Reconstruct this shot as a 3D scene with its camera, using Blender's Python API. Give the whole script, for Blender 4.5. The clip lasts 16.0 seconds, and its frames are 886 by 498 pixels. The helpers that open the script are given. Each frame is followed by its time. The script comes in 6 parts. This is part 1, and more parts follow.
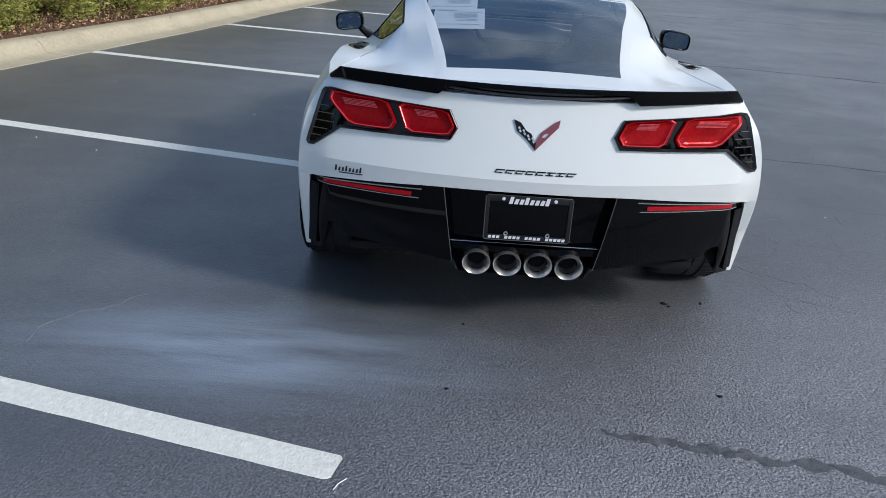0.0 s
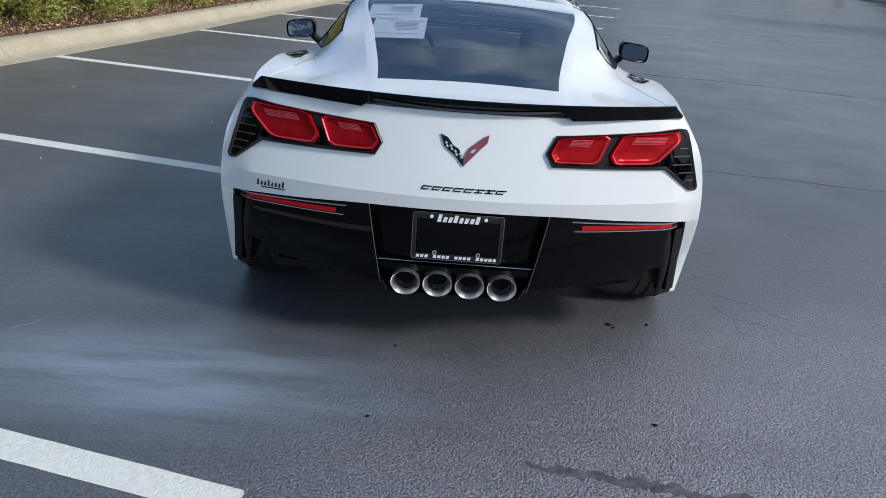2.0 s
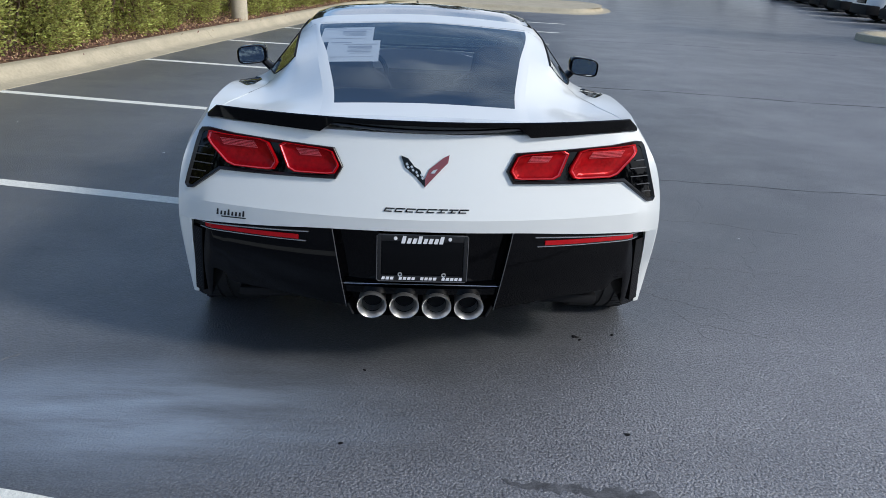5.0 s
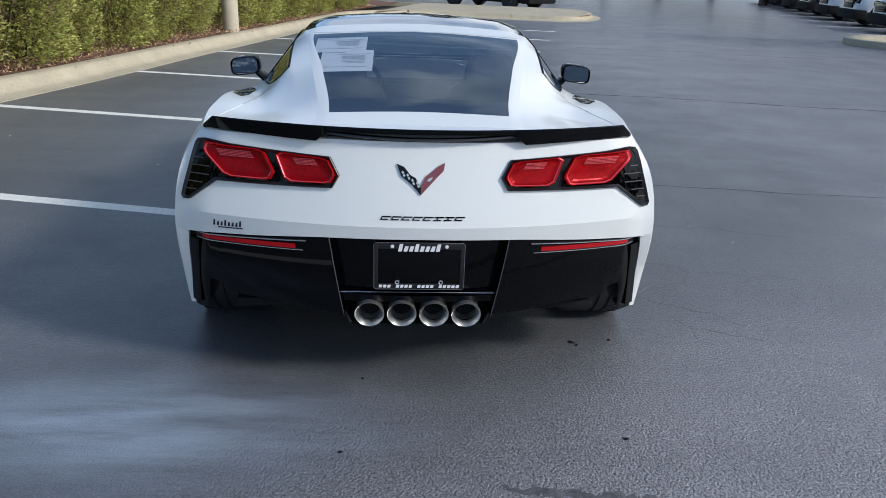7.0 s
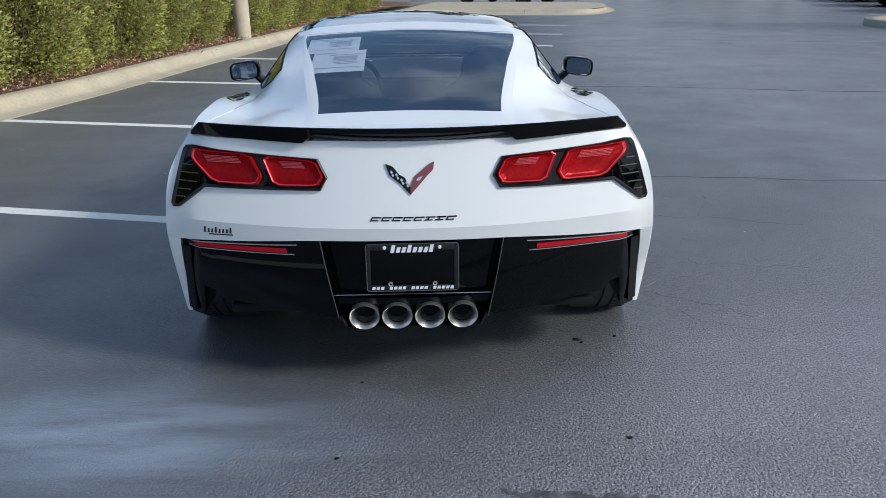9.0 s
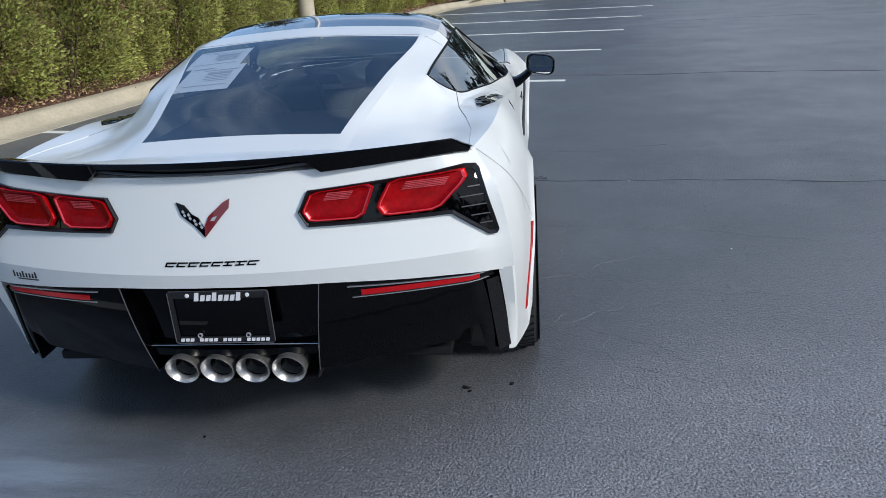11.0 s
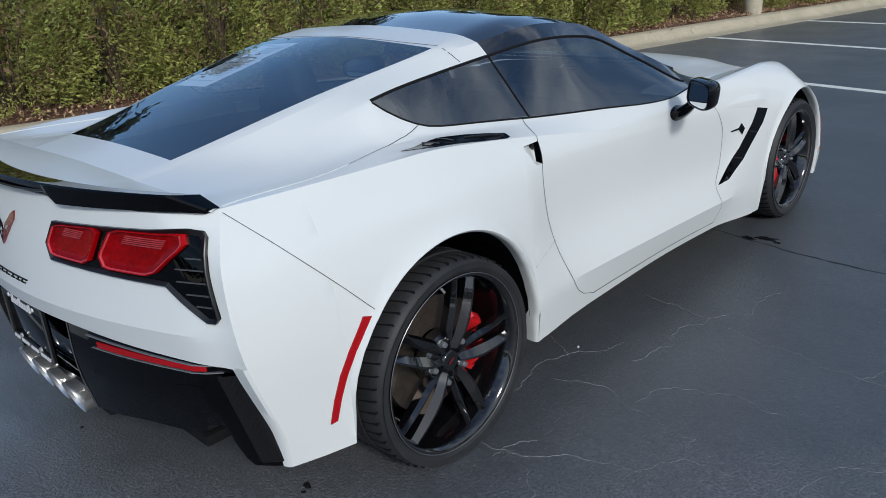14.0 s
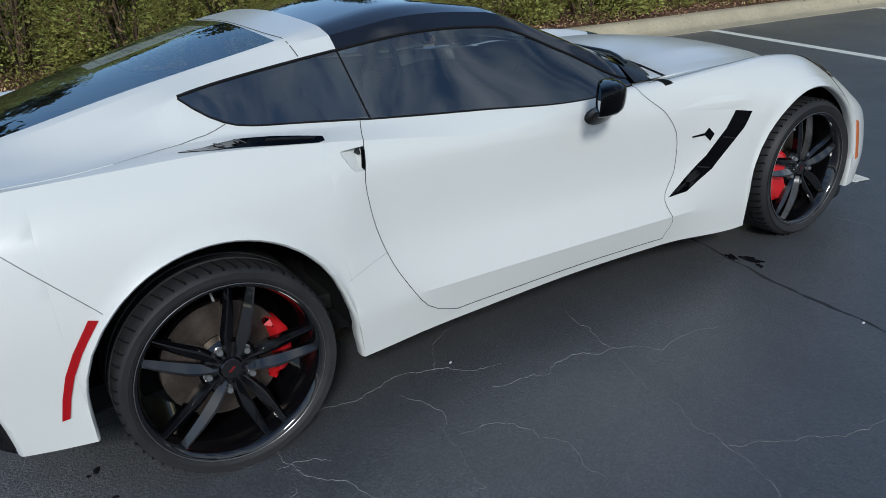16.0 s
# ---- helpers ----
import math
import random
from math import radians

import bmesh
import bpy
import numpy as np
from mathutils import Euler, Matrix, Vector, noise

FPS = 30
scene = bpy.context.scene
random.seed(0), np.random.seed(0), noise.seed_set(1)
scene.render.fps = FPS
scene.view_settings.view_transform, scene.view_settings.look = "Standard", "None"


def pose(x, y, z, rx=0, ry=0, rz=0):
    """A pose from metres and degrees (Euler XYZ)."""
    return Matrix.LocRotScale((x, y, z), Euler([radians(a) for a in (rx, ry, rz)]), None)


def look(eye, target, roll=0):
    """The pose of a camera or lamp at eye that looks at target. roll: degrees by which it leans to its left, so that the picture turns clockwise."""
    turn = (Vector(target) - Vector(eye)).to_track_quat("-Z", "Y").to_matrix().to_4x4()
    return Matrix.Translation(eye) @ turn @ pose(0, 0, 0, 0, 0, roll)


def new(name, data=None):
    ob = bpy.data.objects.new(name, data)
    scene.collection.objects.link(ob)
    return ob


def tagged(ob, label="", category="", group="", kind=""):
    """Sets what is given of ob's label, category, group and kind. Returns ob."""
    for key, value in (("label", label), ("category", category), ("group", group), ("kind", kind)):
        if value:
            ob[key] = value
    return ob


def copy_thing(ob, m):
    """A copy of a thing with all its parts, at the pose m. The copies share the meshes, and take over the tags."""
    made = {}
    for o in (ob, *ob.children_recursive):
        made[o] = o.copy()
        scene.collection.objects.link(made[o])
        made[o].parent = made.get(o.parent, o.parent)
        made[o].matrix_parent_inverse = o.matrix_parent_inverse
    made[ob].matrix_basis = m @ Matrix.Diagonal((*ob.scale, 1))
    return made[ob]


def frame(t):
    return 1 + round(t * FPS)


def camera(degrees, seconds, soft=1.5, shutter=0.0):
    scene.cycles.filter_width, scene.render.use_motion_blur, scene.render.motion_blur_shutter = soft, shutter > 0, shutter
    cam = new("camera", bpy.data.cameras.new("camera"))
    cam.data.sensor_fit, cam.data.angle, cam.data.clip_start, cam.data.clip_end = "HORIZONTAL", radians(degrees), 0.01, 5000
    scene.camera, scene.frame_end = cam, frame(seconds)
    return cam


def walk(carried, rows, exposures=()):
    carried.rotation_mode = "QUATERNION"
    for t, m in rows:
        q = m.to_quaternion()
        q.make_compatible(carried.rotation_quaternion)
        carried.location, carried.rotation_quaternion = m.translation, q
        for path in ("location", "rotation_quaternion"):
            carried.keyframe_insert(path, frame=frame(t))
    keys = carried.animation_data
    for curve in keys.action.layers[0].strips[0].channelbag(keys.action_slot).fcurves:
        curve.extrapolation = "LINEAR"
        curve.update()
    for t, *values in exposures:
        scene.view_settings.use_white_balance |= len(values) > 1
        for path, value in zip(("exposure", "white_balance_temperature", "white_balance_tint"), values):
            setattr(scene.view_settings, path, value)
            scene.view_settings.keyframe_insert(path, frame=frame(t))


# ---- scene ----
cam = camera(60.1, 16.0, 0.8)
PATH = [
    (0, (-0.25, -3.397, 1.463), (-0.283, -1.556, 0.682), 3.4),
    (0.5, (-0.088, -3.358, 1.47), (-0.136, -1.517, 0.689), 4.0),
    (1, (0.01, -3.288, 1.455), (-0.035, -1.445, 0.68), 4.4),
    (1.5, (-0.013, -3.255, 1.454), (-0.039, -1.409, 0.684), 4.4),
    (2, (-0.038, -3.258, 1.465), (-0.044, -1.408, 0.704), 4.2),
    (2.5, (-0.042, -3.261, 1.469), (-0.022, -1.406, 0.722), 4.1),
    (3, (-0.043, -3.266, 1.463), (-0.001, -1.404, 0.735), 4.0),
    (3.5, (-0.057, -3.265, 1.468), (0.011, -1.4, 0.748), 3.9),
    (4, (-0.062, -3.264, 1.466), (0.022, -1.397, 0.755), 3.6),
    (4.5, (-0.064, -3.269, 1.449), (0.031, -1.396, 0.755), 3.0),
    (5, (-0.062, -3.254, 1.471), (0.039, -1.387, 0.76), 2.6),
    (7.5, (-0.074, -3.268, 1.473), (0.043, -1.394, 0.785), 1.9),
    (8, (-0.073, -3.272, 1.474), (0.035, -1.398, 0.782), 1.3),
    (8.2, (-0.073, -3.274, 1.465), (0.03, -1.399, 0.776), 0.8),
    (10.5, (0.644, -2.918, 1.456), (0.538, -1.05, 0.748), -3.9),
    (11, (0.93, -2.791, 1.462), (0.689, -0.937, 0.749), -4.2),
    (11.5, (1.256, -2.637, 1.478), (0.856, -0.818, 0.751), -4.7),
    (12, (1.482, -2.343, 1.456), (0.94, -0.565, 0.718), -5.1),
    (12.5, (1.726, -2.134, 1.454), (1.01, -0.422, 0.71), -4.3),
    (13, (1.944, -1.9, 1.447), (0.993, -0.3, 0.714), -3.6),
    (13.5, (2.084, -1.65, 1.478), (0.937, -0.181, 0.756), -3.2),
    (14, (2.297, -1.428, 1.452), (0.993, -0.094, 0.733), -3.4),
    (14.5, (2.499, -1.21, 1.448), (1.103, 0.025, 0.721), -3.5),
    (15, (2.579, -0.933, 1.441), (1.123, 0.212, 0.685), -3.5),
    (15.5, (2.696, -0.684, 1.463), (1.18, 0.365, 0.691), -3.8),
    (16, (2.875, -0.434, 1.483), (1.3, 0.513, 0.692), -3.9),
]
EXPOSURES = [(0.0, 0.41, 6420, 10), (8.0, 0.44, 6410, 10), (10.5, 0.38, 6350, 10), (12.0, 0.20, 6270, 10), (13.0, 0.08, 6220, 9), (14.5, -0.11, 6170, 8), (16.0, -0.18, 6150, 6)]
walk(cam, [(t, look(eye, target, roll)) for t, eye, target, roll in PATH], EXPOSURES)

# ---- light ----
SUN_DIR = Vector((1.40, -0.72, 0.98)).normalized()
world = bpy.data.worlds.new("sky")
world.use_nodes = True
scene.world = world
wn, wl = world.node_tree.nodes, world.node_tree.links
wn.clear()
w_out = wn.new("ShaderNodeOutputWorld")
w_bg = wn.new("ShaderNodeBackground")
w_sky = wn.new("ShaderNodeTexSky")
w_sky.sky_type = "NISHITA"
w_sky.sun_disc = False
w_sky.sun_elevation = math.asin(SUN_DIR.z)
w_sky.sun_rotation = math.atan2(SUN_DIR.x, SUN_DIR.y)
w_sky.air_density, w_sky.dust_density, w_sky.ozone_density = 1.0, 0.5, 2.5
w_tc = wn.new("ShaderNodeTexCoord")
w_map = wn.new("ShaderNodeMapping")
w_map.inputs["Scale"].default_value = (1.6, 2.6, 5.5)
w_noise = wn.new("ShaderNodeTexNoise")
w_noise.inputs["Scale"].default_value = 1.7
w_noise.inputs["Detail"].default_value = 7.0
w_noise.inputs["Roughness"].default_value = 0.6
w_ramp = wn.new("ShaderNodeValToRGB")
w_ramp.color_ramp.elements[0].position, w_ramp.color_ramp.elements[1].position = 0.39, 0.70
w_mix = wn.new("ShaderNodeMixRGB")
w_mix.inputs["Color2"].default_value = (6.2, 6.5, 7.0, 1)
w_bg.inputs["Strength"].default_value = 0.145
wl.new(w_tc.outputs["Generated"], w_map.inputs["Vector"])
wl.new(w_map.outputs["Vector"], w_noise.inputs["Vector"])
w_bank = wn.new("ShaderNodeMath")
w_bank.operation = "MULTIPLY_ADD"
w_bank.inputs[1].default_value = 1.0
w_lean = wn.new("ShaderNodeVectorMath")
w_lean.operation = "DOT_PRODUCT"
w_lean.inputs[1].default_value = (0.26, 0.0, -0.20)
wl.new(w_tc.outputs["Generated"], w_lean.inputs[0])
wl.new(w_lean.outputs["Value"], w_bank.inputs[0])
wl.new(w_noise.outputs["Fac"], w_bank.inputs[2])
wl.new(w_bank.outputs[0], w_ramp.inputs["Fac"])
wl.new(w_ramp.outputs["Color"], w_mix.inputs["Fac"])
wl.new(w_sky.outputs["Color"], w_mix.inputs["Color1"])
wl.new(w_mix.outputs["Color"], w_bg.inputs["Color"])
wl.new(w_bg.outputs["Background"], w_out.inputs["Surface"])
sun_data = bpy.data.lights.new("sun", "SUN")
sun_data.energy, sun_data.angle, sun_data.color = 2.1, radians(9.0), (1.0, 0.965, 0.91)
sun = new("sun", sun_data)
sun.matrix_world = look(SUN_DIR * 50, (0, 0, 0))

# ---- materials ----
def material(name, color, rough=0.5, metal=0.0, vary=0.0, scale=8.0, bump=0.0, bump_scale=60.0, coat=0.0, color2=None, rough_vary=0.0, spec=0.5, per_object=0.0, per_island=0.0):
    """A principled surface with colour variation at two scales, bump and gloss variation."""
    m = bpy.data.materials.new(name)
    m.use_nodes = True
    n, l = m.node_tree.nodes, m.node_tree.links
    p = n["Principled BSDF"]
    p.inputs["Base Color"].default_value = (*color, 1)
    p.inputs["Roughness"].default_value = rough
    p.inputs["Metallic"].default_value = metal
    p.inputs["Coat Weight"].default_value = coat
    p.inputs["Coat Roughness"].default_value = 0.03
    p.inputs["Specular IOR Level"].default_value = spec
    tc = n.new("ShaderNodeTexCoord")
    out = None
    if vary or color2:
        n1 = n.new("ShaderNodeTexNoise")
        n1.inputs["Scale"].default_value, n1.inputs["Detail"].default_value = scale, 6
        n2 = n.new("ShaderNodeTexNoise")
        n2.inputs["Scale"].default_value, n2.inputs["Detail"].default_value = scale * 9.3, 4
        l.new(tc.outputs["Object"], n1.inputs["Vector"])
        l.new(tc.outputs["Object"], n2.inputs["Vector"])
        add = n.new("ShaderNodeMath")
        add.operation = "MULTIPLY_ADD"
        add.inputs[1].default_value = 0.45
        l.new(n2.outputs["Fac"], add.inputs[0])
        sc = n.new("ShaderNodeMath")
        sc.operation = "MULTIPLY"
        sc.inputs[1].default_value = 0.55
        l.new(n1.outputs["Fac"], sc.inputs[0])
        l.new(sc.outputs[0], add.inputs[2])
        ramp = n.new("ShaderNodeValToRGB")
        ramp.color_ramp.elements[0].position, ramp.color_ramp.elements[1].position = 0.36, 0.64
        dark = tuple(c * (1 - vary) for c in color)
        light = color2 or tuple(min(1, c * (1 + vary)) for c in color)
        ramp.color_ramp.elements[0].color, ramp.color_ramp.elements[1].color = (*dark, 1), (*light, 1)
        l.new(add.outputs[0], ramp.inputs["Fac"])
        out = ramp.outputs["Color"]
        if rough_vary:
            mr = n.new("ShaderNodeMapRange")
            mr.inputs["From Min"].default_value, mr.inputs["From Max"].default_value = 0.3, 0.7
            mr.inputs["To Min"].default_value, mr.inputs["To Max"].default_value = rough - rough_vary, rough + rough_vary
            l.new(add.outputs[0], mr.inputs["Value"])
            l.new(mr.outputs["Result"], p.inputs["Roughness"])
    if per_object or per_island:
        if per_object:
            src, amount = n.new("ShaderNodeObjectInfo").outputs["Random"], per_object
        else:
            src, amount = n.new("ShaderNodeNewGeometry").outputs["Random Per Island"], per_island
        mr = n.new("ShaderNodeMapRange")
        mr.inputs["To Min"].default_value, mr.inputs["To Max"].default_value = 1 - amount, 1 + amount
        l.new(src, mr.inputs["Value"])
        hs = n.new("ShaderNodeHueSaturation")
        hs.inputs["Color"].default_value = (*color, 1)
        l.new(mr.outputs["Result"], hs.inputs["Value"])
        mr2 = n.new("ShaderNodeMapRange")
        mr2.inputs["To Min"].default_value, mr2.inputs["To Max"].default_value = 0.5 - amount * 0.06, 0.5 + amount * 0.06
        l.new(src, mr2.inputs["Value"])
        l.new(mr2.outputs["Result"], hs.inputs["Hue"])
        if out:
            l.new(out, hs.inputs["Color"])
        out = hs.outputs["Color"]
    if out:
        l.new(out, p.inputs["Base Color"])
    if bump:
        nb = n.new("ShaderNodeTexNoise")
        nb.inputs["Scale"].default_value, nb.inputs["Detail"].default_value = bump_scale, 5
        l.new(tc.outputs["Object"], nb.inputs["Vector"])
        b = n.new("ShaderNodeBump")
        b.inputs["Strength"].default_value, b.inputs["Distance"].default_value = bump, 0.004
        l.new(nb.outputs["Fac"], b.inputs["Height"])
        l.new(b.outputs["Normal"], p.inputs["Normal"])
    return m


def tinted_glass(name, tint, gloss_rough=0.0, ior=1.5, tone=(1, 1, 1)):
    """Thin tinted automotive glass: tinted see-through with a fresnel reflection."""
    m = bpy.data.materials.new(name)
    m.use_nodes = True
    n, l = m.node_tree.nodes, m.node_tree.links
    n.clear()
    out = n.new("ShaderNodeOutputMaterial")
    tr = n.new("ShaderNodeBsdfTransparent")
    tr.inputs["Color"].default_value = (*tint, 1)
    gl = n.new("ShaderNodeBsdfGlossy")
    gl.inputs["Roughness"].default_value = gloss_rough
    gl.inputs["Color"].default_value = (*tone, 1)
    f0 = ((ior - 1) / (ior + 1)) ** 2
    lw = n.new("ShaderNodeLayerWeight")
    lw.inputs["Blend"].default_value = 0.5
    pw = n.new("ShaderNodeMath")
    pw.operation = "POWER"
    pw.inputs[1].default_value = 5.0
    l.new(lw.outputs["Facing"], pw.inputs[0])
    fr = n.new("ShaderNodeMath")
    fr.operation = "MULTIPLY_ADD"
    fr.inputs[1].default_value, fr.inputs[2].default_value = 1 - f0, f0
    l.new(pw.outputs[0], fr.inputs[0])
    mx = n.new("ShaderNodeMixShader")
    l.new(fr.outputs[0], mx.inputs["Fac"])
    l.new(tr.outputs["BSDF"], mx.inputs[1])
    l.new(gl.outputs["BSDF"], mx.inputs[2])
    l.new(mx.outputs["Shader"], out.inputs["Surface"])
    return m


def pale_centre(x, y):
    """Where a place lands in the pale patch's mapping."""
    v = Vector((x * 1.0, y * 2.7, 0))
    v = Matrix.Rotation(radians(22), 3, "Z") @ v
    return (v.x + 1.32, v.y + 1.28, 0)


PALE_AT = pale_centre(-0.95, -1.0)


def asphalt_material():
    """Sealed asphalt: dark binder, fine stone grain, faded patches, gloss variation."""
    m = bpy.data.materials.new("asphalt")
    m.use_nodes = True
    n, l = m.node_tree.nodes, m.node_tree.links
    p = n["Principled BSDF"]
    tc = n.new("ShaderNodeTexCoord")

    def noise_node(scale, detail, rough=0.55, stretch=None):
        t = n.new("ShaderNodeTexNoise")
        t.inputs["Scale"].default_value, t.inputs["Detail"].default_value, t.inputs["Roughness"].default_value = scale, detail, rough
        if stretch:
            mp = n.new("ShaderNodeMapping")
            mp.inputs["Scale"].default_value = stretch
            mp.inputs["Rotation"].default_value = (0, 0, radians(13.2))
            l.new(tc.outputs["Object"], mp.inputs["Vector"])
            l.new(mp.outputs["Vector"], t.inputs["Vector"])
        else:
            l.new(tc.outputs["Object"], t.inputs["Vector"])
        return t.outputs["Fac"]

    def ramp(src, a, b, ca, cb):
        r = n.new("ShaderNodeValToRGB")
        r.color_ramp.elements[0].position, r.color_ramp.elements[1].position = a, b
        r.color_ramp.elements[0].color, r.color_ramp.elements[1].color = (*ca, 1), (*cb, 1)
        l.new(src, r.inputs["Fac"])
        return r.outputs["Color"]

    def mix(kind, fac, a, b):
        x = n.new("ShaderNodeMixRGB")
        x.blend_type = kind
        for key, v in (("Fac", fac), ("Color1", a), ("Color2", b)):
            if isinstance(v, (int, float)):
                x.inputs[key].default_value = v
            elif isinstance(v, tuple):
                x.inputs[key].default_value = (*v, 1)
            else:
                l.new(v, x.inputs[key])
        return x.outputs["Color"]

    broad = noise_node(0.35, 4, 0.6, (0.6, 2.2, 1))
    patch = noise_node(1.4, 6, 0.65)
    streak = noise_node(2.2, 6, 0.7, (0.5, 3.0, 1))
    grain = noise_node(85, 5, 0.8)

    def stones(scale):
        v = n.new("ShaderNodeTexVoronoi")
        v.inputs["Scale"].default_value = scale
        l.new(tc.outputs["Object"], v.inputs["Vector"])
        sp = n.new("ShaderNodeSeparateColor")
        l.new(v.outputs["Color"], sp.inputs["Color"])
        return v.outputs["Distance"], sp.outputs[0]

    big_d, big_c = stones(98)
    small_d, small_c = stones(250)
    base = ramp(broad, 0.3, 0.7, (0.0615, 0.0655, 0.0715), (0.088, 0.093, 0.100))
    base = mix("MULTIPLY", 0.5, base, ramp(patch, 0.3, 0.72, (0.72, 0.72, 0.74), (1.25, 1.25, 1.25)))
    base = mix("MULTIPLY", 0.22, base, ramp(streak, 0.35, 0.7, (0.75, 0.75, 0.77), (1.3, 1.3, 1.3)))
    base = mix("MULTIPLY", 0.45, base, ramp(grain, 0.34, 0.68, (0.55, 0.55, 0.56), (1.45, 1.45, 1.43)))
    base = mix("MULTIPLY", 0.25, base, ramp(big_c, 0.15, 0.95, (0.62, 0.62, 0.63), (1.45, 1.45, 1.42)))
    base = mix("MULTIPLY", 0.4, base, ramp(small_c, 0.55, 0.99, (0.85, 0.85, 0.85), (1.9, 1.88, 1.82)))
    # the drive lane is worn to the stone, the stalls still sealed
    lane_map = n.new("ShaderNodeMapping")
    lane_map.inputs["Rotation"].default_value = (0, 0, radians(-37))
    l.new(tc.outputs["Object"], lane_map.inputs["Vector"])
    lane_sep = n.new("ShaderNodeSeparateXYZ")
    l.new(lane_map.outputs["Vector"], lane_sep.inputs["Vector"])
    wob = n.new("ShaderNodeMath")
    wob.operation = "MULTIPLY_ADD"
    wob.inputs[1].default_value = 1.6
    l.new(patch, wob.inputs[0])
    l.new(lane_sep.outputs["Y"], wob.inputs[2])
    lane = n.new("ShaderNodeMapRange")
    lane.inputs["From Min"].default_value, lane.inputs["From Max"].default_value = 0.38, -0.62
    l.new(wob.outputs[0], lane.inputs["Value"])
    lane = lane.outputs["Result"]
    pebble = noise_node(112, 3, 0.55)
    # gaps between pebbles darkened along the bump height: crevice shade in the colour
    worn = mix("MULTIPLY", 1.0, ramp(small_c, 0.25, 0.95, (2.45, 2.33, 2.29), (3.15, 2.98, 2.92)), ramp(pebble, 0.36, 0.52, (0.42, 0.42, 0.43), (1.14, 1.14, 1.14)))
    base = mix("MULTIPLY", lane, base, worn)
    # sheen painted into the base: lighter either side of a band, most at right
    band_sep = n.new("ShaderNodeSeparateXYZ")
    l.new(tc.outputs["Object"], band_sep.inputs["Vector"])
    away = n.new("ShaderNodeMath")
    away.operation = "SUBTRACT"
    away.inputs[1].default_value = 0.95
    l.new(band_sep.outputs["X"], away.inputs[0])
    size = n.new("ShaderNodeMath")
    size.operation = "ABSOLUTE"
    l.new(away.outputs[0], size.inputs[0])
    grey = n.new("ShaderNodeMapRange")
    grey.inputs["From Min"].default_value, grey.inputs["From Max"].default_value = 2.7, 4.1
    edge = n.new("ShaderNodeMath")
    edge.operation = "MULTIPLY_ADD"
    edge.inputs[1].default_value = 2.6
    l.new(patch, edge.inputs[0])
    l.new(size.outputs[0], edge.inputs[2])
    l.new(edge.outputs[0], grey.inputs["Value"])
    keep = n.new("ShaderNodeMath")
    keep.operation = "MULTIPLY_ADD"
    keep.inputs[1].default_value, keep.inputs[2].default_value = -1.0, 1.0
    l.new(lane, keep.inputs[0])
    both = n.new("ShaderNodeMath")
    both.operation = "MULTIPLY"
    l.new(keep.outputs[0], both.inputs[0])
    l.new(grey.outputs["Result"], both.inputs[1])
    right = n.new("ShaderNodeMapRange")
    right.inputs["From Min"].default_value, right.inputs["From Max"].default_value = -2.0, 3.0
    l.new(band_sep.outputs["X"], right.inputs["Value"])
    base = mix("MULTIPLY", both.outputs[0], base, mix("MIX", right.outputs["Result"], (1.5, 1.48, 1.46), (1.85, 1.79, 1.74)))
    # a pale bluish patch behind the stall, broken up by streaks
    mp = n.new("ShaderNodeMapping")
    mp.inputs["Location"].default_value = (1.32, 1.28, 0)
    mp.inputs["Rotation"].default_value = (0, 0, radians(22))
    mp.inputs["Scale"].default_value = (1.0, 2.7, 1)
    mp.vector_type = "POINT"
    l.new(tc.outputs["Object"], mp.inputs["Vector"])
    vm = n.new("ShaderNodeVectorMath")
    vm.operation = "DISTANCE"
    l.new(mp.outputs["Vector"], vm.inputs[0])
    vm.inputs[1].default_value = PALE_AT
    tone = n.new("ShaderNodeMapRange")
    tone.inputs["From Min"].default_value, tone.inputs["From Max"].default_value = 1.12, 0.22
    l.new(vm.outputs["Value"], tone.inputs["Value"])
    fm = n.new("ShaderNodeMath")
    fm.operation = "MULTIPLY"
    l.new(tone.outputs["Result"], fm.inputs[0])
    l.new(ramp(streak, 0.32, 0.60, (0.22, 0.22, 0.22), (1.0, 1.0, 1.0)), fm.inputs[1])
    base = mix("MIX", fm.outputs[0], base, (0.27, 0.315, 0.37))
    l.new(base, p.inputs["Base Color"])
    p.inputs["Specular IOR Level"].default_value = 0.9
    r = n.new("ShaderNodeMapRange")
    r.inputs["From Min"].default_value, r.inputs["From Max"].default_value = 0.3, 0.7
    r.inputs["To Min"].default_value, r.inputs["To Max"].default_value = 0.40, 0.32
    l.new(patch, r.inputs["Value"])
    l.new(r.outputs["Result"], p.inputs["Roughness"])
    h = n.new("ShaderNodeMath")
    h.operation = "MULTIPLY_ADD"
    h.inputs[1].default_value = -0.22
    l.new(big_d, h.inputs[0])
    l.new(pebble, h.inputs[2])
    h2 = n.new("ShaderNodeMath")
    h2.operation = "MULTIPLY_ADD"
    h2.inputs[1].default_value = 0.10
    l.new(grain, h2.inputs[0])
    l.new(h.outputs[0], h2.inputs[2])
    b = n.new("ShaderNodeBump")
    b.inputs["Strength"].default_value, b.inputs["Distance"].default_value = 0.95, 0.0115
    hs = n.new("ShaderNodeMapRange")
    hs.inputs["To Min"].default_value, hs.inputs["To Max"].default_value = 0.30, 1.0
    l.new(lane, hs.inputs["Value"])
    hm = n.new("ShaderNodeMath")
    hm.operation = "MULTIPLY"
    l.new(h2.outputs[0], hm.inputs[0])
    l.new(hs.outputs["Result"], hm.inputs[1])
    l.new(hm.outputs[0], b.inputs["Height"])
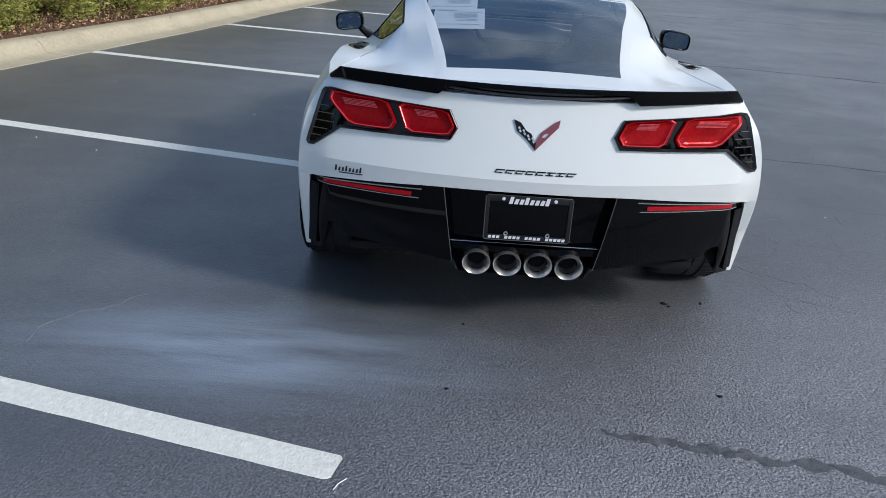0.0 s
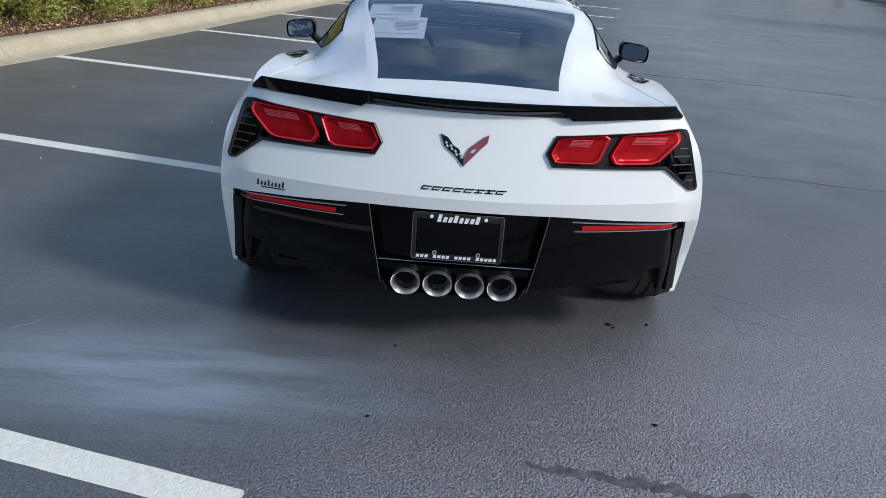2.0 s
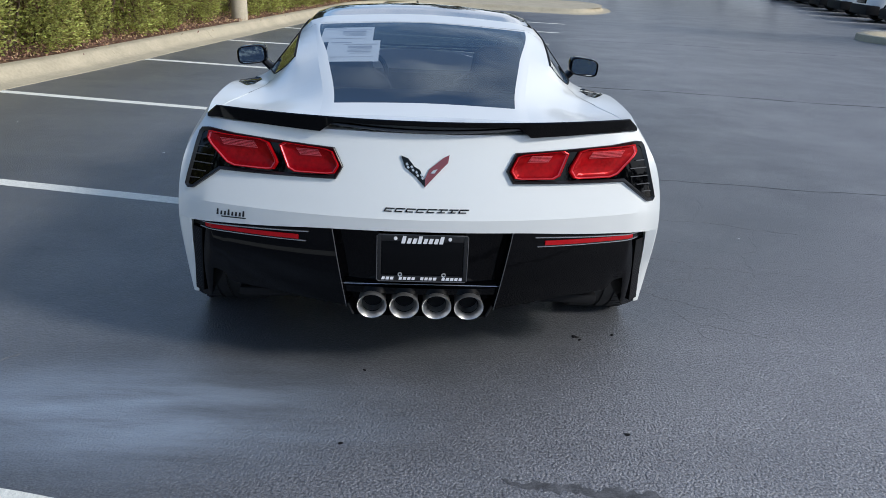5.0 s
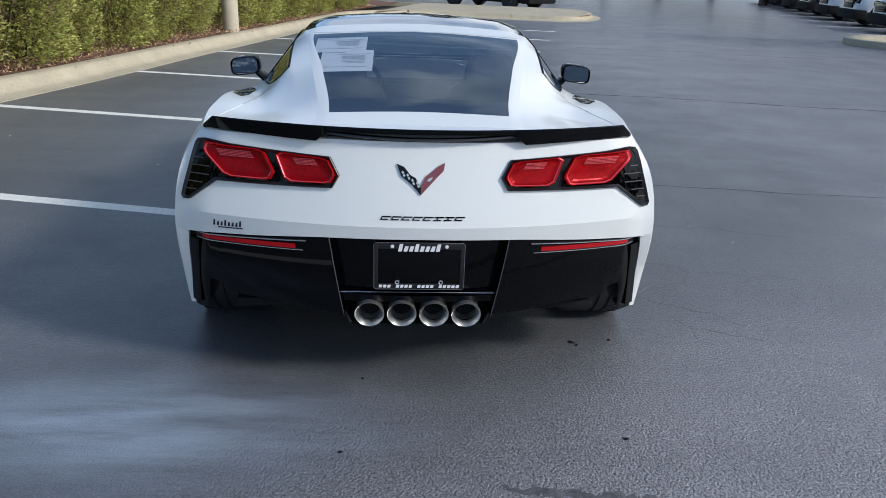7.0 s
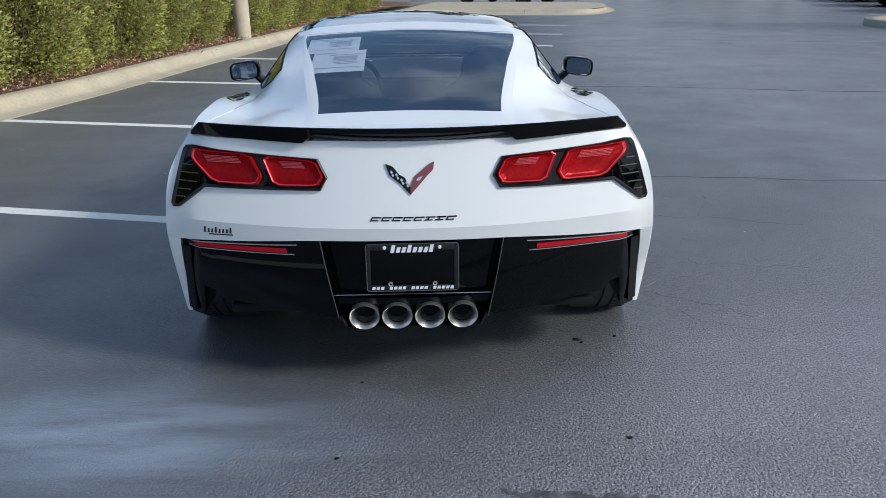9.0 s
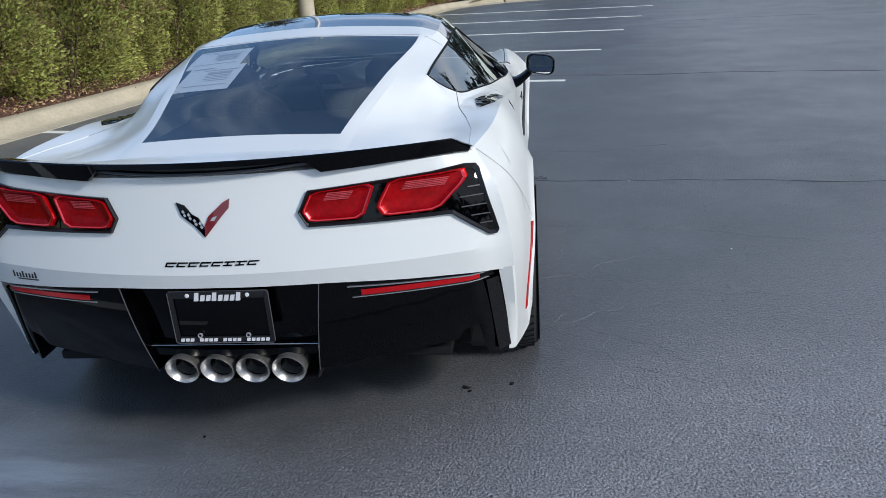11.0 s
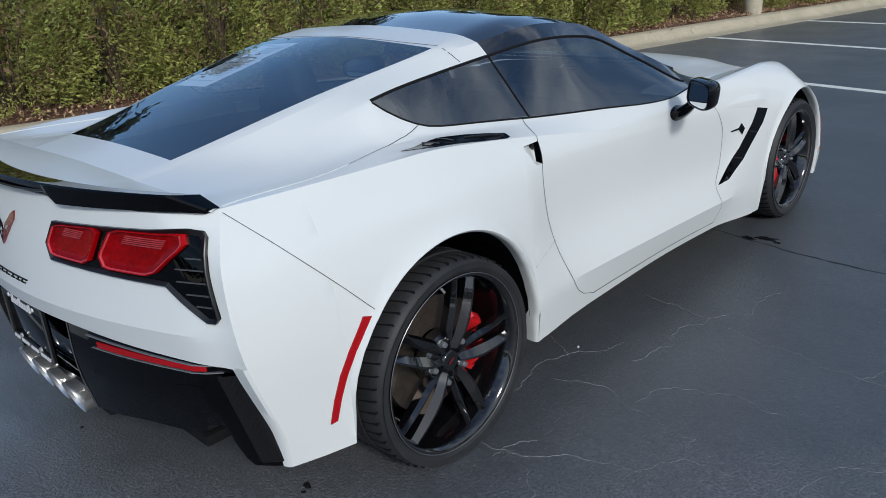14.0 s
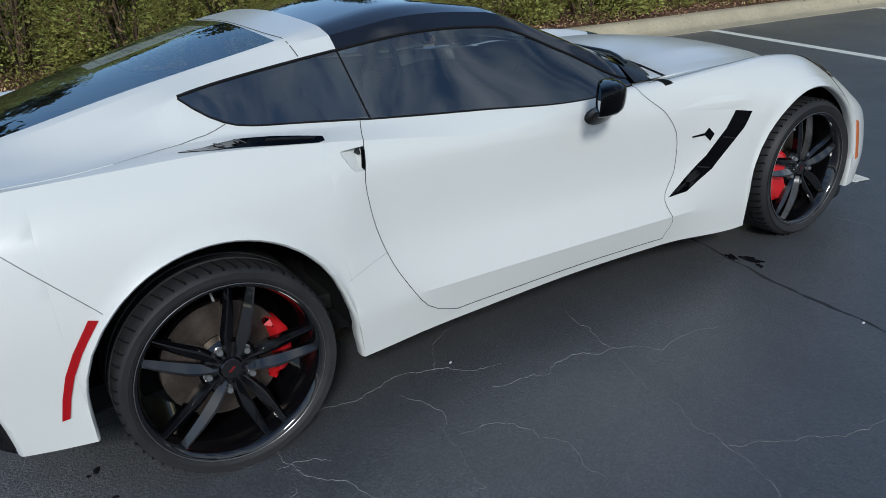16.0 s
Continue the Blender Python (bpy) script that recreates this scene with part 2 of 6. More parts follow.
    l.new(b.outputs["Normal"], p.inputs["Normal"])
    return m


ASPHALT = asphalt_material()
WHITE_PAINT = material("white_car_paint", (0.735, 0.75, 0.727), 0.30, 0.0, 0.02, 900, coat=0.5, spec=0.3)
WHITE_PAINT.node_tree.nodes["Principled BSDF"].inputs["Coat Roughness"].default_value = 0.14
LINE_PAINT = material("line_paint", (0.80, 0.79, 0.70), 0.75, 0, 0.12, 45, bump=1.0, bump_scale=130)
CONCRETE = material("kerb_concrete", (0.46, 0.40, 0.285), 0.9, 0, 0.14, 3.0, bump=0.5, bump_scale=90)
CONCRETE_PALE = material("pole_concrete", (0.50, 0.44, 0.33), 0.9, 0, 0.15, 5.0, bump=0.4, bump_scale=70)
MULCH = material("mulch", (0.15, 0.075, 0.045), 0.95, 0, 0.55, 9, bump=1.0, bump_scale=40, color2=(0.24, 0.13, 0.08))
FOLIAGE_DRY = material("dry_spray", (0.17, 0.105, 0.055), 0.85, per_island=0.4)
TREE_FAR = material("treeline_foliage", (0.035, 0.045, 0.022), 0.9, per_island=0.5)
CRACK = material("crack_dust", (0.19, 0.192, 0.196), 0.95, vary=0.45, scale=9)
TAR = material("tar_seam", (0.022, 0.0225, 0.024), 0.6, vary=0.3, scale=9)
TAR_FAINT = material("worn_tar", (0.088, 0.089, 0.094), 0.6, vary=0.55, scale=25, bump=0.6, bump_scale=150)
OIL = material("oil_stain", (0.010, 0.010, 0.012), 0.18)
VEHICLE_DARK = material("dark_vehicle_paint", (0.02, 0.022, 0.026), 0.25, coat=0.8)
VEHICLE_WHITE = material("white_vehicle_paint", (0.72, 0.74, 0.76), 0.3, coat=0.8)
LEAF_LITTER = material("leaf_litter", (0.40, 0.235, 0.15), 0.9, per_island=0.7)
FOLIAGE = material("hedge_foliage", (0.41, 0.41, 0.115), 0.75, per_island=0.55, vary=0.35, scale=1.6)


def let_light_through(m, amount=0.45):
    """Thin leaves: part of the light passes through."""
    n, l = m.node_tree.nodes, m.node_tree.links
    p, out = n["Principled BSDF"], n["Material Output"]
    tr = n.new("ShaderNodeBsdfTranslucent")
    mx = n.new("ShaderNodeMixShader")
    mx.inputs["Fac"].default_value = amount
    l.new(p.inputs["Base Color"].links[0].from_socket, tr.inputs["Color"])
    l.new(p.outputs["BSDF"], mx.inputs[1])
    l.new(tr.outputs["BSDF"], mx.inputs[2])
    l.new(mx.outputs["Shader"], out.inputs["Surface"])


let_light_through(FOLIAGE, 0.25)
TWIG = material("twig_bark", (0.12, 0.08, 0.055), 0.9, vary=0.3)
BLACK_GLOSS = material("gloss_black", (0.0008, 0.0009, 0.0014), 0.03, spec=0.21)
CARBON_ROOF = material("black_roof", (0.008, 0.008, 0.010), 0.06, coat=1.0)
BLACK_SATIN = material("satin_black", (0.009, 0.009, 0.010), 0.34, vary=0.2, scale=30)
BLACK_MATTE = material("matte_black", (0.006, 0.006, 0.007), 0.8, spec=0.25)
GAP = material("panel_gap", (0.02, 0.02, 0.022), 0.9)
RUBBER = material("tyre_rubber", (0.021, 0.0215, 0.023), 0.6, vary=0.25, scale=14, bump=0.25, bump_scale=120, rough_vary=0.1)
RIM_BLACK = material("wheel_gloss_black", (0.004, 0.004, 0.005), 0.11, vary=0.15, scale=25, coat=1.0)
STEEL = material("brake_steel", (0.16, 0.128, 0.105), 0.42, 0.85, 0.3, 22)
RIM_GLINT = material("rim_glint", (0.16, 0.16, 0.165), 0.3, 0.6)
NUT_STEEL = material("nut_steel", (0.34, 0.35, 0.36), 0.25, 0.7)
CHROME = material("polished_steel", (0.66, 0.645, 0.62), 0.30, 0.9, 0.1, 40)
SILVER = material("silver", (0.55, 0.56, 0.57), 0.35, 0.6)
CALIPER_RED = material("caliper_red", (0.62, 0.015, 0.02), 0.25, vary=0.1, scale=30, coat=0.6)
LENS_RED = material("lens_red", (0.45, 0.002, 0.005), 0.25, 0.3, vary=0.22, scale=6, spec=0.15)
LENS_PALE = material("lens_pale", (0.68, 0.07, 0.085), 0.22, 0.3, vary=0.1, scale=20, spec=0.3)
LENS_DARK_RED = material("lens_dark_red", (0.30, 0.001, 0.003), 0.20, 0.3, vary=0.3, scale=9, spec=0.15)
LENS_CLEAR = material("lens_clear", (0.52, 0.05, 0.06), 0.3, 0.3, vary=0.35, scale=60)
REFLECTOR_RED = material("reflector_red", (0.40, 0.004, 0.008), 0.12, spec=0.35)
EDGE_GREY = material("edge_grey", (0.42, 0.43, 0.45), 0.22, 0.7)
LOUVRE_GREY = material("louvre_grey", (0.085, 0.085, 0.09), 0.35)
LOUVRE_DARK = material("louvre_dark", (0.060, 0.060, 0.064), 0.3)
AMBER = material("amber_lens", (0.65, 0.16, 0.02), 0.2, coat=1.0)
EMBLEM_RED = material("emblem_red", (0.17, 0.004, 0.008), 0.25, coat=1.0)
WHITE_LETTER = material("white_letter", (0.75, 0.75, 0.76), 0.5)
PAPER = material("paper", (0.78, 0.78, 0.78), 0.8, vary=0.03, scale=5)
PRINT = material("print_grey", (0.45, 0.45, 0.47), 0.8)
INTERIOR = material("interior_black", (0.003, 0.003, 0.0035), 0.75, vary=0.2, scale=12)
MIRROR = material("mirror_glass", (0.85, 0.87, 0.88), 0.02, 1.0)
GLASS = tinted_glass("tinted_window", (0.36, 0.40, 0.40), 0.0, 2.4, (0.93, 0.97, 1.0))
GLASS_REAR = tinted_glass("hatch_glass", (0.74, 0.78, 0.80), 0.0, 2.05, (0.80, 0.91, 1.0))
GLASS_CLEAR = tinted_glass("windscreen_glass", (0.22, 0.27, 0.26), 0.0, 1.6)

# ---- building helpers ----
def mesh_of(name, bm, mat, smooth=40):
    me = bpy.data.meshes.new(name)
    bm.normal_update()
    bm.to_mesh(me)
    bm.free()
    if mat:
        me.materials.append(mat)
    if smooth:
        me.polygons.foreach_set("use_smooth", [True] * len(me.polygons))
        me.set_sharp_from_angle(angle=radians(smooth))
    return me


def part(name, bm, mat, parent=None, label="", smooth=40):
    """One mesh object, under a thing or a part."""
    ob = new(name, mesh_of(name, bm, mat, smooth))
    if parent:
        ob.parent = parent
    return tagged(ob, label) if label else ob


def thing(name, label, category, at=(0, 0, 0), group="", kind=""):
    ob = new(name)
    ob.location = at
    ob.empty_display_size = 0.1
    return tagged(ob, label, category, group, kind)


def add_mesh(bm, verts, faces, offset=(0, 0, 0)):
    vs = [bm.verts.new(Vector(v) + Vector(offset)) for v in verts]
    for f in faces:
        try:
            bm.faces.new([vs[i] for i in f])
        except ValueError:
            pass
    return vs


def add_box(bm, lo, hi, bevel=0.0, m=None):
    x0, y0, z0 = lo
    x1, y1, z1 = hi
    co = [(x0, y0, z0), (x1, y0, z0), (x1, y1, z0), (x0, y1, z0), (x0, y0, z1), (x1, y0, z1), (x1, y1, z1), (x0, y1, z1)]
    if m is not None:
        co = [m @ Vector(c) for c in co]
    vs = [bm.verts.new(c) for c in co]
    fs = [bm.faces.new([vs[i] for i in f]) for f in ((0, 3, 2, 1), (4, 5, 6, 7), (0, 1, 5, 4), (1, 2, 6, 5), (2, 3, 7, 6), (3, 0, 4, 7))]
    if bevel:
        es = list({e for f in fs for e in f.edges})
        bmesh.ops.bevel(bm, geom=es, offset=bevel, segments=2, affect="EDGES", profile=0.6)


def add_grid(bm, pts, close_u=False, close_v=False, flip=False):
    """pts: rows of points. Quads between them."""
    vs = [[bm.verts.new(p) for p in row] for row in pts]
    nu, nv = len(vs), len(vs[0])
    for i in range(nu if close_u else nu - 1):
        for j in range(nv if close_v else nv - 1):
            q = [vs[i][j], vs[(i + 1) % nu][j], vs[(i + 1) % nu][(j + 1) % nv], vs[i][(j + 1) % nv]]
            if flip:
                q.reverse()
            if len({tuple(round(c, 6) for c in v.co) for v in q}) < 3:
                continue
            try:
                bm.faces.new(q)
            except ValueError:
                pass
    return vs


def lathe(bm, profile, axis="x", steps=48, centre=(0, 0, 0)):
    """profile: (radius, along) pairs turned round the axis."""
    rows = []
    for i in range(steps):
        a = 2 * math.pi * i / steps
        c, s = math.cos(a), math.sin(a)
        if axis == "x":
            rows.append([(centre[0] + h, centre[1] + r * c, centre[2] + r * s) for r, h in profile])
        elif axis == "y":
            rows.append([(centre[0] + r * c, centre[1] + h, centre[2] + r * s) for r, h in profile])
        else:
            rows.append([(centre[0] + r * c, centre[1] + r * s, centre[2] + h) for r, h in profile])
    add_grid(bm, rows, close_u=True)
    bmesh.ops.remove_doubles(bm, verts=bm.verts, dist=1e-6)
    bmesh.ops.recalc_face_normals(bm, faces=bm.faces)


def add_tube(bm, path, radius, sides=6):
    """A tube along a path of points, with closed ends."""
    path = [Vector(p) for p in path]
    rows = []
    for i, p in enumerate(path):
        d = (path[min(i + 1, len(path) - 1)] - path[max(i - 1, 0)]).normalized()
        up = Vector((0, 0, 1)) if abs(d.z) < 0.95 else Vector((1, 0, 0))
        a = d.cross(up).normalized()
        b = d.cross(a).normalized()
        r = radius(i / (len(path) - 1)) if callable(radius) else radius
        rows.append([p + (a * math.cos(t) + b * math.sin(t)) * r for t in (2 * math.pi * k / sides for k in range(sides))])
    vs = add_grid(bm, rows, close_v=True)
    bm.faces.new(vs[0])
    bm.faces.new(list(reversed(vs[-1])))


def smooth_line(rows):
    """Monotone cubic through (t, values...) knots."""
    t = np.array([r[0] for r in rows], float)
    v = np.array([r[1:] for r in rows], float)
    d = (v[1:] - v[:-1]) / (t[1:] - t[:-1])[:, None]
    m = np.zeros_like(v)
    m[0], m[-1] = d[0], d[-1]
    for i in range(1, len(t) - 1):
        for k in range(v.shape[1]):
            a, b = d[i - 1, k], d[i, k]
            if a * b > 0:
                h0, h1 = t[i] - t[i - 1], t[i + 1] - t[i]
                w1, w2 = 2 * h1 + h0, h1 + 2 * h0
                m[i, k] = (w1 + w2) / (w1 / a + w2 / b)

    def at(x):
        x = min(max(x, t[0]), t[-1])
        i = min(max(int(np.searchsorted(t, x)) - 1, 0), len(t) - 2)
        h = t[i + 1] - t[i]
        s = (x - t[i]) / h
        return ((2 * s**3 - 3 * s**2 + 1) * v[i] + (s**3 - 2 * s**2 + s) * h * m[i] + (-2 * s**3 + 3 * s**2) * v[i + 1] + (s**3 - s**2) * h * m[i + 1])

    return at


# ---- the car park ----
# Stall frame: r runs along the row of stalls, l across it (towards the drive lane).
ANG = radians(13.43)
R_AX, L_AX = Vector((math.sin(ANG), math.cos(ANG), 0)), Vector((math.cos(ANG), -math.sin(ANG), 0))
STALL0, PITCH = Vector((-0.545, -1.60, 0)), 2.743
STRIPE_V = {0: -0.02, 1: 2.63, 2: 5.38, 3: 8.24, 4: 11.03, 5: 13.78}


def lot(s, v, z=0.0):
    """A place by its distance across (s, from the stripe ends) and along (v, from the first stripe)."""
    p = STALL0 + L_AX * s + R_AX * v
    return Vector((p.x, p.y, z))


bm = bmesh.new()
add_grid(bm, [[(x, y, 0) for y in (-400, -40, 0, 40, 400)] for x in (-400, -40, 0, 40, 400)], flip=True)
bmesh.ops.recalc_face_normals(bm, faces=bm.faces)
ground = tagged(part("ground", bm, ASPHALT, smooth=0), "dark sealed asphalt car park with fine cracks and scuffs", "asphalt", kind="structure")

kerb_s = smooth_line([(-14, -5.0), (-4, -5.04), (4, -5.09), (7, -5.12), (10, -5.28), (13.5, -5.42), (19, -5.7), (22, -5.9)])


def kerb_profile():
    """Across the kerb: (distance behind the gutter edge, height)."""
    return [(-0.02, -0.02), (0.0, 0.004), (0.20, 0.012), (0.27, 0.03), (0.31, 0.075), (0.345, 0.125), (0.375, 0.148), (0.41, 0.155), (0.52, 0.158), (0.56, 0.150), (0.57, 0.10), (0.57, -0.03)]


def stripe(k, s0, s1, width=0.115):
    """One painted stall stripe with slightly ragged edges and rounded end."""
    rng = random.Random(k + 40)
    rows = []
    n = 60
    cuts = [s0 + (s1 - 0.03 - s0) * i / n for i in range(n + 1)] + [s1 - 0.018, s1 - 0.009, s1 - 0.003, s1]
    for s in cuts:
        wob = rng.uniform(-0.0012, 0.0012)
        end = 1 - 0.28 * max(0.0, 1 - (s1 - s) / 0.02) ** 2
        h = width / 2 * end
        rows.append([lot(s, STRIPE_V.get(k, k * PITCH) + a * h + wob, z) for a, z in ((-1, 0.001), (-0.93, 0.0035), (0, 0.004), (0.93, 0.0035), (1, 0.001))])
    b = bmesh.new()
    add_grid(b, rows)
    bmesh.ops.recalc_face_normals(b, faces=b.faces)
    b.faces.ensure_lookup_table()
    if b.faces[0].normal.z < 0:
        bmesh.ops.reverse_faces(b, faces=b.faces)
    return tagged(part("stall_stripe", b, LINE_PAINT, smooth=0), "worn white painted stall stripe on asphalt", "road marking", "stall stripes", "structure")


for k in range(-2, 8):
    stripe(k, float(kerb_s(k * PITCH)[0]) + 0.02, -0.04 if 1 < k < 6 else 0.0)


def kerb_piece(path, name="kerb"):
    """One cast length of kerb and gutter along a path of (s, v); its back lies to the left of the path."""
    b = bmesh.new()
    prof = kerb_profile()
    rows = []
    for i, (s, v) in enumerate(path):
        s0, v0 = path[max(i - 1, 0)]
        s1, v1 = path[min(i + 1, len(path) - 1)]
        d = Vector((s1 - s0, v1 - v0)).normalized()
        nrm = Vector((-d.y, d.x))
        rows.append([lot(s + nrm.x * a, v + nrm.y * a, z) for a, z in prof])
    vs = add_grid(b, rows)
    b.faces.new(vs[0])
    b.faces.new(list(reversed(vs[-1])))
    bmesh.ops.recalc_face_normals(b, faces=b.faces)
    return tagged(part(name, b, CONCRETE, smooth=35), "sunlit beige cast concrete kerb and gutter along the bed", "kerb", "kerb lengths", "structure")


def island_path():
    """The kerb's line: along the stalls, then round the end island's nose."""
    pts = [(float(kerb_s(v)[0]), v) for v in np.arange(-13, 20.81, 0.5)]
    # sweep to the right across the row's end
    s0 = pts[-1][0]
    for i in range(1, 9):
        a = math.pi / 2 * i / 8
        pts.append((s0 + 2.6 * (1 - math.cos(a)), 20.8 + 2.6 * math.sin(a)))
    for s in np.arange(-2.6, -0.2, 0.5):
        pts.append((float(s), 23.4))
    for i in range(0, 13):
        a = -math.pi / 2 + math.pi * i / 12
        pts.append((-0.1 + 1.3 * math.cos(a), 26.4 + 3.0 * math.sin(a)))
    for s in np.arange(-0.6, -12, -1.0):
        pts.append((float(s), 29.4))
    return pts


line = island_path()
piece = 6
for i in range(0, len(line) - 1, piece):
    seg = line[i:i + piece + 1]
    if len(seg) < 2:
        continue
    a, b2 = seg[0], seg[-1]
    # leave a 6 mm joint at each end
    def pull(p, q, d=0.003):
        n = math.hypot(q[0] - p[0], q[1] - p[1])
        return (p[0] + (q[0] - p[0]) * d / n, p[1] + (q[1] - p[1]) * d / n)
    seg = [pull(seg[0], seg[1])] + seg[1:-1] + [pull(seg[-1], seg[-2])]
    kerb_piece(seg)

# planting bed behind the kerb, gently rising and lumpy
rng = random.Random(5)
rows = []
for v in np.arange(-13, 29.0, 0.3):
    edge = float(kerb_s(min(v, 20.8))[0]) - 0.56
    row = []
    for j in range(24):
        d = (j / 23) ** 1.6 * 14
        z = 0.135 + min(d, 3) * 0.05 + 0.035 * noise.noise(Vector((edge - d, v, 3)) * 1.7) * min(1, d * 4)
        row.append(lot(edge - d, v, z))
    rows.append(row)
b = bmesh.new()
add_grid(b, rows)
bmesh.ops.recalc_face_normals(b, faces=b.faces)
tagged(part("planting_bed", b, MULCH), "red-brown mulch bed strewn with dead leaves", "mulch", kind="structure")
rows = []
for s in np.arange(-5.6, 0.95, 0.25):
    if s > -0.1:
        w = math.sqrt(max(0.0, 1 - ((s + 0.1) / 1.05) ** 2))
        rows.append([lot(s, 26.4 + 2.48 * w * a, 0.15) for a in np.linspace(-1, 1, 7)])
    else:
        near = 20.8 + 2.6 * math.sin(math.acos(min(1.0, max(0.0, 1 - (s + 5.75) / 2.6)))) + 0.54
        rows.append([lot(s, near + (28.88 - near) * a, 0.15) for a in np.linspace(0, 1, 7)])
b = bmesh.new()
add_grid(b, rows)
bmesh.ops.recalc_face_normals(b, faces=b.faces)
tagged(part("island_top", b, CONCRETE), "beige concrete top of the end island", "traffic island", kind="structure")

# dead leaves on the bed
b = bmesh.new()
for i in range(14000):
    v = rng.uniform(-6, 25)
    edge = float(kerb_s(min(v, 20.8))[0]) - 0.5
    d = abs(rng.gauss(0, 0.8)) + (0.02 if rng.random() < 0.99 else -0.4)
    c = lot(edge - d, v, 0.155 + min(max(d, 0), 3) * 0.05 + rng.uniform(0, 0.04))
    e = Euler((rng.uniform(-0.9, 0.9), rng.uniform(-0.9, 0.9), rng.uniform(0, 6.28))).to_matrix()
    L, W = rng.uniform(0.014, 0.034), rng.uniform(0.006, 0.015)
    add_mesh(b, [c + e @ Vector(p) for p in ((-L, 0, 0.01), (0, -W, 0), (L, 0, 0.012), (0, W, 0), )], [(0, 1, 3), (1, 2, 3)])
tagged(part("leaf_litter", b, LEAF_LITTER, smooth=0), "dry reddish-brown dead leaves over the bed", "leaf litter", kind="stuff")


# ---- planting ----
def shrub_meshes(seed, rx, ry, h, sprigs):
    """A dense evergreen shrub: stems and feathery sprays over a lumpy, gappy crown."""
    rg = random.Random(seed)
    stems = bmesh.new()
    for k in range(9):
        a = rg.uniform(0, 6.28)
        top = Vector((math.cos(a) * rx * 0.6, math.sin(a) * ry * 0.6, h * rg.uniform(0.5, 0.85)))
        base = Vector((math.cos(a) * 0.12, math.sin(a) * 0.12, 0))
        mid = base.lerp(top, 0.5) + Vector((rg.uniform(-0.1, 0.1), rg.uniform(-0.1, 0.1), 0.1))
        add_tube(stems, [base, mid, top], lambda t: 0.022 * (1 - 0.75 * t), 5)
    verts, faces = [], []
    off = Vector((seed * 7.1, seed * 3.3, 0))
    n = 0
    while n < sprigs:
        a = rg.uniform(0, 2 * math.pi)
        u = rg.uniform(-0.75, 1.0)
        c = math.sqrt(1 - u * u)
        d = Vector((c * math.cos(a), c * math.sin(a), u))
        lump = 1 + 0.26 * noise.noise(d * 2.2 + off) + 0.20 * noise.noise(d * 5.0 + off)
        depth = rg.random() ** 2.2 * 0.35
        if noise.noise(d * 4.2 + off * 2) < -0.24 and depth < 0.18:
            continue
        r = lump * (1 - depth)
        p = Vector((d.x * rx * r, d.y * ry * r, h * 0.38 + d.z * h * 0.56 * r))
        if p.z < 0.02:
            p.z = rg.uniform(0.02, 0.2)
        out = (Vector((d.x, d.y, d.z * 0.6 + 0.45)) + Vector((rg.gauss(0, 0.35), rg.gauss(0, 0.35), rg.gauss(0, 0.25)))).normalized()
        side = out.cross(Vector((rg.gauss(0, 1), rg.gauss(0, 1), rg.gauss(0, 1)))).normalized()
        L = rg.uniform(0.03, 0.075)
        for q in range(2):
            sd = (Matrix.Rotation(q * 1.57 + rg.uniform(-0.3, 0.3), 3, out) @ side)
            w = L * rg.uniform(0.13, 0.22)
            tip = p + out * L + sd * L * rg.uniform(-0.35, 0.35)
            m1 = p + out * L * 0.55
            i = len(verts)
            verts += [p, m1 + sd * w, tip, m1 - sd * w]
            faces.append((i, i + 1, i + 2, i + 3))
        n += 1
    crown = bpy.data.meshes.new("crown")
    crown.from_pydata(verts, [], faces)
    crown.materials.append(FOLIAGE)
    # dry inner sprays, gathered in the gaps
    verts, faces = [], []
    n = 0
    while n < sprigs // 9:
        a, u = rg.uniform(0, 6.28), rg.uniform(-0.7, 0.9)
        c = math.sqrt(1 - u * u)
        d = Vector((c * math.cos(a), c * math.sin(a), u))
        if noise.noise(d * 4.2 + off * 2) > -0.12:
            continue
        r = rg.uniform(0.68, 0.95)
        p = Vector((d.x * rx * r, d.y * ry * r, max(0.04, h * 0.46 + d.z * h * 0.54 * r)))
        out = (d + Vector((rg.gauss(0, 0.6), rg.gauss(0, 0.6), rg.gauss(0, 0.6)))).normalized()
        sd = out.cross(Vector((rg.gauss(0, 1), rg.gauss(0, 1), 1))).normalized()
        L = rg.uniform(0.06, 0.16)
        w = L * rg.uniform(0.04, 0.12)
        i = len(verts)
        verts += [p, p + out * L * 0.5 + sd * w, p + out * L, p + out * L * 0.5 - sd * w]
        faces.append((i, i + 1, i + 2, i + 3))
        n += 1
    dry = bpy.data.meshes.new("dry_spray")
    dry.from_pydata(verts, [], faces)
    dry.materials.append(FOLIAGE_DRY)
    return mesh_of("stem", stems, TWIG), crown, dry


def make_shrub(seed, rx, ry, h, sprigs):
    t = thing("shrub", "dense olive-green evergreen hedge shrub in the mulch bed", "shrub", group="hedge shrubs")
    stems, crown, dry = shrub_meshes(seed, rx, ry, h, sprigs)
    tagged(new("dry_spray", dry), "brown dry inner sprays", kind="stuff").parent = t
    new("stem", stems).parent = t
    new("crown", crown).parent = t
    return t


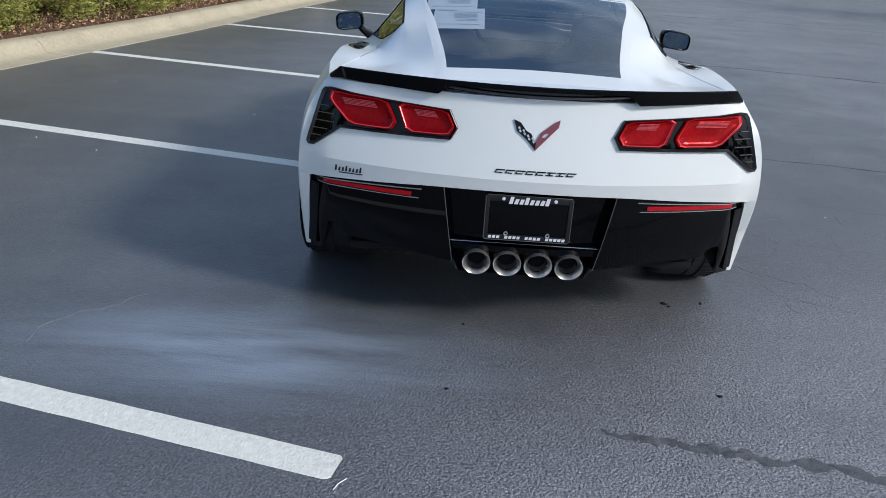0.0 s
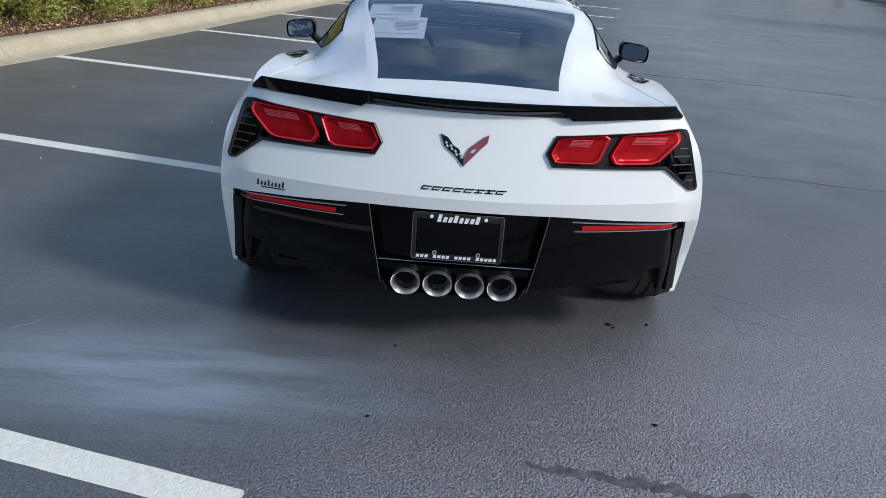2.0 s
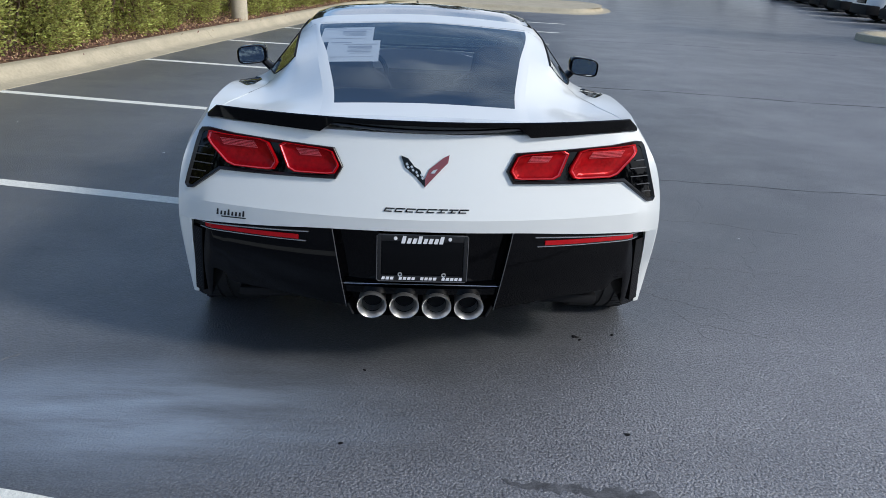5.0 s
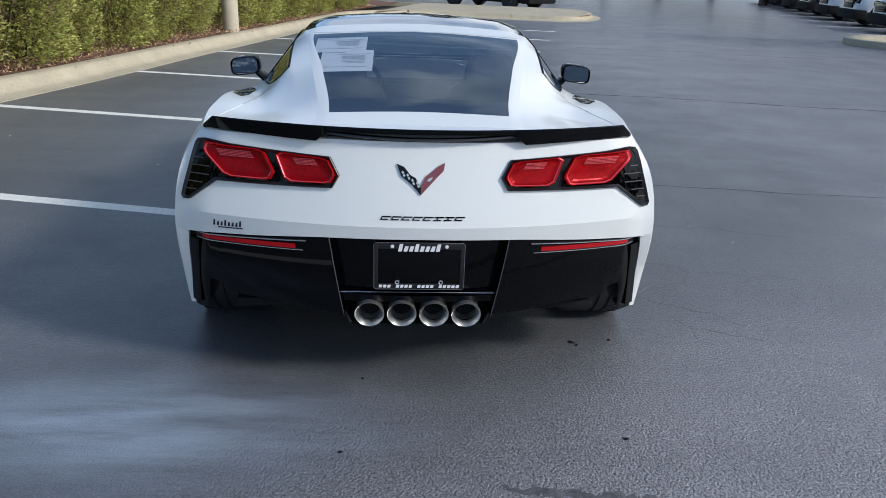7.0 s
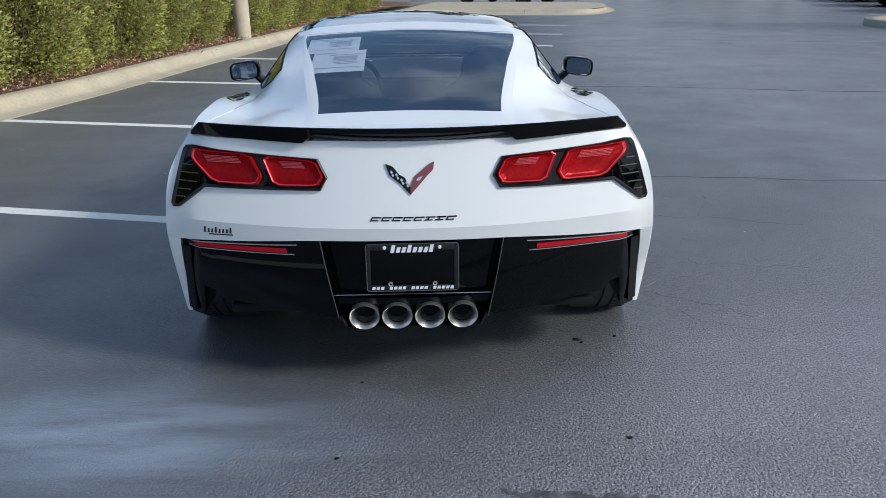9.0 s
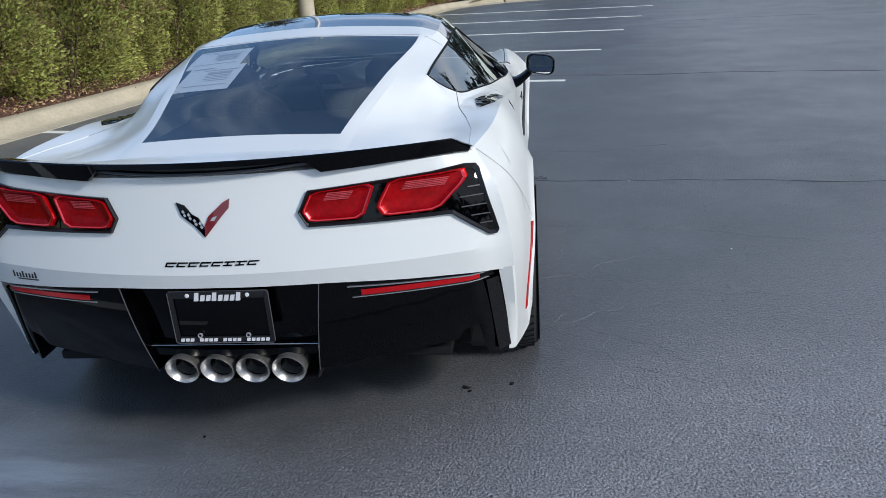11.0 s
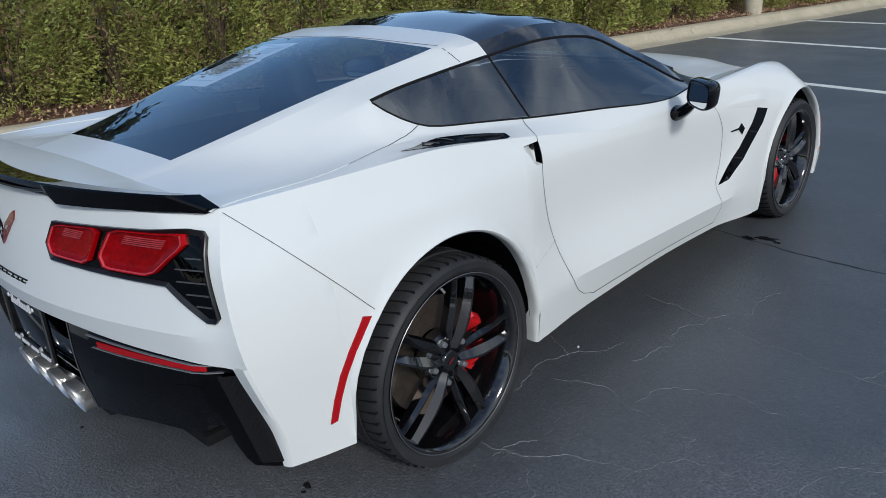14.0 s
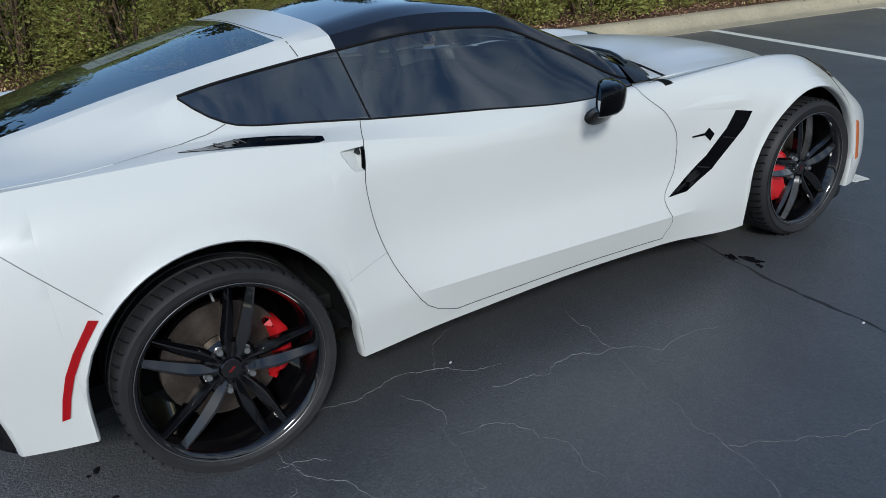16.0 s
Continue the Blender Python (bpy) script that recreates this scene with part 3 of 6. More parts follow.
SHRUBS = [make_shrub(s, 1.05, 1.0, 2.2, 15000) for s in (1, 2, 3)]
rng = random.Random(11)
placed = 0
for row, (back, step) in enumerate(((1.38, 1.15), (2.8, 1.6))):
    v = -3.4 + row * 0.6
    while v < 25.0:
        s = float(kerb_s(min(v, 20.8))[0]) - back + rng.uniform(-0.15, 0.15)
        if abs(v - 13.1) < 0.75 and row == 0:
            v += 0.5
            continue
        p = lot(s, v, 0.17)
        k = rng.uniform(0.85, 1.1)
        m = Matrix.Translation(p) @ Matrix.Rotation(rng.uniform(0, 6.28), 4, "Z")
        if placed < 3:
            ob = SHRUBS[placed]
            ob.scale = (k, k, k * rng.uniform(0.9, 1.2))
            ob.matrix_basis = m @ Matrix.Diagonal((*ob.scale, 1))
        else:
            src = SHRUBS[placed % 3]
            ob = copy_thing(src, m)
        placed += 1
        v += step * rng.uniform(0.85, 1.15)


# lamp post on a concrete pedestal
post = thing("lamp_post", "lamp post on a round pale concrete pedestal in the bed", "lamp post", lot(-6.07, 13.1, 0.0))
b = bmesh.new()
lathe(b, [(0.0, -0.1), (0.155, -0.1), (0.155, 1.02), (0.149, 1.055), (0.130, 1.07), (0.0, 1.072)], "z", 32)
part("pedestal", b, CONCRETE_PALE, post)
b = bmesh.new()
lathe(b, [(0.0, 1.07), (0.10, 1.07), (0.085, 3.0), (0.07, 7.5), (0.0, 7.5)], "z", 16)
part("pole", b, SILVER, post)
b = bmesh.new()
add_box(b, (-0.125, -0.125, 1.07), (0.125, 0.125, 1.10), 0.006)
part("base_plate", b, SILVER, post)


# ---- distance: trees round the car park, other vehicles ----
def tree_meshes(seed, h, r, clumps, pine=True):
    """A tapered trunk with limbs and a gappy crown of many small sprays."""
    rg = random.Random(seed)
    wood = bmesh.new()
    add_tube(wood, [(0, 0, -0.2), (0.1, 0.05, h * 0.35), (0.0, 0.1, h * 0.7), (0.05, 0.0, h)], lambda t: 0.20 * (1 - 0.85 * t), 7)
    verts, faces = [], []
    for k in range(26):
        f = (k + rg.random()) / 26
        z = h * (0.30 + 0.68 * f)
        reach = r * (1.0 - 0.75 * f) * rg.uniform(0.6, 1.15)
        a = rg.uniform(0, 6.28)
        tip = Vector((math.cos(a) * reach, math.sin(a) * reach, z + reach * (0.15 if pine else 0.5)))
        add_tube(wood, [(0, 0, z - 0.1), tip * 0.5 + Vector((0, 0, z * 0.5)), tip], lambda t: 0.05 * (1 - 0.8 * t), 4)
        for q in range(clumps):
            t = rg.uniform(0.35, 1.1)
            c = Vector((0, 0, z)).lerp(tip, t) + Vector((rg.gauss(0, 0.32), rg.gauss(0, 0.32), rg.gauss(0, 0.22)))
            e = Euler((rg.uniform(0, 6.28), rg.uniform(0, 6.28), rg.uniform(0, 6.28))).to_matrix()
            L = rg.uniform(0.14, 0.36)
            i = len(verts)
            verts += [c + e @ Vector(v) for v in ((-L, 0, 0), (0, -L * 0.4, 0.05), (L, 0, 0), (0, L * 0.4, 0.05))]
            faces.append((i, i + 1, i + 2, i + 3))
    crown = bpy.data.meshes.new("crown")
    crown.from_pydata(verts, [], faces)
    crown.materials.append(TREE_FAR)
    return mesh_of("trunk", wood, TWIG), crown


def make_tree(seed, h, r, clumps, pine=True):
    t = thing("tree", "dark green tree out of view round the car park", "tree", group="trees round the car park")
    wood, crown = tree_meshes(seed, h, r, clumps, pine)
    new("trunk", wood).parent = t
    new("crown", crown).parent = t
    return t


TREES = [make_tree(s, h, r, c) for s, h, r, c in ((21, 9.5, 2.6, 60), (22, 8.0, 2.8, 60), (23, 11.0, 2.9, 60))]
rng = random.Random(77)
spots = []
for i in range(15):
    spots.append((*lot(rng.uniform(-25, -18), -14 + i * 3.2 + rng.uniform(-0.8, 0.8))[:2],))
# unseen ring, added to darken low sky in reflections; taller ahead for the roof
for i in range(96):
    a = radians(i * 3.75)
    d = rng.uniform(46, 58)
    x, y = d * math.cos(a), d * math.sin(a)
    spots.append((x, y))
spots += [(17.5, 11.5), (22.0, 6.0)]
for i, (x, y) in enumerate(spots):
    m = Matrix.Translation((x, y, 0.1)) @ Matrix.Rotation(rng.uniform(0, 6.28), 4, "Z")
    if i < 15:
        m = m @ Matrix.Diagonal((1, 1, 0.82, 1))
    elif i < 15 + 96:
        m = m @ Matrix.Diagonal((1.3, 1.3, 1.55 if y > 12 else 0.85, 1))
    if i < 3:
        TREES[i].matrix_basis = m
    else:
        copy_thing(TREES[i % 3], m)


def road_wheel(parent, x, y, metal, r=0.37, w=0.25):
    b = bmesh.new()
    lathe(b, [(0.22, w / 2), (0.235, w / 2 + 0.004), (r - 0.03, w / 2), (r, w / 2 - 0.03), (r, -w / 2 + 0.03), (0.2, -w / 2)], "x", 28, (x, y, r))
    t = part("wheel", b, RUBBER, parent, "black tyre on a cast rim")
    b = bmesh.new()
    s = 1 if x > 0 else -1
    lathe(b, [(0.0, s * (w / 2 - 0.02)), (0.05, s * (w / 2 - 0.015)), (0.06, s * (w / 2 - 0.03)), (0.19, s * (w / 2 - 0.01)), (0.225, s * (w / 2 + 0.002)), (0.23, 0)], "x", 28, (x, y, r))
    part("rim", b, metal, t)


def make_suv(paint, label):
    """A tall estate car about the origin, its nose towards -y."""
    t = thing("suv", label, "suv", group="parked vehicles")
    half = smooth_line([(-2.3, 0.70, 0.72), (-2.15, 0.90, 0.95), (-1.6, 0.96, 1.06), (-0.9, 0.97, 1.10), (0.5, 0.97, 1.12), (2.0, 0.96, 1.12), (2.3, 0.85, 1.05)])
    b = bmesh.new()
    rows = []
    for y in list(np.linspace(-2.3, 2.3, 47)):
        x, z = half(y)
        low = 0.42
        for yc in (-1.42, 1.42):
            if abs(y - yc) < 0.46:
                low = max(low, 0.37 + math.sqrt(0.46**2 - (y - yc) ** 2))
        row = []
        for f, g in ((0.96, 0.0), (1.0, 0.25), (1.0, 0.6), (0.97, 0.92), (0.90, 1.0), (0.4, 1.02), (0, 1.03)):
            row.append(Vector((x * f, y, low + (z - low) * g)))
        rows.append(row + [Vector((-p.x, p.y, p.z)) for p in reversed(row[:-1])])
    vs = add_grid(b, rows)
    b.faces.new(vs[0])
    b.faces.new(list(reversed(vs[-1])))
    bmesh.ops.recalc_face_normals(b, faces=b.faces)
    part("body", b, paint, t)
    b = bmesh.new()
    rows = []
    for y, w0, w1, z1 in ((-0.95, 0.88, 0.86, 1.11), (-0.35, 0.92, 0.72, 1.68), (0.3, 0.92, 0.70, 1.76), (1.7, 0.92, 0.70, 1.74), (2.22, 0.88, 0.80, 1.12)):
        rows.append([Vector((w0, y, 1.10)), Vector((w1, y, z1)), Vector((0, y, z1 + 0.02)), Vector((-w1, y, z1)), Vector((-w0, y, 1.10))])
    add_grid(b, rows)
    bmesh.ops.recalc_face_normals(b, faces=b.faces)
    part("cabin", b, BLACK_GLOSS, t, "dark glazed cabin")
    b = bmesh.new()
    add_box(b, (-0.74, -0.3, 1.70), (0.74, 1.85, 1.80), 0.04)
    part("roof", b, paint, t)
    b = bmesh.new()
    add_box(b, (-0.95, -2.40, 0.24), (0.95, -1.95, 0.56), 0.07)
    part("bumper", b, BLACK_MATTE, t, "black lower front bumper")
    b = bmesh.new()
    add_box(b, (-0.48, -2.345, 0.60), (0.48, -2.22, 0.90), 0.04)
    g = part("grille", b, BLACK_GLOSS, t, "black front grille")
    for k in range(4):
        bb = bmesh.new()
        add_box(bb, (-0.45, -2.357, 0.645 + k * 0.065), (0.45, -2.34, 0.66 + k * 0.065), 0.003)
        part("grille_bar", bb, BLACK_SATIN, g)
    for s in (-1, 1):
        b = bmesh.new()
        add_box(b, (min(s * 0.54, s * 0.84), -2.27, 0.76), (max(s * 0.54, s * 0.84), -2.12, 0.92), 0.03)
        part("headlamp", b, BLACK_GLOSS, t, "dark headlamp")
        b = bmesh.new()
        add_box(b, (min(s * 0.93, s * 1.10), -0.85, 1.10), (max(s * 0.93, s * 1.10), -0.72, 1.26), 0.03)
        part("mirror", b, BLACK_SATIN, t)
        for y in (-1.42, 1.42):
            road_wheel(t, s * 0.84, y, BLACK_SATIN if paint == VEHICLE_DARK else SILVER)
    b = bmesh.new()
    add_box(b, (-0.80, -2.0, 0.25), (0.80, 2.1, 0.55))
    part("chassis", b, BLACK_MATTE, t)
    return t


heading = Matrix.Rotation(-ANG, 4, "Z")
suv_white = make_suv(VEHICLE_WHITE, "white parked suv with black bumper, nose to the lane")
suv_dark = make_suv(VEHICLE_DARK, "dark parked suv with black tyres beyond the island")
suv_dark.matrix_basis = Matrix.Translation(lot(-3.1, 31.4)) @ Matrix.Rotation(-ANG + radians(60), 4, "Z")
ROW_PITCH = 3.69
for k in range(8):
    m = Matrix.Translation(lot(11.95 + 0.15 * k, 25.3 + k * ROW_PITCH)) @ heading @ Matrix.Rotation(-math.pi / 2, 4, "Z")
    if k == 0:
        suv_white.matrix_basis = m
    else:
        copy_thing(suv_white if k not in (3, 5) else suv_dark, m)
for k in range(9):
    b = bmesh.new()
    v = 23.9 + k * ROW_PITCH
    s = 8.45 + 0.118 * k
    add_grid(b, [[lot(s, v - 0.055, 0.004), lot(s, v + 0.055, 0.004)], [lot(13.8, v - 0.055, 0.004), lot(13.8, v + 0.055, 0.004)]], flip=True)
    bmesh.ops.recalc_face_normals(b, faces=b.faces)
    tagged(part("stall_stripe", b, LINE_PAINT, smooth=0), "worn white painted stall stripe on asphalt", "road marking", "stall stripes", "structure")
# nose of the island at the end of that row
pts = [(7.70 + 1.2 - 1.2 * math.cos(a), 19.6 + 1.1 * math.sin(a)) for a in np.linspace(math.pi / 2, -math.pi / 2, 15)]
pts = [(14.0, 20.7)] + pts + [(14.0, 18.5)]
kerb_piece(pts[::-1])
b = bmesh.new()
add_grid(b, [[lot(s, v, 0.15) for s, v in ((x, 19.6 - w), (x, 19.6), (x, 19.6 + w))] for x, w in ((8.25, 0.10), (8.55, 0.45), (8.95, 0.6), (14.0, 0.6))])
bmesh.ops.recalc_face_normals(b, faces=b.faces)
tagged(part("island_top", b, CONCRETE), "beige concrete top of the end island", "traffic island", kind="structure")


# ---- the sports car: y runs forward from the rear axle, x to its right ----
car = thing("sports_car", "clean white sports coupe with black roof and black wheels", "car")

# Design lines of the right side, from the sill up to the centre: (y, x, z) knots.
LINES = dict(
    A=[(-0.58, 0.857, 0.25), (-0.45, 0.885, 0.245), (-0.25, 0.915, 0.24), (0.39, 0.905, 0.205), (0.78, 0.872, 0.205), (1.3, 0.866, 0.21), (1.83, 0.868, 0.195), (2.3, 0.885, 0.155), (3.08, 0.885, 0.16), (3.35, 0.76, 0.16), (3.60, 0.35, 0.17)],
    B=[(-0.58, 0.866, 0.36), (-0.45, 0.890, 0.36), (-0.25, 0.920, 0.36), (0.39, 0.918, 0.37), (0.67, 0.904, 0.362), (1.02, 0.903, 0.352), (1.83, 0.897, 0.320), (2.1, 0.893, 0.305), (2.3, 0.895, 0.29), (3.08, 0.895, 0.30), (3.35, 0.79, 0.29), (3.62, 0.36, 0.28)],
    C=[(-0.58, 0.862, 0.60), (-0.45, 0.896, 0.60), (-0.25, 0.922, 0.60), (0.0, 0.934, 0.61), (0.39, 0.908, 0.60), (0.6, 0.868, 0.57), (0.95, 0.853, 0.54), (1.4, 0.851, 0.52), (1.87, 0.853, 0.49), (2.2, 0.882, 0.60), (2.5, 0.908, 0.66), (2.75, 0.912, 0.66), (3.05, 0.88, 0.55), (3.3, 0.79, 0.48), (3.62, 0.36, 0.40)],
    C2=[(-0.58, 0.828, 0.80), (-0.45, 0.860, 0.80), (-0.25, 0.883, 0.80), (0.0, 0.896, 0.80), (0.39, 0.874, 0.80), (0.6, 0.856, 0.795), (1.0, 0.846, 0.775), (1.5, 0.848, 0.745), (1.9, 0.850, 0.72), (2.3, 0.868, 0.75), (2.65, 0.862, 0.765), (3.0, 0.82, 0.66), (3.3, 0.70, 0.56), (3.60, 0.34, 0.46)],
    D=[(-0.58, 0.756, 0.933), (-0.3, 0.797, 0.939), (0.0, 0.813, 0.940), (0.4, 0.818, 0.903), (0.667, 0.823, 0.866), (1.0, 0.832, 0.822), (1.5, 0.830, 0.812), (1.87, 0.808, 0.835), (2.2, 0.797, 0.850), (2.45, 0.780, 0.852), (2.7, 0.755, 0.832), (3.0, 0.70, 0.745), (3.3, 0.58, 0.62), (3.56, 0.32, 0.50)],
    V=[(-0.58, 0.62, 0.934), (-0.3, 0.635, 0.918), (0.0, 0.655, 0.938), (0.15, 0.672, 0.938), (0.3, 0.705, 0.931), (0.63, 0.758, 0.908), (1.0, 0.785, 0.878), (1.5, 0.806, 0.846), (1.75, 0.785, 0.852), (2.05, 0.73, 0.842), (2.45, 0.69, 0.832), (2.7, 0.66, 0.81), (3.0, 0.62, 0.735), (3.3, 0.51, 0.615), (3.54, 0.30, 0.51)],
    E=[(-0.58, 0.545, 0.936), (-0.3, 0.545, 0.932), (0.0, 0.553, 1.000), (0.09, 0.550, 1.047), (0.12, 0.576, 1.018), (0.185, 0.630, 0.974), (0.24, 0.655, 0.957), (0.4, 0.695, 0.942), (0.63, 0.744, 0.920), (1.0, 0.776, 0.888), (1.48, 0.800, 0.848), (1.72, 0.770, 0.856), (2.05, 0.68, 0.832), (2.45, 0.62, 0.812), (2.7, 0.60, 0.792), (3.0, 0.57, 0.725), (3.3, 0.47, 0.61), (3.53, 0.28, 0.515)],
    W=[(-0.58, 0.45, 0.938), (-0.3, 0.466, 0.955), (0.0, 0.515, 1.026), (0.09, 0.545, 1.052), (0.18, 0.552, 1.070), (0.35, 0.566, 1.094), (0.6, 0.580, 1.121), (0.9, 0.580, 1.140), (1.23, 0.558, 1.115), (1.5, 0.640, 0.995), (1.72, 0.735, 0.878), (1.8, 0.72, 0.868), (2.05, 0.60, 0.846), (2.45, 0.53, 0.822), (2.7, 0.51, 0.80), (3.0, 0.48, 0.73), (3.3, 0.40, 0.615), (3.53, 0.25, 0.52)],
    F=[(-0.58, 0.372, 0.940), (-0.46, 0.374, 0.956), (0.0, 0.438, 1.060), (0.43, 0.503, 1.146), (0.6, 0.535, 1.163), (0.9, 0.525, 1.190), (1.23, 0.510, 1.163), (1.5, 0.585, 1.045), (1.72, 0.680, 0.925), (1.8, 0.66, 0.888), (2.05, 0.54, 0.858), (2.45, 0.46, 0.835), (2.7, 0.44, 0.812), (3.0, 0.41, 0.745), (3.3, 0.34, 0.625), (3.53, 0.22, 0.525)],
    H=[(-0.58, 0.325, 0.944), (-0.46, 0.330, 0.964), (0.0, 0.398, 1.070), (0.44, 0.474, 1.161), (0.6, 0.44, 1.188), (0.9, 0.42, 1.219), (1.23, 0.42, 1.183), (1.5, 0.45, 1.075), (1.75, 0.48, 0.962), (2.05, 0.44, 0.872), (2.45, 0.36, 0.858), (2.7, 0.34, 0.832), (3.0, 0.32, 0.765), (3.3, 0.26, 0.645), (3.53, 0.18, 0.535)],
    G=[(-0.58, 0.0, 0.950), (-0.46, 0.0, 0.973), (0.0, 0.0, 1.083), (0.44, 0.0, 1.184), (0.6, 0.0, 1.210), (0.93, 0.0, 1.243), (1.23, 0.0, 1.208), (1.5, 0.0, 1.11), (1.75, 0.0, 1.005), (2.02, 0.0, 0.892), (2.3, 0.0, 0.890), (2.7, 0.0, 0.848), (3.0, 0.0, 0.785), (3.3, 0.0, 0.665), (3.53, 0.0, 0.54)],
)
ORDER = ["A", "B", "C", "C2", "D", "V", "E", "W", "F", "H", "G"]
SHARP = {"B": 0.9, "E": 0.9, "W": 0.9, "F": 0.8, "V": 0.0, "D": 0.0, "C": 0.0, "C2": 0.0, "H": 0.0, "A": 0.0, "G": 0.0}
STEPS = [6, 7, 6, 6, 5, 5, 6, 4, 3, 8]
FEATURE = {k: smooth_line(v) for k, v in LINES.items()}
TAIL = dict(A=-0.548, B=-0.565, C=-0.640, C2=-0.640, D=-0.578, V=-0.580, E=-0.58, W=-0.582, F=-0.585, H=-0.588, G=-0.59)
REAR_ARCH, FRONT_ARCH = (0.016, 0.330, 0.393), (2.70, 0.325, 0.385)
rear_seam = smooth_line([(0.2, 0.36), (0.255, 0.262), (0.28, 0.190), (0.31, 0.155), (0.378, 0.106), (0.52, 0.036), (0.667, 0.0), (0.76, -0.008), (0.85, 0.012), (0.88, 0.02), (0.93, 0.06), (1.2, 0.06)])
front_seam = smooth_line([(0.2, -0.06), (0.235, -0.053), (0.292, -0.017), (0.395, -0.052), (0.503, 0.021), (0.58, 0.03), (0.63, 0.027), (0.732, -0.032), (0.84, -0.15), (0.9, -0.17), (1.2, -0.17)])



def hat(y, a, b, c):
    return max(0.0, min((y - a) / (b - a), (c - y) / (c - b)))


def sharpness(k, y):
    """How far the body creases at a design line."""
    if k == "B":
        return 0.92 * min(max((y - 0.42) / 0.25, 0), 1, max((2.25 - y) / 0.3, 0))
    if k == "D":
        return 0.85 * min(max((1.45 - y) / 0.6, 0), 1)
    if k == "F":
        return 1.0 if y < 0.6 else 0.8
    if k in ("W", "E"):
        return 0.9 * min(max((y + 0.05) / 0.14, 0), 1)
    return SHARP[k]


def section(y):
    """The right half's section at nominal station y, as rows of points between design lines."""
    pts = []
    for k in ORDER:
        x, z = FEATURE[k](y)
        yk = y
        if k in ("A", "B", "C", "C2", "D", "V"):
            yk = y + hat(y, 0.40, 0.525, 1.1) * float(rear_seam(z)[0]) + hat(y, 1.45, 1.87, 2.30) * float(front_seam(z)[0])
            x, z = FEATURE[k](yk)
        w = min(max((-0.25 - y) / 0.33, 0), 1) ** 2
        pts.append(Vector((x, y + w * (TAIL[k] + 0.58), z)))
    n = len(pts)
    tan = [((pts[min(i + 1, n - 1)] - pts[max(i - 1, 0)]) * 0.5) for i in range(n)]
    out = []
    for i in range(n - 1):
        d = pts[i + 1] - pts[i]
        s0, s1 = sharpness(ORDER[i], y), sharpness(ORDER[i + 1], y)
        # limit tangents so that uneven spacing does not overshoot
        t0 = tan[i] * min(1, d.length / max(tan[i].length, 1e-6))
        t1 = tan[i + 1] * min(1, d.length / max(tan[i + 1].length, 1e-6))
        if i == n - 2:
            t1 = Vector((d.x, 0, 0))
        t0, t1 = t0.lerp(d, s0), t1.lerp(d, s1)
        seg = []
        for j in range(STEPS[i] + 1):
            s = j / STEPS[i]
            seg.append((2 * s**3 - 3 * s**2 + 1) * pts[i] + (s**3 - 2 * s**2 + s) * t0 + (-2 * s**3 + 3 * s**2) * pts[i + 1] + (s**3 - s**2) * t1)
        out.append(seg)
    # wheel arches: the side rows start at the arch
    za = None
    for yc, zc, r in (REAR_ARCH, FRONT_ARCH):
        if abs(y - yc) <= r + 1e-6:
            za = zc + math.sqrt(max(0.0, r * r - (y - yc) ** 2))
    if za is not None:
        flat = out[0] + out[1][1:] + out[2][1:] + out[3][1:]
        cut = []
        for p, q in zip(flat, flat[1:]):
            if p.z < za <= q.z:
                cut = [p.lerp(q, (za - p.z) / (q.z - p.z))]
            if q.z >= za:
                cut.append(q)
        acc = [0.0]
        for p, q in zip(cut, cut[1:]):
            acc.append(acc[-1] + (q - p).length)
        total = sum(STEPS[:4])
        res = []
        for j in range(total + 1):
            d = acc[-1] * j / total
            i = min(max(int(np.searchsorted(acc, d)) - 1, 0), len(cut) - 2)
            res.append(cut[i].lerp(cut[i + 1], (d - acc[i]) / max(acc[i + 1] - acc[i], 1e-9)))
        at = 0
        for i in range(4):
            out[i] = res[at:at + STEPS[i] + 1]
            at += STEPS[i]
        # a soft lip stands proud round the arch
        for seg_i in range(2):
            for j, p in enumerate(out[seg_i]):
                d = p.z - za
                p.x += 0.010 * max(0.0, 1 - (d / 0.06)) ** 2 if d < 0.06 else 0
    # door shut lines bend the stations
    wr, wf = hat(y, 0.40, 0.525, 1.1), hat(y, 1.45, 1.87, 2.30)
    for seg in out[:6]:
        for p in seg:
            p.y += wr * float(rear_seam(p.z)[0]) + wf * float(front_seam(p.z)[0])
    for j, p in enumerate(out[6]):
        p.y += wr * 0.02 * (1 - j / STEPS[6])
    return out


def stations():
    ys = list(np.arange(-0.58, 3.531, 0.035)) + [0.09, 0.12, 0.44, 0.525, 0.60, 1.23, 1.87, 1.72, -0.46, 3.53]
    for yc, zc, r in (REAR_ARCH, FRONT_ARCH):
        ys += [yc - r, yc + r, yc - r - 2e-4, yc + r + 2e-4]
        ys += [yc + r * math.cos(a) for a in np.linspace(0.12, math.pi - 0.12, 17)]
    ys = sorted(float(y) for y in ys)
    keep = [ys[0]]
    for y in ys[1:]:
        if y - keep[-1] > 1e-4:
            keep.append(y)
    return keep


YS = stations()
SECTIONS = [section(y) for y in YS]


DOOR_FOOT = 2


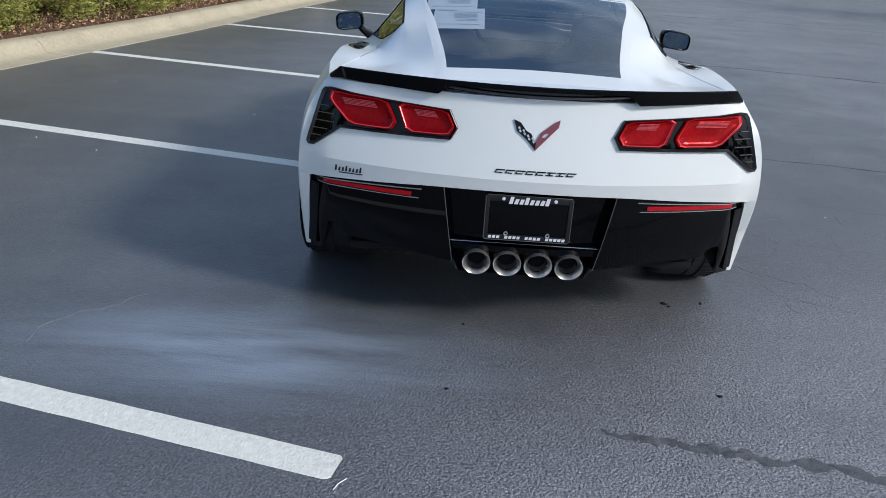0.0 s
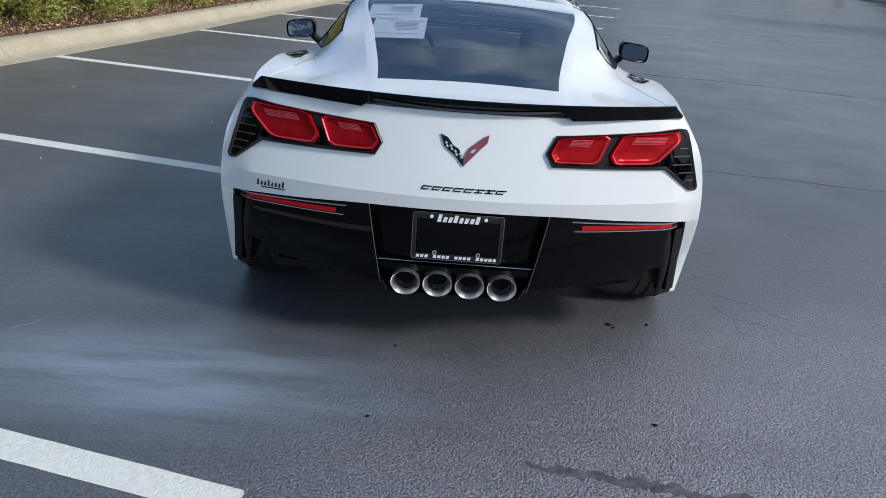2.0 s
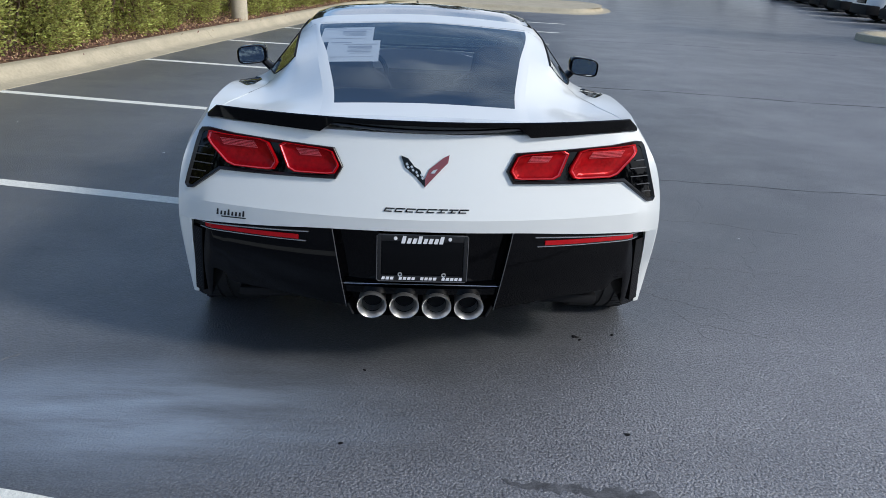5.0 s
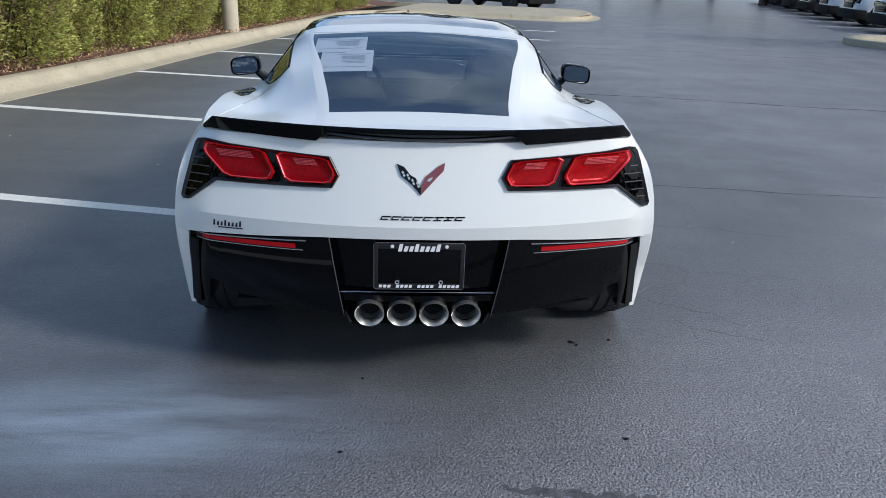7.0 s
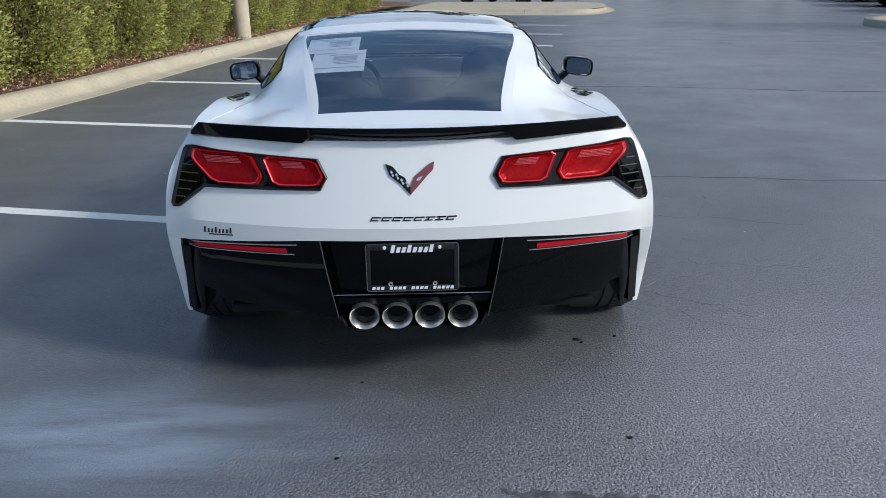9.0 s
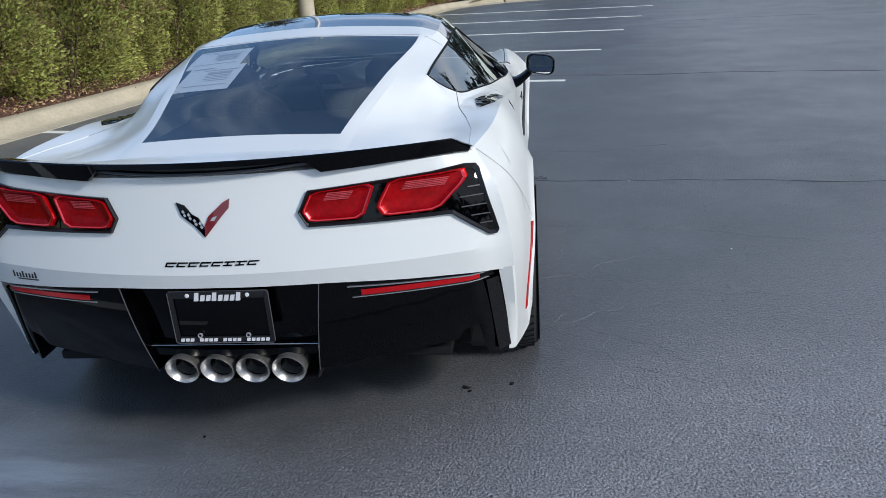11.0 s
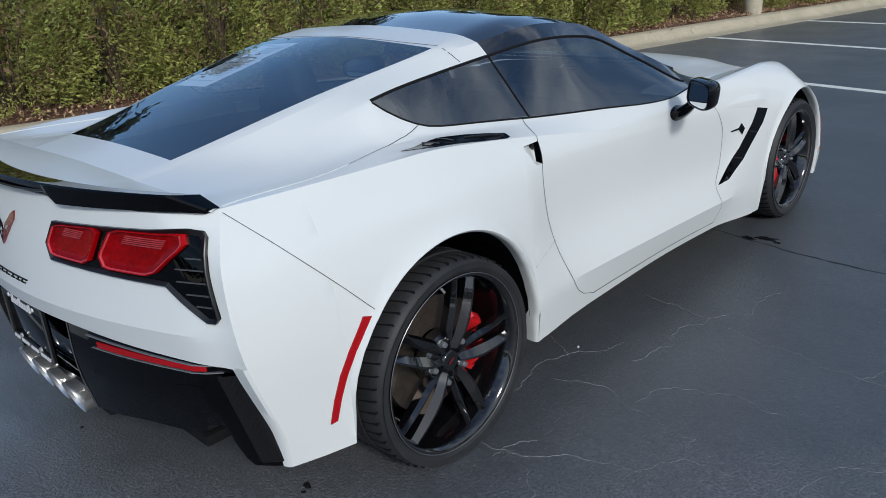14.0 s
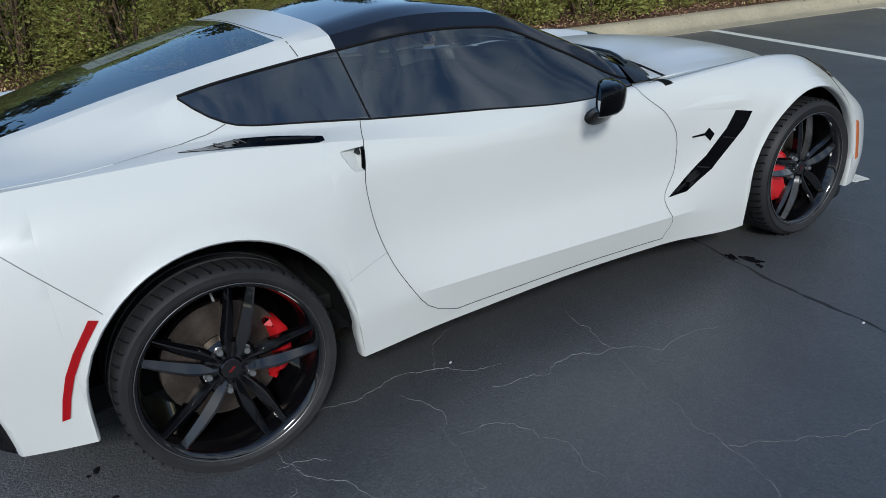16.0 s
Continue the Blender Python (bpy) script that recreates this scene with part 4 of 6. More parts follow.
def patch(y0, y1, first, last, side=1):
    """The body surface between two stations and two design lines; FOOT is the door's lower edge."""
    if "FOOT" in (first, last):
        rows = []
        for y, sec in zip(YS, SECTIONS):
            if y0 - 1e-5 <= y <= y1 + 1e-5:
                row = list(sec[0][:DOOR_FOOT + 1])
                if first == "FOOT":
                    row = list(sec[0][DOOR_FOOT:])
                    for s in sec[1:ORDER.index(last)]:
                        row += s[1:]
                rows.append([Vector((p.x * side, p.y, p.z)) for p in row])
        return rows
    i0, i1 = ORDER.index(first), ORDER.index(last)
    rows = []
    for y, sec in zip(YS, SECTIONS):
        if y0 - 1e-5 <= y <= y1 + 1e-5:
            row = list(sec[i0][:1])
            for s in sec[i0:i1]:
                row += s[1:]
            rows.append([Vector((p.x * side, p.y, p.z)) for p in row])
    return rows


def panel(name, pieces, mat, parent, label="", both=False, smooth=15, crease=None):
    """One body panel of several patches; across the crease line they stay unjoined, so that it reads as an edge."""
    b = bmesh.new()
    for group in (0, 1):
        mine = []
        for pc in pieces:
            if group != (crease is not None and ORDER.index(pc[2]) >= ORDER.index(crease)):
                continue
            for side in ((1, -1) if both else (pc[4] if len(pc) > 4 else 1,)):
                for row in add_grid(b, patch(*pc[:4], side), flip=side < 0):
                    mine += row
        bmesh.ops.remove_doubles(b, verts=mine, dist=2e-4)
    bmesh.ops.recalc_face_normals(b, faces=b.faces)
    # normals outward
    f = max(b.faces, key=lambda f: f.calc_center_median().z)
    if f.normal.z < 0:
        bmesh.ops.reverse_faces(b, faces=b.faces)
    return part(name, b, mat, parent, label, smooth)


def press_scoop(ob, side):
    """The finger scoop of the door handle, pressed into the quarter panel behind the shut line."""
    b = bmesh.new()
    b.from_mesh(ob.data)

    def inside(c, m=0.0):
        return 0.44 - m < c.y < 0.56 + m and 0.785 - m < c.z < 0.875 + m
    fs = [f for f in b.faces if inside(f.calc_center_median())]
    es = list({e for f in fs for e in f.edges})
    bmesh.ops.subdivide_edges(b, edges=es, cuts=9, use_grid_fill=True)
    low = smooth_line([(0.44, 0.866), (0.462, 0.852), (0.472, 0.834), (0.484, 0.812), (0.495, 0.804), (0.56, 0.800)])
    for v in b.verts:
        if inside(v.co, 0.005):
            y, z = v.co.y, v.co.z
            edge = min((y - 0.460) / 0.004, (z - float(low(y)[0])) / 0.004, (0.868 - z) / 0.004)
            if edge > 0:
                v.co.x -= side * min(edge, 1) * (0.004 + 0.022 * min(max((y - 0.46) / 0.055, 0), 1))
    bmesh.ops.recalc_face_normals(b, faces=b.faces)
    b.to_mesh(ob.data)
    b.free()
    ob.data.polygons.foreach_set("use_smooth", [True] * len(ob.data.polygons))
    ob.data.set_sharp_from_angle(angle=radians(20))


DOOR0, DOOR1 = 0.525, 1.87
for side in (1, -1):
    quarter = panel("rear_quarter_panel", [(-0.58, DOOR0, "A", "D", side)], WHITE_PAINT, car)
    press_scoop(quarter, side)
    panel("door", [(DOOR0, DOOR1, "FOOT", "E", side)], WHITE_PAINT, car)
    panel("rocker_panel", [(DOOR0, DOOR1, "A", "FOOT", side)], WHITE_PAINT, car)
    panel("front_fender", [(DOOR1, 3.0, "A", "D", side)], WHITE_PAINT, car)
    panel("quarter_window", [(0.09, 0.60, "E", "W", side)], GLASS, car, "dark tinted quarter window")
    panel("door_window", [(0.60, 1.72, "E", "W", side)], GLASS, car, "dark tinted door window")
    panel("roof_pillar", [(1.23, 1.75, "W", "F", side)], CARBON_ROOF, car, "gloss black windscreen pillar")
panel("hatch", [(-0.58, DOOR0, "D", "E"), (-0.58, 0.09, "E", "W"), (-0.58, 0.44, "W", "F"), (-0.58, 0.44, "F", "H"), (-0.58, -0.46, "H", "G")], WHITE_PAINT, car, both=True, crease="F")
panel("rear_window", [(-0.46, 0.44, "H", "G")], GLASS_REAR, car, "tinted rear hatch window", both=True)
panel("roof_hoop", [(0.44, 0.60, "W", "G")], WHITE_PAINT, car, both=True)
panel("roof_panel", [(0.60, 1.23, "W", "G")], CARBON_ROOF, car, "gloss black removable roof panel", both=True)
panel("windscreen", [(1.23, 2.0, "F", "G")], GLASS_CLEAR, car, both=True)
for side in (1, -1):
    panel("cowl", [(1.87, 2.0, "D", "F", side)], WHITE_PAINT, car)
panel("hood", [(2.0, 3.0, "D", "G")], WHITE_PAINT, car, both=True)
panel("front_bumper", [(3.0, 3.53, "A", "G")], WHITE_PAINT, car, both=True)


# rear fascia: leaning face with a ridge, turning in above the black lower bumper
def tail_y(x, z):
    lean = 0.22 * (z - 0.69) if z > 0.655 else -0.0077 + 0.16 * (0.655 - z)
    return -0.845 + lean + 0.262 * x * x


tail_rows = [p for seg in SECTIONS[0][:4] for p in seg]
tail_rows = sorted({round(p.z, 4): (p.z, p.x, p.y) for p in tail_rows}.values())
fascia_edge = smooth_line(tail_rows)


def fascia_point(x, z, off=0.0):
    """A place on the rear face at half-width x and height z, off metres out of it."""
    ex, ey = fascia_edge(z)
    ax = abs(x)
    f = min(ax / ex, 1.0)
    y = tail_y(x, z)
    blend = max(0.0, (f - 0.86) / 0.14) ** 2
    y = y * (1 - blend) + min(ey, 0) * blend
    n = Vector((-2 * 0.262 * x, 1, -0.2)).normalized()
    return Vector((x, y, z)) - n * off


TOP_Z, RIDGE_Z = 0.932, 0.655
white_bottom = smooth_line([(0.0, 0.612), (0.30, 0.608), (0.55, 0.592), (0.80, 0.572), (0.86, 0.560)])
b = bmesh.new()
rows = []
for i in range(61):
    f = -1 + 2 * i / 60
    row = []
    for j in range(17):
        z0 = float(white_bottom(abs(f) * 0.86)[0])
        z = z0 + (RIDGE_Z - z0) * j / 4 if j < 4 else RIDGE_Z + (TOP_Z - RIDGE_Z) * (j - 4) / 12
        ex = float(fascia_edge(z)[0])
        row.append(fascia_point(f * ex, z))
    # top turns forward to the deck
    p = row[-1]
    row.append(Vector((p.x, max(p.y + 0.06, -0.62), 0.945)) if abs(f) < 0.95 else Vector((p.x, p.y + 0.003, p.z + 0.002)))
    rows.append(row)
add_grid(b, rows)
bmesh.ops.recalc_face_normals(b, faces=b.faces)
part("rear_bumper", b, WHITE_PAINT, car, smooth=17)
# white corner blades below the lip, turning in behind the black bumper
for side in (1, -1):
    b = bmesh.new()
    rows = []
    for j in range(13):
        z = 0.25 + (0.575 - 0.25) * j / 12
        ex, ey = fascia_edge(z)
        inner = ex - 0.022 - 0.026 * j / 12
        rows.append([Vector((side * ex, ey, z)), Vector((side * (ex - 0.006), ey - 0.008, z)), Vector((side * inner, ey - 0.014, z)), Vector((side * inner, ey + 0.06, z))])
    add_grid(b, rows)
    bmesh.ops.recalc_face_normals(b, faces=b.faces)
    part("bumper_corner", b, WHITE_PAINT, car)


# black lower bumper: two pods either side of a plate recess
pod_bottom = smooth_line([(0.24, 0.305), (0.35, 0.316), (0.51, 0.338), (0.62, 0.343), (0.685, 0.350), (0.702, 0.376), (0.748, 0.390), (0.764, 0.300), (0.78, 0.256), (0.86, 0.245)])


def lower_y(x, z):
    return -0.852 + 0.262 * x * x + 0.15 * (0.61 - z) + 0.55 * max(0.0, x - 0.745)


for side in (1, -1):
    b = bmesh.new()
    rows = []
    for i in range(60):
        f = i / 59
        row = []
        for j in range(9):
            t = j / 8
            x0 = 0.262 + 0.045 * t
            x1 = 0.838 - 0.022 * t
            x = x0 + (x1 - x0) * f
            zt = float(white_bottom(x)[0]) + 0.004
            zb = float(pod_bottom(x)[0])
            z = zb + (zt - zb) * t
            bulge = 0.012 * math.sin(math.pi * t)
            row.append(Vector((side * x, lower_y(x, z) - bulge + 0.01, z)))
        row.insert(0, row[0] + Vector((0, 0.012, -0.004)))
        row.insert(0, row[0] + Vector((0, 0.16, 0.004)))
        rows.append(row)
    # inner wall of the recess
    rows.insert(0, [p + Vector((-side * 0.003, 0.008, 0)) for p in rows[0]])
    rows.insert(0, [p + Vector((-side * 0.012, 0.09, 0)) for p in rows[0]])
    rows.append([p + Vector((0, 0.08, 0)) for p in rows[-1]])
    add_grid(b, rows)
    bmesh.ops.recalc_face_normals(b, faces=b.faces)
    part("lower_bumper", b, BLACK_GLOSS, car, "gloss black lower rear bumper pod")
# grey tubes: the highlight along the pods' inner edges, put into colour
for side in (1, -1):
    b = bmesh.new()
    line = []
    for j in range(13):
        t = j / 12
        x = 0.262 + 0.045 * t
        z = 0.30 + (0.608 - 0.30) * t
        line.append(Vector((side * (x - 0.001), lower_y(x, z) + 0.008 - 0.012 * math.sin(math.pi * t), z)))
    add_tube(b, line, 0.0016, 6)
    part("pod_edge_glint", b, LOUVRE_GREY, car)
b = bmesh.new()
rows = []
for i in range(13):
    f = -1 + i / 6
    row = []
    for z in (0.36, 0.385, 0.392, 0.45, 0.53, 0.616):
        x = f * (0.262 + 0.045 * (z - 0.30) / 0.3)
        row.append(Vector((x, lower_y(x, z) + (0.048 if z > 0.39 else 0.02), z)))
    rows.append(row)
add_grid(b, rows)
bmesh.ops.recalc_face_normals(b, faces=b.faces)
part("plate_recess", b, BLACK_GLOSS, car, "gloss black number plate recess")
b = bmesh.new()
add_box(b, (-0.70, -0.45, 0.215), (0.70, 3.2, 0.30))
part("underbody", b, BLACK_MATTE, car, "black underbody")
# slab added under the tail to block light and darken the ground below
b = bmesh.new()
add_box(b, (-0.66, -0.67, 0.285), (0.66, -0.452, 0.318), 0.01)
part("rear_light_block", b, BLACK_MATTE, car, "black slab added behind the rear axle to block light underneath")


# ---- fittings on the body ----
from mathutils.bvhtree import BVHTree


def body_tree():
    """All painted and glazed surfaces, to set fittings on."""
    verts, faces = [], []
    for o in car.children:
        if o.name.split(".")[0] in ("rear_quarter_panel", "door", "rocker_panel", "front_fender", "hatch", "rear_bumper", "hood", "cowl", "front_bumper", "quarter_window", "door_window", "roof_pillar", "roof_panel", "roof_hoop", "rear_window", "windscreen", "lower_bumper", "plate_recess", "bumper_corner"):
            k = len(verts)
            verts += [v.co.copy() for v in o.data.vertices]
            faces += [[k + i for i in p.vertices] for p in o.data.polygons]
    return BVHTree.FromPolygons(verts, faces)


TREE = body_tree()
VIEWS = {"side": (Vector((2.5, 0, 0)), Vector((-1, 0, 0))), "left": (Vector((-2.5, 0, 0)), Vector((1, 0, 0))), "rear": (Vector((0, -3, 0)), Vector((0, 1, 0))), "top": (Vector((0, 0, 3)), Vector((0, 0, -1)))}


def on_body(view, a, b, off=0.0):
    """The body's place and normal seen from a side at (a, b): (y, z) from the sides, (x, z) from behind, (x, y) from above."""
    o, d = VIEWS[view]
    o = o.copy()
    if view in ("side", "left"):
        o.y, o.z = a, b
    elif view == "rear":
        o.x, o.z = a, b
    else:
        o.x, o.y = a, b
    hit, n, _, _ = TREE.ray_cast(o, d)
    if hit is None:
        hit, n, _, _ = TREE.find_nearest(o + d * 2)
    if n.dot(d) > 0:
        n = -n
    return hit + n * off, n


def outline_spans(poly, n, along=0):
    """Cuts a polygon into n strips along one axis: (t, low, high)."""
    ts = [p[along] for p in poly]
    lo, hi = min(ts), max(ts)
    eps = (hi - lo) * 1e-4
    cuts = sorted(set([lo + eps, hi - eps] + [lo + (hi - lo) * i / n for i in range(1, n)] + [min(max(t, lo + eps), hi - eps) for t in ts]))
    out = []
    for t in cuts:
        zs = []
        for p, q in zip(poly, poly[1:] + poly[:1]):
            a, b = p[along], q[along]
            if (a - t) * (b - t) <= 0 and a != b:
                zs.append(p[1 - along] + (q[1 - along] - p[1 - along]) * (t - a) / (b - a))
        if len(zs) >= 2:
            out.append((t, min(zs), max(zs)))
    return out


def inlay(bm, view, poly, off, depth=0.004, n=14, m=5, along=0, crown=0.0):
    """A plate that follows the body inside an outline, standing off metres proud with walls down to the body."""
    rows = []
    for t, lo, hi in outline_spans(poly, n, along):
        row = []
        for j in range(m + 1):
            w = lo + (hi - lo) * j / m
            a, b2 = (t, w) if along == 0 else (w, t)
            c = crown * (1 - (2 * j / m - 1) ** 2)
            row.append(on_body(view, a, b2, off + c)[0])
        first = on_body(view, *((t, lo) if along == 0 else (lo, t)), off - depth)[0]
        last = on_body(view, *((t, hi) if along == 0 else (hi, t)), off - depth)[0]
        rows.append([first] + row + [last])
    ends = []
    for t, lo, hi, r in ((*outline_spans(poly, n, along)[0], rows[0]), (*outline_spans(poly, n, along)[-1], rows[-1])):
        ends.append([on_body(view, *((t, lo + (hi - lo) * min(max(j - 1, 0), m) / m) if along == 0 else (lo + (hi - lo) * min(max(j - 1, 0), m) / m, t)), off - depth)[0] for j in range(m + 3)])
    rows = [ends[0]] + rows + [ends[1]]
    add_grid(bm, rows)
    bmesh.ops.recalc_face_normals(bm, faces=bm.faces)


def flip_poly(poly):
    return [(-x, z) for x, z in poly]


def ribbon(bm, pts, width, off):
    """A strip along points on the body: (view, a, b)."""
    ps = [on_body(*p, off) for p in pts]
    rows = []
    for i, (p, n) in enumerate(ps):
        d = ps[min(i + 1, len(ps) - 1)][0] - ps[max(i - 1, 0)][0]
        s = d.cross(n).normalized() * (width / 2)
        rows.append([p - s, p, p + s])
    add_grid(bm, rows)


def fine(knots, n=30):
    """Smooth line through 2D knots."""
    acc = [0.0]
    for p, q in zip(knots, knots[1:]):
        acc.append(acc[-1] + math.hypot(q[0] - p[0], q[1] - p[1]))
    f = smooth_line([(a, *k) for a, k in zip(acc, knots)])
    return [tuple(f(acc[-1] * i / n)) for i in range(n + 1)]


def seam(view, knots, width=0.0035, n=36):
    b = bmesh.new()
    ribbon(b, [(view, float(p), float(q)) for p, q in fine(knots, n)], width, 0.0008)
    return part("panel_gap", b, GAP, car, smooth=0)


def column_seam(y, rows, side=1, width=0.0035):
    """A shut line along a station of the body."""
    i = min(range(len(YS)), key=lambda k: abs(YS[k] - y))
    pts = [p for r in rows for p in (SECTIONS[i][r] if r else SECTIONS[i][0][DOOR_FOOT:])]
    b = bmesh.new()
    g = []
    for k, p in enumerate(pts):
        d = pts[min(k + 1, len(pts) - 1)] - pts[max(k - 1, 0)]
        if d.length < 1e-6:
            continue
        hit, n, _, _ = TREE.find_nearest(p)
        if n.x < 0:
            n = -n
        s = d.cross(n).normalized() * width / 2
        g.append([Vector((side * (q + n * 0.0009).x, (q + n * 0.0009).y, (q + n * 0.0009).z)) for q in (p - s, p, p + s)])
    add_grid(b, g)
    return part("panel_gap", b, GAP, car, smooth=0)


for side, view in ((1, "side"), (-1, "left")):
    column_seam(DOOR0, range(0, 6), side, 0.0023)
    column_seam(DOOR1, range(0, 6), side, 0.0024)
    # door bottom
    i0 = [k for k, y in enumerate(YS) if DOOR0 - 1e-4 <= y <= DOOR1 + 1e-4]
    b = bmesh.new()
    rows = []
    for k in i0:
        p = SECTIONS[k][0][DOOR_FOOT]
        rows.append([Vector((side * (p.x + 0.0012), p.y, p.z + dz)) for dz in (-0.0014, 0.0014)])
    add_grid(b, rows)
    part("panel_gap", b, GAP, car, smooth=0)
    seam(view, [(-0.575, 0.925), (-0.46, 0.80), (-0.36, 0.695), (-0.283, 0.612)], 0.0016)
    seam(view, [(0.40, 0.485), (0.48, 0.512), (0.565, 0.53)], 0.0005)
    seam("top", [(side * 0.702, -0.145), (side * 0.663, 0.026), (side * 0.647, 0.138), (side * 0.639, 0.192)], 0.0024)
    b = bmesh.new()
    add_tube(b, [on_body("top", side * float(x), float(y), 0.0004)[0] for x, y in fine([(0.745, -0.565), (0.741, -0.52), (0.734, -0.347), (0.702, -0.145)], 24)], 0.0013, 5)
    part("hatch_edge", b, WHITE_PAINT, car)
seam("top", [(-0.565, 0.475), (-0.30, 0.452), (0.0, 0.447), (0.30, 0.452), (0.565, 0.475)], 0.003)
for side in (1, -1):
    seam("top", [(side * 0.775, 1.80), (side * 0.765, 2.2), (side * 0.745, 2.55), (side * 0.70, 2.95)], 0.004)

# window trims: a black line round the side glass
for side in (1, -1):
    for name, ri, pos, rad in (("window_trim", 6, 0, 0.0034), ("window_trim", 6, -1, 0.0050)):
        y0, y1 = 0.09, 1.72
        b = bmesh.new()
        path = [SECTIONS[k][ri][pos] for k, y in enumerate(YS) if y0 - 1e-5 <= y <= y1 + 1e-5]
        add_tube(b, [Vector((side * (p.x + 0.001), p.y, p.z)) for p in path], rad, 6)
        part(name, b, BLACK_MATTE, car)
    # divider between door and quarter glass
    k = min(range(len(YS)), key=lambda k: abs(YS[k] - 0.60))
    b = bmesh.new()
    add_tube(b, [Vector((side * (p.x + 0.001), p.y, p.z)) for p in SECTIONS[k][6]], 0.003, 6)
    part("window_divider", b, BLACK_MATTE, car)

# quarter glass frit border
LAMP = [(0.268, 0.817), (0.298, 0.876), (0.721, 0.899), (0.756, 0.892), (0.768, 0.880), (0.823, 0.704), (0.814, 0.691), (0.793, 0.692), (0.691, 0.768), (0.292, 0.775)]
INNER_LENS = [(0.279, 0.818), (0.306, 0.869), (0.486, 0.882), (0.448, 0.787), (0.298, 0.789)]
OUTER_LENS = [(0.482, 0.815), (0.521, 0.884), (0.726, 0.890), (0.735, 0.862), (0.654, 0.786), (0.500, 0.786)]


def scaled(poly, k, dx=0.0, dz=0.0):
    cx, cz = sum(p[0] for p in poly) / len(poly), sum(p[1] for p in poly) / len(poly)
    return [(cx + (x - cx) * k + dx, cz + (z - cz) * k + dz) for x, z in poly]


def inset(poly, d):
    """The outline moved d metres inwards."""
    n = len(poly)
    turn = sum(p[0] * q[1] - q[0] * p[1] for p, q in zip(poly, poly[1:] + poly[:1]))
    out = []
    for i in range(n):
        a, b, c = (Vector(poly[k % n]) for k in (i - 1, i, i + 1))
        u, v = (b - a).normalized(), (c - b).normalized()
        nu, nv = Vector((-u.y, u.x)), Vector((-v.y, v.x))
        m = nu + nv
        m *= (1 if turn > 0 else -1) * d / max(m.dot(nu), 0.35)
        out.append((b.x + m.x, b.y + m.y))
    return out


def lens_loop(poly, off, n=7):
    """Points round an outline on the rear face, off metres proud."""
    out = []
    for p, q in zip(poly, poly[1:] + poly[:1]):
        out += [on_body("rear", p[0] + (q[0] - p[0]) * k / n, p[1] + (q[1] - p[1]) * k / n, off)[0] for k in range(n)]
    return out


for side in (1, -1):
    mk = (lambda p: p) if side > 0 else flip_poly
    b = bmesh.new()
    inlay(b, "rear", mk(LAMP), 0.0035, 0.006, 24, 6)
    bezel = part("tail_lamp", b, BLACK_GLOSS, car, "tail lamp cluster with two red lenses in a black bezel")
    # a proud rim round the cluster, sloping in to the black floor
    loops = [lens_loop(mk(inset(LAMP, d)), off, 5) for d, off in ((0.0, 0.0), (0.0005, 0.011), (0.0025, 0.0125), (0.011, 0.0045))]
    b = bmesh.new()
    add_grid(b, loops, close_v=True)
    bmesh.ops.recalc_face_normals(b, faces=b.faces)
    part("bezel_rim", b, BLACK_SATIN, bezel, "satin black sloping lamp bezel", 20)
    for outer, shape in enumerate((INNER_LENS, OUTER_LENS)):
        poly = [(p[0] + (q[0] - p[0]) * f, p[1] + (q[1] - p[1]) * f) for p, q in zip(shape, shape[1:] + shape[:1]) for f in (0.12, 0.88)]
        # a proud rim sloping down all round to a sunk reflector floor
        loops = [lens_loop(mk(scaled(poly, k, 0, dz)), off) for k, dz, off in ((1.0, 0, 0.003), (1.0, 0, 0.012), (0.985, 0, 0.0145), (0.955, 0, 0.0155), (0.935, 0, 0.0150))]
        b = bmesh.new()
        add_grid(b, loops, close_v=True)
        bmesh.ops.recalc_face_normals(b, faces=b.faces)
        part("lens_rim", b, LENS_RED, bezel, "deep red lamp lens rim", 30)
        loops = [lens_loop(mk(scaled(poly, k, 0, dz)), off) for k, dz, off in ((0.935, 0, 0.0150), (0.915, 0.0005, 0.0128), (0.900, 0.001, 0.0120))]
        b = bmesh.new()
        add_grid(b, loops, close_v=True)
        bmesh.ops.recalc_face_normals(b, faces=b.faces)
        part("lens_edge", b, LENS_PALE, bezel, "pale red inner edge of the lens", 30)
        loops = [lens_loop(mk(scaled(poly, k, 0, dz)), off) for k, dz, off in ((0.900, 0.001, 0.0120), (0.82, 0.003, 0.0070), (0.70, 0.005, 0.0050), (0.30, 0.006, 0.0046))]
        b = bmesh.new()
        vs = add_grid(b, loops, close_v=True)
        b.faces.new(vs[-1])
        bmesh.ops.recalc_face_normals(b, faces=b.faces)
        part("lens", b, LENS_DARK_RED, bezel, "deep red lamp lens", 30)
        cx = sum(p[0] for p in poly) / len(poly)
        wide = 0.070 if outer else 0.046
        for r in range(5):
            z0 = 0.853 + r * 0.0046 if outer else 0.845 + r * 0.0044
            x0 = cx - wide + 0.022 + r * 0.003
            b = bmesh.new()
            inlay(b, "rear", mk([(x0, z0), (x0 + 0.001, z0 + 0.0027), (x0 + 2 * wide - 0.02, z0 + 0.0027), (x0 + 2 * wide - 0.02, z0)]), 0.0085, 0.003, 6, 1)
            part("lens_rib", b, LENS_CLEAR, bezel, "pale lens rib")
    for zc, x0, x1 in ((0.836, 0.735, 0.770), (0.811, 0.714, 0.780), (0.783, 0.718, 0.789), (0.755, 0.744, 0.798), (0.729, 0.768, 0.804)):
        b = bmesh.new()
